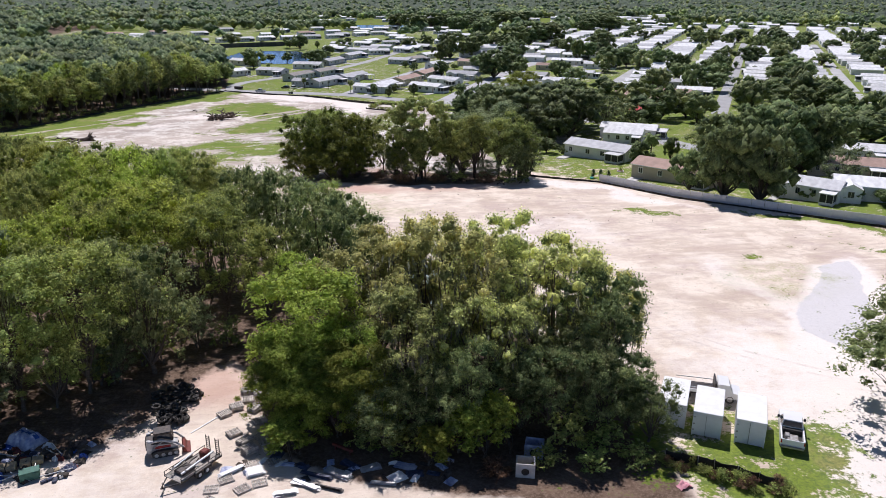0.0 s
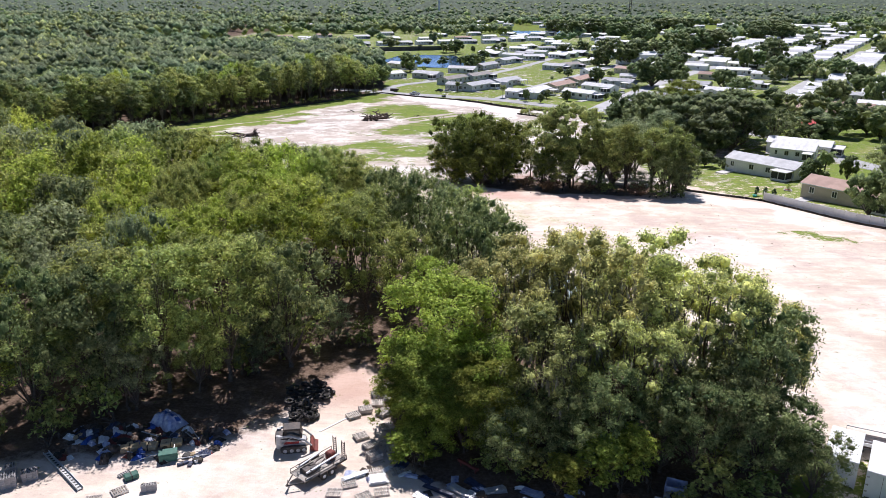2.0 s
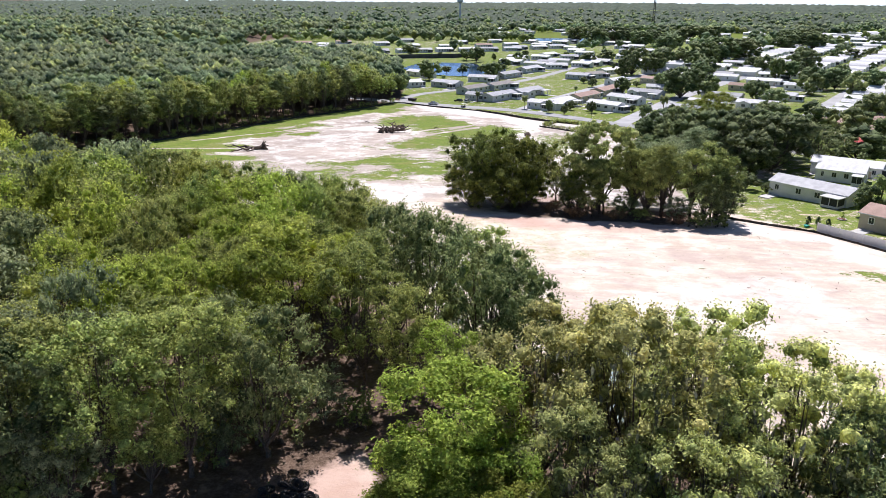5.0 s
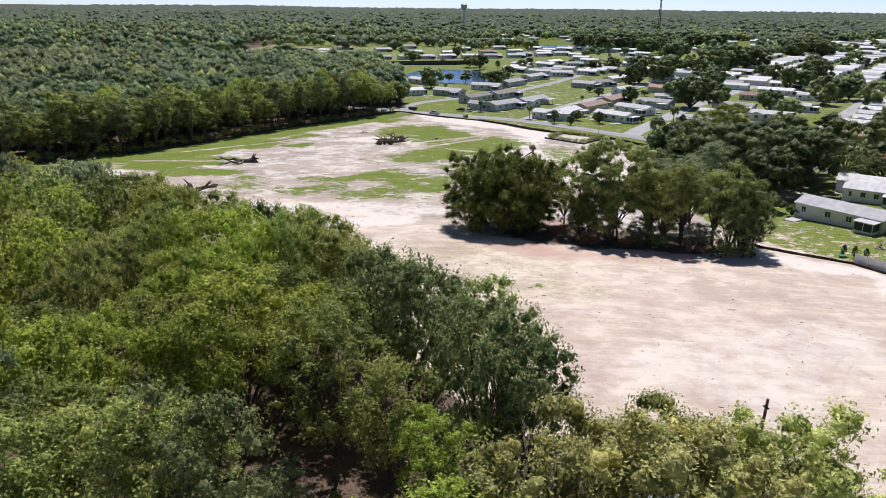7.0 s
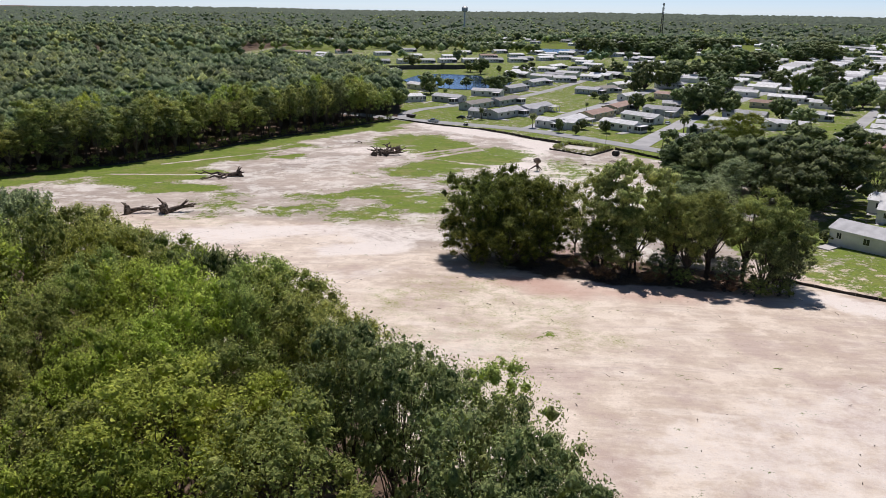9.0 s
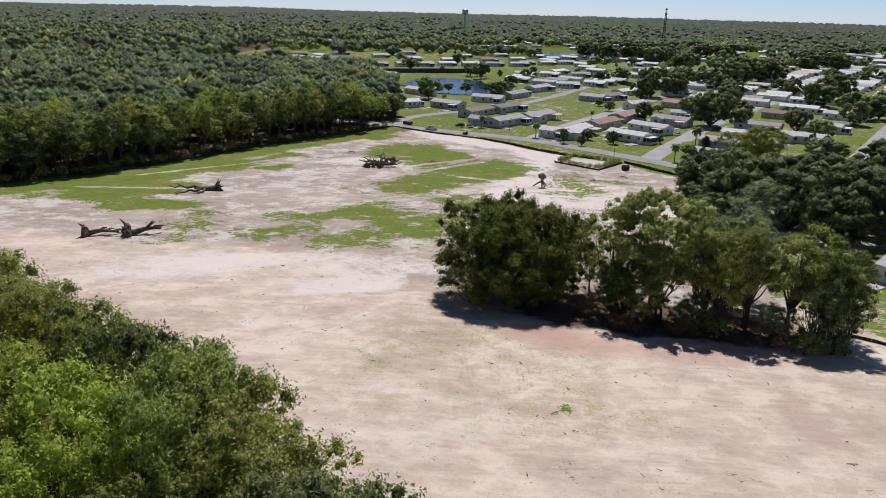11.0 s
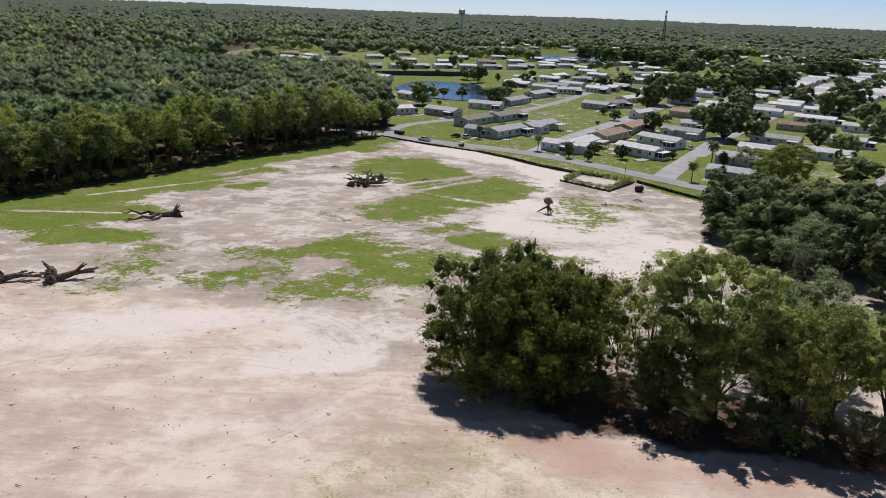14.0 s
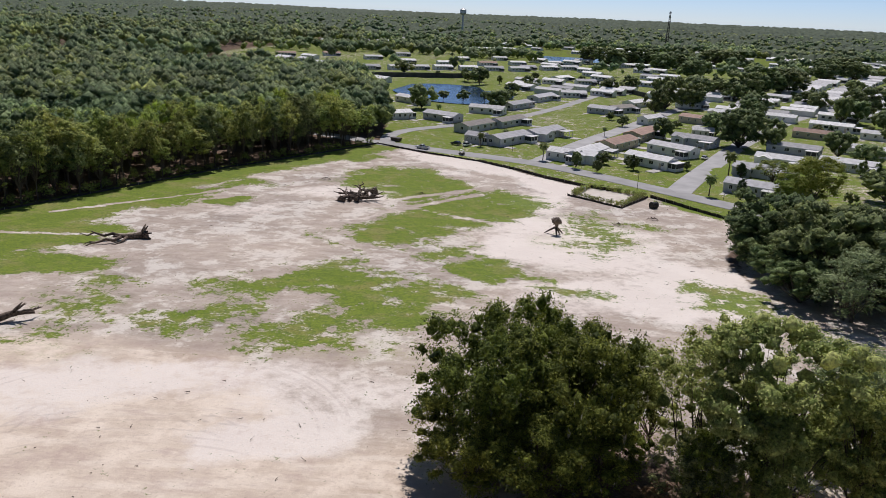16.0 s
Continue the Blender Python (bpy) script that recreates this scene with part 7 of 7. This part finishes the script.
def skid_steer(m):
    """A compact track loader, bucket along +x."""
    t = thing("track_loader", "pale grey compact track loader with raised arms", "loader", m=m)
    for s in (-1, 1):
        y0, y1 = (s * .62, s * .95) if s > 0 else (-.95, -.62)
        tr = part("track", Geo().prism([(-1.15, .15), (-.85, 0), (.75, 0), (1.05, .2), (.95, .5), (.3, .62), (-.8, .62), (-1.2, .45)], y0, y1), M["rubber"], t)
        for x in (-.8, -.25, .3, .8):
            part("track_wheel", Geo().tube([(x, y0 - .02, .26), (x, y1 + .02, .26)], .17, 12), M["machine"], tr)
        part("lift_arm", Geo().tube([(-1.35, s * .78, 1.55), (-.3, s * .8, 1.62), (.9, s * .8, 1.15), (1.45, s * .8, .55)], [.12, .1, .1, .09], 6), M["machine"], t)
        part("ram", Geo().tube([(-1.0, s * .7, .9), (-.2, s * .72, 1.4)], .05, 6), M["steel"], t)
        part("rear_tower", Geo().prism([(-1.55, .55), (-1.1, .55), (-1.15, 1.65), (-1.5, 1.65)], s * .6 - .1, s * .6 + .1), M["machine"], t)
    part("hull", Geo().prism([(-1.5, .35), (.95, .35), (1.0, .75), (.55, .95), (-1.5, 1.25)], -.6, .6), M["machine"], t)
    part("engine_cover", Geo().box(-1.62, -.85, -.58, .58, .6, 1.5, .08), M["blacksteel"], t)
    part("stripe", Geo().box(-.85, .4, -.612, -.604, .72, .95), M["red"], t)
    cab = part("cab", Geo().prism([(-.85, .95), (.6, .95), (.72, 1.5), (.5, 2.05), (-.8, 2.1)], -.52, .52), M["blacksteel"], t)
    part("cab_roof", Geo().box(-.9, .58, -.58, .58, 2.06, 2.16, .04), M["blacksteel"], cab)
    for s in (-1, 1):
        part("side_glass", Geo().add([(-.6, s * .53, 1.25), (.5, s * .53, 1.25), (.42, s * .53, 1.95), (-.6, s * .53, 1.98)], [(0, 1, 2, 3)]), M["glass"], cab)
    part("bucket", Geo().prism([(1.35, .1), (2.0, .02), (1.7, .12), (1.55, .5), (1.4, .6), (1.3, .4)], -.9, .9), M["redbrown"], t)
    return t


skid_steer(at(-13.6, 62.6, 12))

tr = thing("utility_trailer", "black twin-axle utility trailer loaded with gear", "trailer", m=at(-10.7, 59.2, 52))
part("deck", Geo().box(-2.2, 2.2, -.95, .95, .55, .63, .01), M["pallet"], tr)
for s in (-1, 1):
    part("side_rail", Geo().box(-2.2, 2.2, s * .97 - .03, s * .97 + .03, .5, .66, .01).box(-2.2, 2.2, s * .97 - .025, s * .97 + .025, .95, 1.0, .01), M["blacksteel"], tr)
    for x in (-2.15, -.7, .75, 2.15):
        part("stanchion", Geo().box(x - .025, x + .025, s * .97 - .025, s * .97 + .025, .6, 1.0), M["blacksteel"], tr)
    part("mudguard", Geo().prism([(-.95, .5), (-.85, .78), (.75, .78), (.85, .5), (.7, .5), (.65, .7), (-.75, .7), (-.8, .5)], s * 1.13 - .12, s * 1.13 + .12), M["blacksteel"], tr)
    for x in (-.42, .38):
        wheel(tr, x, s * 1.12, .34, .2, "white")
    rp = part("ramp", Geo().box(2.16, 2.22, s * .55 - .22, s * .55 - .17, .6, 2.1).box(2.16, 2.22, s * .55 + .17, s * .55 + .22, .6, 2.1), M["blacksteel"], tr)
    for k in range(7):
        part("rung", Geo().box(2.165, 2.215, s * .55 - .17, s * .55 + .17, .7 + k * .2, .75 + k * .2), M["blacksteel"], rp)
part("drawbar", Geo().tube([(-2.1, .8, .5), (-3.4, 0, .48)], .06, 6).tube([(-2.1, -.8, .5), (-3.4, 0, .48)], .06, 6), M["blacksteel"], tr)
part("jack", Geo().tube([(-3.2, 0, .05), (-3.2, 0, .95)], .04, 6), M["steel"], tr)
r = random.Random(8)
load = thing("machine_load", "dark machine parts and a red engine on a trailer", "machinery", m=at(-10.7, 59.2, 52, .64))
part("engine", Geo().box(.9, 1.6, -.35, .35, 0, .75, .1), M["redbrown"], load)
part("blade_deck", Geo().box(-1.6, -.2, -.6, .6, .05, .3, .1), M["blacksteel"], load)
for k in range(9):
    x, y = r.uniform(-1.9, 1.4), r.uniform(-.7, .7)
    part("frame_tube", Geo().tube([(x, y, .3), (x + r.uniform(-.8, .8), y + r.uniform(-.4, .4), r.uniform(.3, .7))], .05, 6), M["blacksteel"], load)
part("roller", Geo().tube([(-1.8, -.62, .45), (1.6, -.66, .62)], .09, 8).tube([(-1.8, .5, .5), (.6, .55, .7)], .07, 8), M["galv"], load)

# heap under a tarpaulin: a draped, creased sheet over a load
g = Geo()
n, m2 = 22, 16
for a in range(n):
    for b in range(m2):
        u, v = a / (n - 1) * 2 - 1, b / (m2 - 1) * 2 - 1
        h = 1.75 * max(0, 1 - abs(u) ** 5) * max(0, 1 - abs(v) ** 4) * (.82 + .3 * float(fnoise(u * 3, v * 3, 1, 17)))
        h += .10 * math.sin(u * 13 + 3 * v) * max(0, 1 - abs(u) ** 6)
        g.v.append((u * 2.1, v * 1.45, max(.02, h)))
g.f = [(a * m2 + b, (a + 1) * m2 + b, (a + 1) * m2 + b + 1, a * m2 + b + 1) for a in range(n - 1) for b in range(m2 - 1)]
tarp = thing("tarpaulin_heap", "creased silver-white tarpaulin draped over a heap", "tarpaulin", m=at(-26.2, 65.6, -32, 0, (.74, .74, .6)))
part("sheet", g, M["tarp"], tarp, smooth=True)
g = Geo()
for a in range(10):
    for b in range(4):
        u, v = -.7 + a * .17, -.3 + b * .14 + a * .035
        h = 1.75 * max(0, 1 - abs(u) ** 5) * max(0, 1 - abs(v) ** 4) * (.82 + .3 * float(fnoise(u * 3, v * 3, 1, 17))) + .10 * math.sin(u * 13 + 3 * v) * max(0, 1 - abs(u) ** 6)
        g.v.append((u * 2.1, v * 1.45, h + .03))
g.f = [(a * 4 + b, (a + 1) * 4 + b, (a + 1) * 4 + b + 1, a * 4 + b + 1) for a in range(9) for b in range(3)]
part("blue_patch", g, M["bluetarp"], tarp, "blue patch of tarpaulin", smooth=True)


def crate(name, label, category, x, y, z, L, W, H, turn, material, lid=None):
    """A wrapped bundle or bin: rounded block with a lid or strap."""
    t = thing(name, label, category, "clutter in the yard", m=at(x, y, turn, z))
    part("body", Geo().box(-L / 2, L / 2, -W / 2, W / 2, 0, H, min(.08, H * .2)), M[material], t)
    if lid:
        part("lid", Geo().box(-L / 2 - .02, L / 2 + .02, -W / 2 - .02, W / 2 + .02, H - .03, H + .05, .02), M[lid], t)
    else:
        part("strap", Geo().box(-.04, .04, -W / 2 - .01, W / 2 + .01, -.0, H + .012), M["black"], t)


rng = np.random.RandomState(9)
kinds = [("bundle", "dark blue wrapped bundle on the ground", "bundle", "navy", None), ("plastic_bin", "black plastic bin in yard clutter", "bin", "black", "black"), ("timber_stack", "short stack of yellow lumber", "lumber", "lumber", None),
         ("bundle", "black wrapped bundle under the trees", "bundle", "silt", None), ("metal_box", "dull galvanised metal box", "box", "galv", None), ("bundle", "dark blue wrapped bundle on the ground", "bundle", "navy", None)]
for k in range(34):
    f = rng.rand()
    x, y = -33.5 + f * 13.0 + rng.uniform(-.8, .8), 59.6 + 4.2 * rng.rand() + 1.0 * math.sin(f * 5) + f * 0.8
    name, label, cat, ma, lid = kinds[rng.randint(6)]
    crate(name, label, cat, x, y, 0, rng.uniform(.4, 1.0), rng.uniform(.3, .6), rng.uniform(.10, .34), rng.uniform(0, 180), ma, lid)
for x, y, z, a, L in ((-27.8, 61.2, .0, 20, 1.5), (-26.3, 61.6, 0, 10, 1.5), (-24.5, 62.2, .0, 15, 1.8)):
    crate("timber_stack", "short stack of yellow lumber", "lumber", x, y, z, L, .9, .45, a, "lumber")
crate("green_box", "green plastic tank box at the yard's edge", "tank", -23.9, 60.1, 0, 1.5, .9, .75, 20, "green", "green")
crate("green_box", "green hose reel box on sand", "box", -25.9, 57.4, 0, 1.1, .8, .4, 40, "green")
for k in range(9):
    x, y, a = -24.5 + rng.uniform(-2.5, 2.5), 61.5 + rng.uniform(-1.5, 2.5), rng.uniform(0, 180)
    L = rng.uniform(1.5, 3.2)
    tagged(part("metal_pipe", Geo().tube([(-L / 2, 0, .12), (L / 2, 0, .2 + .3 * rng.rand())], .05, 7), M["galv"], m=at(x, y, a)), "loose galvanised pipe in yard clutter", "pipe")


def crumpled(x, y, L, W, H, turn, material, label, seed):
    """A limp, folded sheet or bag with a lumpy back."""
    g, n, m2 = Geo(), 11, 9
    for a in range(n):
        for b in range(m2):
            u, v = a / (n - 1) * 2 - 1, b / (m2 - 1) * 2 - 1
            rim = max(0, 1 - u * u) * max(0, 1 - v * v)
            wob = float(fnoise(u * 3 + seed, v * 3, 1.1, 23)) - .5
            g.v.append((u * L / 2 + .16 * L * (float(fnoise(v * 2, seed * 3.1, 1, 29)) - .5), v * W / 2 + .2 * W * wob, .015 + H * rim ** .6 * (.65 + 1.1 * abs(wob) * 2)))
    g.f = [(a * m2 + b, (a + 1) * m2 + b, (a + 1) * m2 + b + 1, a * m2 + b + 1) for a in range(n - 1) for b in range(m2 - 1)]
    tagged(part("crumpled_sheet", g, M[material], m=at(x, y, turn)), label, "sheeting", "crumpled sheets in the yard")


LIMP = [("navy", "crumpled dark blue plastic sheet in clutter"), ("silt", "crumpled black fabric in yard clutter"), ("tarp", "crumpled silver sheet in yard clutter"), ("white", "crumpled white sheet in yard clutter"),
        ("redbrown", "rusty red scrap in yard clutter"), ("deadwood", "heap of broken brown wood scraps"), ("bluetarp", "crumpled blue sheet in yard clutter"), ("silt", "crumpled black fabric in yard clutter")]
for k in range(80):
    f = rng.rand()
    ma, label = LIMP[rng.randint(8)]
    crumpled(-34 + f * 13.5 + rng.uniform(-.8, .8), 59.4 + 5.2 * rng.rand() + f, rng.uniform(.5, 1.8), rng.uniform(.4, 1.1), rng.uniform(.12, .5), rng.uniform(0, 360), ma, label, k)
for k in range(30):
    ma, label = LIMP[(3, 2, 5, 0, 2, 1)[k % 6]]
    x = -8.5 + 21 * rng.rand()
    crumpled(x, 55.0 + 3.4 * rng.rand() + (1.6 if x < 4 else 0), rng.uniform(.5, 1.5), rng.uniform(.3, .9), rng.uniform(.08, .3), rng.uniform(0, 360), ma, label, 70 + k)
# block stacks on pallets
blk = Geo().box(-.195, .195, -.095, .095, 0, .19, .008).mesh("block", M["brick"])
# thin black plates on top imitate the dark insides of the hollow cells
hole_plate = Geo().box(-.15, -.03, -.06, .06, .186, .192).box(.03, .15, -.06, .06, .186, .192).mesh("cell", M["black"])
for x, y, a, nx2, ny2, nz in ((-35.2, 56.0, 30, 3, 5, 5), (-34.0, 57.0, 30, 3, 4, 4), (-36.0, 57.6, 30, 2, 4, 4), (-23.6, 56.1, 20, 3, 2, 3), (-26.7, 57.9, 55, 2, 2, 1)):
    t = thing("block_stack", "square stack of grey hollow concrete blocks", "block stack", "block stacks", m=at(x, y, a))
    for i in range(nx2):
        for j in range(ny2):
            for k in range(nz):
                o = part("block", blk, M["brick"], t, m=Matrix.Translation(((i - nx2 / 2) * .4, (j - ny2 / 2) * .2, k * .195)))
                if k == nz - 1:
                    part("cell", hole_plate, M["black"], o)
beam = thing("gutter_beam", "long perforated galvanised beam lying on sand", "beam", m=at(-32.0, 57.9, -40))
part("web", Geo().box(-3.6, 3.6, -.22, .22, .05, .12, .01), M["galv"], beam)
for s in (-1, 1):
    part("flange", Geo().box(-3.6, 3.6, s * .22 - .02, s * .22 + .02, .03, .28, .005), M["galv"], beam)
# black plates on the solid web imitate the darkness of its perforations
for k in range(16):
    part("slot", Geo().box(-3.3 + k * .43, -3.1 + k * .43, -.1, .1, .118, .124), M["black"], beam)
board = thing("white_board", "narrow white board lying across the sand", "board", m=at(-10.9, 66.4, 50))
part("plank", Geo().box(-1.7, 1.7, -.07, .07, .01, .06, .01), M["white"], board)
# sheet metal and rails at the foot of the grove
for k, (x, y, a, L, W, ma) in enumerate(((-5.7, 58.4, 20, 1.6, 1.3, "white"), (-4.0, 60.5, 70, 1.2, 1.0, "navy"), (-1.4, 56.0, -30, 2.8, .5, "galv"), (-0.6, 57.2, -28, 3.0, .45, "navy"), (1.2, 57.2, -35, 2.6, .9, "galv"), (2.2, 58.3, -40, 1.8, .7, "navy"),
                                         (3.9, 57.6, 15, 1.8, .8, "galv"), (6.0, 56.0, 30, 1.5, 1.2, "white"), (6.8, 57.4, -20, 1.9, .8, "tarp"), (10.3, 54.9, 40, 1.0, .8, "tarp"), (-7.6, 58.7, 35, 2.4, .6, "white"), (-3.0, 55.2, 10, 2.0, .6, "galv"), (4.8, 55.4, -15, 2.2, .35, "galv"), (0.4, 55.4, -25, 2.6, .3, "blacksteel"))):
    t = thing("sheet_stack", "loose stack of pale sheet metal and boards", "sheet stack", "sheet stacks by the grove", m=at(x, y, a))
    for j in range(4):
        part("sheet", Geo().box(-L / 2 + .05 * j, L / 2 - .07 * j, -W / 2, W / 2 - .05 * j, .03 + j * .07, .075 + j * .07, .01), M[ma], t, m=Matrix.Rotation(radians(rng.uniform(-9, 9)), 4, 'Z'))
red = thing("log_splitter", "rusty red steel frame leaning under leaves", "machine frame", m=at(1.6, 60.3, -40))
part("beam", Geo().box(-1.1, 1.1, -.12, .12, .35, .6, .03), M["redbrown"], red)
part("stand", Geo().tube([(-.8, 0, 0), (-.8, 0, .4)], .06, 6).tube([(.8, 0, 0), (.8, 0, .4)], .06, 6), M["redbrown"], red)


def vault(x, y, turn, label, ma):
    """An open precast box with a black disc for the dark of a round mouth in one wall."""
    t = thing("precast_box", label, "precast box", m=at(x, y, turn))
    for x0, x1, y0, y1 in ((-.8, .8, -.65, -.53), (-.8, .8, .53, .65), (-.8, -.68, -.53, .53), (.68, .8, -.53, .53)):
        part("wall", Geo().box(x0, x1, y0, y1, 0, 1.3, .02), M[ma], t)
    part("base", Geo().box(-.68, .68, -.53, .53, 0, .12), M[ma], t)
    part("pipe_mouth", Geo().ring(.38, .06, 20, 6, Matrix.Translation((0, -.66, .6)) @ Matrix.Rotation(radians(90), 4, 'X')), M[ma], t)
    # the mouth's dark inside is a black disc set on the solid wall
    part("opening", Geo().tube([(0, -.664, .6), (0, -.62, .6)], .36, 20), M["black"], t)


vault(18.0, 57.7, -20, "pale blue-grey precast box with a round mouth", "tarp")
vault(16.6, 55.2, -15, "weathered concrete precast box in the grass", "concrete")
cloth = Geo()
for a in range(10):
    for b in range(8):
        cloth.v.append((a * .13 - .6 + .2 * float(fnoise(a, b, 1.5, 21)), b * .1 - .4 + .3 * float(fnoise(b, a, 1.7, 22)), .05 + .55 * float(fnoise(a * .9, b * .9, 1.3, 19)) * math.sin(math.pi * a / 9)))
cloth.f = [(a * 8 + b, a * 8 + 8 + b, a * 8 + 9 + b, a * 8 + b + 1) for a in range(9) for b in range(7)]
tagged(part("cloth", cloth, M["pink"], m=at(28.9, 51.6, 20), smooth=True), "crumpled faded pink cloth among weeds", "cloth")
# weeds along the fabric strip and round the boxes
rng = np.random.RandomState(12)
for k in range(26):
    f = rng.rand()
    plant("shrub" if k % 3 else "brush", 28 + 9 * f + rng.uniform(-.6, .6), 55.2 - 5 * f + rng.uniform(-1.5, .4), rng.uniform(.5, 1.1), rng.uniform(.4, .9))
for x, y in ((63.0, 174.2), (64.6, 173.2), (66, 172)):
    plant("conifer", x, y, 2.2, .5)
tub = thing("garden_tub", "turquoise plastic tub on a lawn", "tub", m=at(62.3, 173.0))
part("bowl", Geo().tube([(0, 0, 0), (0, 0, .4)], [.35, .5], 14), M["teal"], tub)
part("rim", Geo().ring(.5, .04, 16, 6, Matrix.Translation((0, 0, .4))), M["teal"], tub)
ringp = thing("tree_ring", "white stone ring with dark mulch on a lawn", "tree ring", m=at(72.7, 181.4))
part("mulch", Geo().tube([(0, 0, -.1), (0, 0, .09)], .75, 16), M["redbrown"], ringp)
for k in range(14):
    part("stone", Geo().box(-.16, .16, -.09, .09, 0, .16, .03), M["white"], ringp, m=Matrix.Rotation(k * math.pi / 7, 4, 'Z') @ Matrix.Translation((0, .85, 0)))
plant("shrub", 72.7, 181.4, 1.6, .5)

# ---- pond embankment and distant landmarks ----
def retaining_wall(pts, h, label):
    g = Geo()
    line = along(pts, 6)
    for k, (x, y) in enumerate(line):
        x0, y0 = line[max(k - 1, 0)]
        x1, y1 = line[min(k + 1, len(line) - 1)]
        d = Vector((x1 - x0, y1 - y0)).normalized()
        for dn, z in ((-.4, -2), (-.25, h), (.35, h), (.4, -2)):
            g.v.append((x - d.y * dn, y + d.x * dn, ground_z(x, y) + z))
    g.f = [(k * 4 + a, k * 4 + a + 1, k * 4 + a + 5, k * 4 + a + 4) for k in range(len(line) - 1) for a in range(3)]
    tagged(part("retaining_wall", g, M["wall"]), label, "wall", kind="structure")


retaining_wall([(-160, 700), (-127, 706), (-95, 722), (-66, 736), (-52, 738), (-44, 745), (-40, 762)], 3.6, "dark grey retaining wall above the pond")
retaining_wall([(64, 752), (72, 720), (82, 684), (90, 660)], 3.0, "dark grey retaining wall behind homes")


def lattice_tower(x, y, h):
    t = thing("radio_tower", "tall grey lattice radio mast far off", "radio mast", m=at(x, y))
    w0, w1 = 5.0, 1.6
    for sx in (-1, 1):
        for sy in (-1, 1):
            part("leg", Geo().tube([(sx * w0 / 2, sy * w0 / 2, -3), (sx * w1 / 2, sy * w1 / 2, h)], .35, 5), M["blacksteel"], t)
    for k in range(12):
        z0, z1 = h * k / 12, h * (k + 1) / 12
        a, b = w0 + (w1 - w0) * k / 12, w0 + (w1 - w0) * (k + 1) / 12
        for s in (-1, 1):
            part("brace", Geo().tube([(-a / 2, s * a / 2, z0), (b / 2, s * b / 2, z1)], .2, 4).tube([(s * a / 2, -a / 2, z0), (s * b / 2, b / 2, z1)], .2, 4), M["blacksteel"], t)
    for z in (h - 4, h - 12, h - 20):
        part("antenna", Geo().box(-2.2, 2.2, -.4, .4, z, z + 2.2, .1), M["galv"], t)


lattice_tower(-4.2 + .1915 * 1500, 119.8 + 1500, 66)
wt = thing("water_tower", "pale distant water tower above the forest", "water tower", m=at(-4.2 - .0674 * 1600, 119.8 + 1600))
part("stem", Geo().tube([(0, 0, -3), (0, 0, 44)], [2.2, 1.8], 10), M["galv"], wt)
part("tank", Geo().tube([(0, 0, 42), (0, 0, 45), (0, 0, 52), (0, 0, 55)], [2.5, 6.5, 6.5, 2.0], 14), M["galv"], wt)
settle()
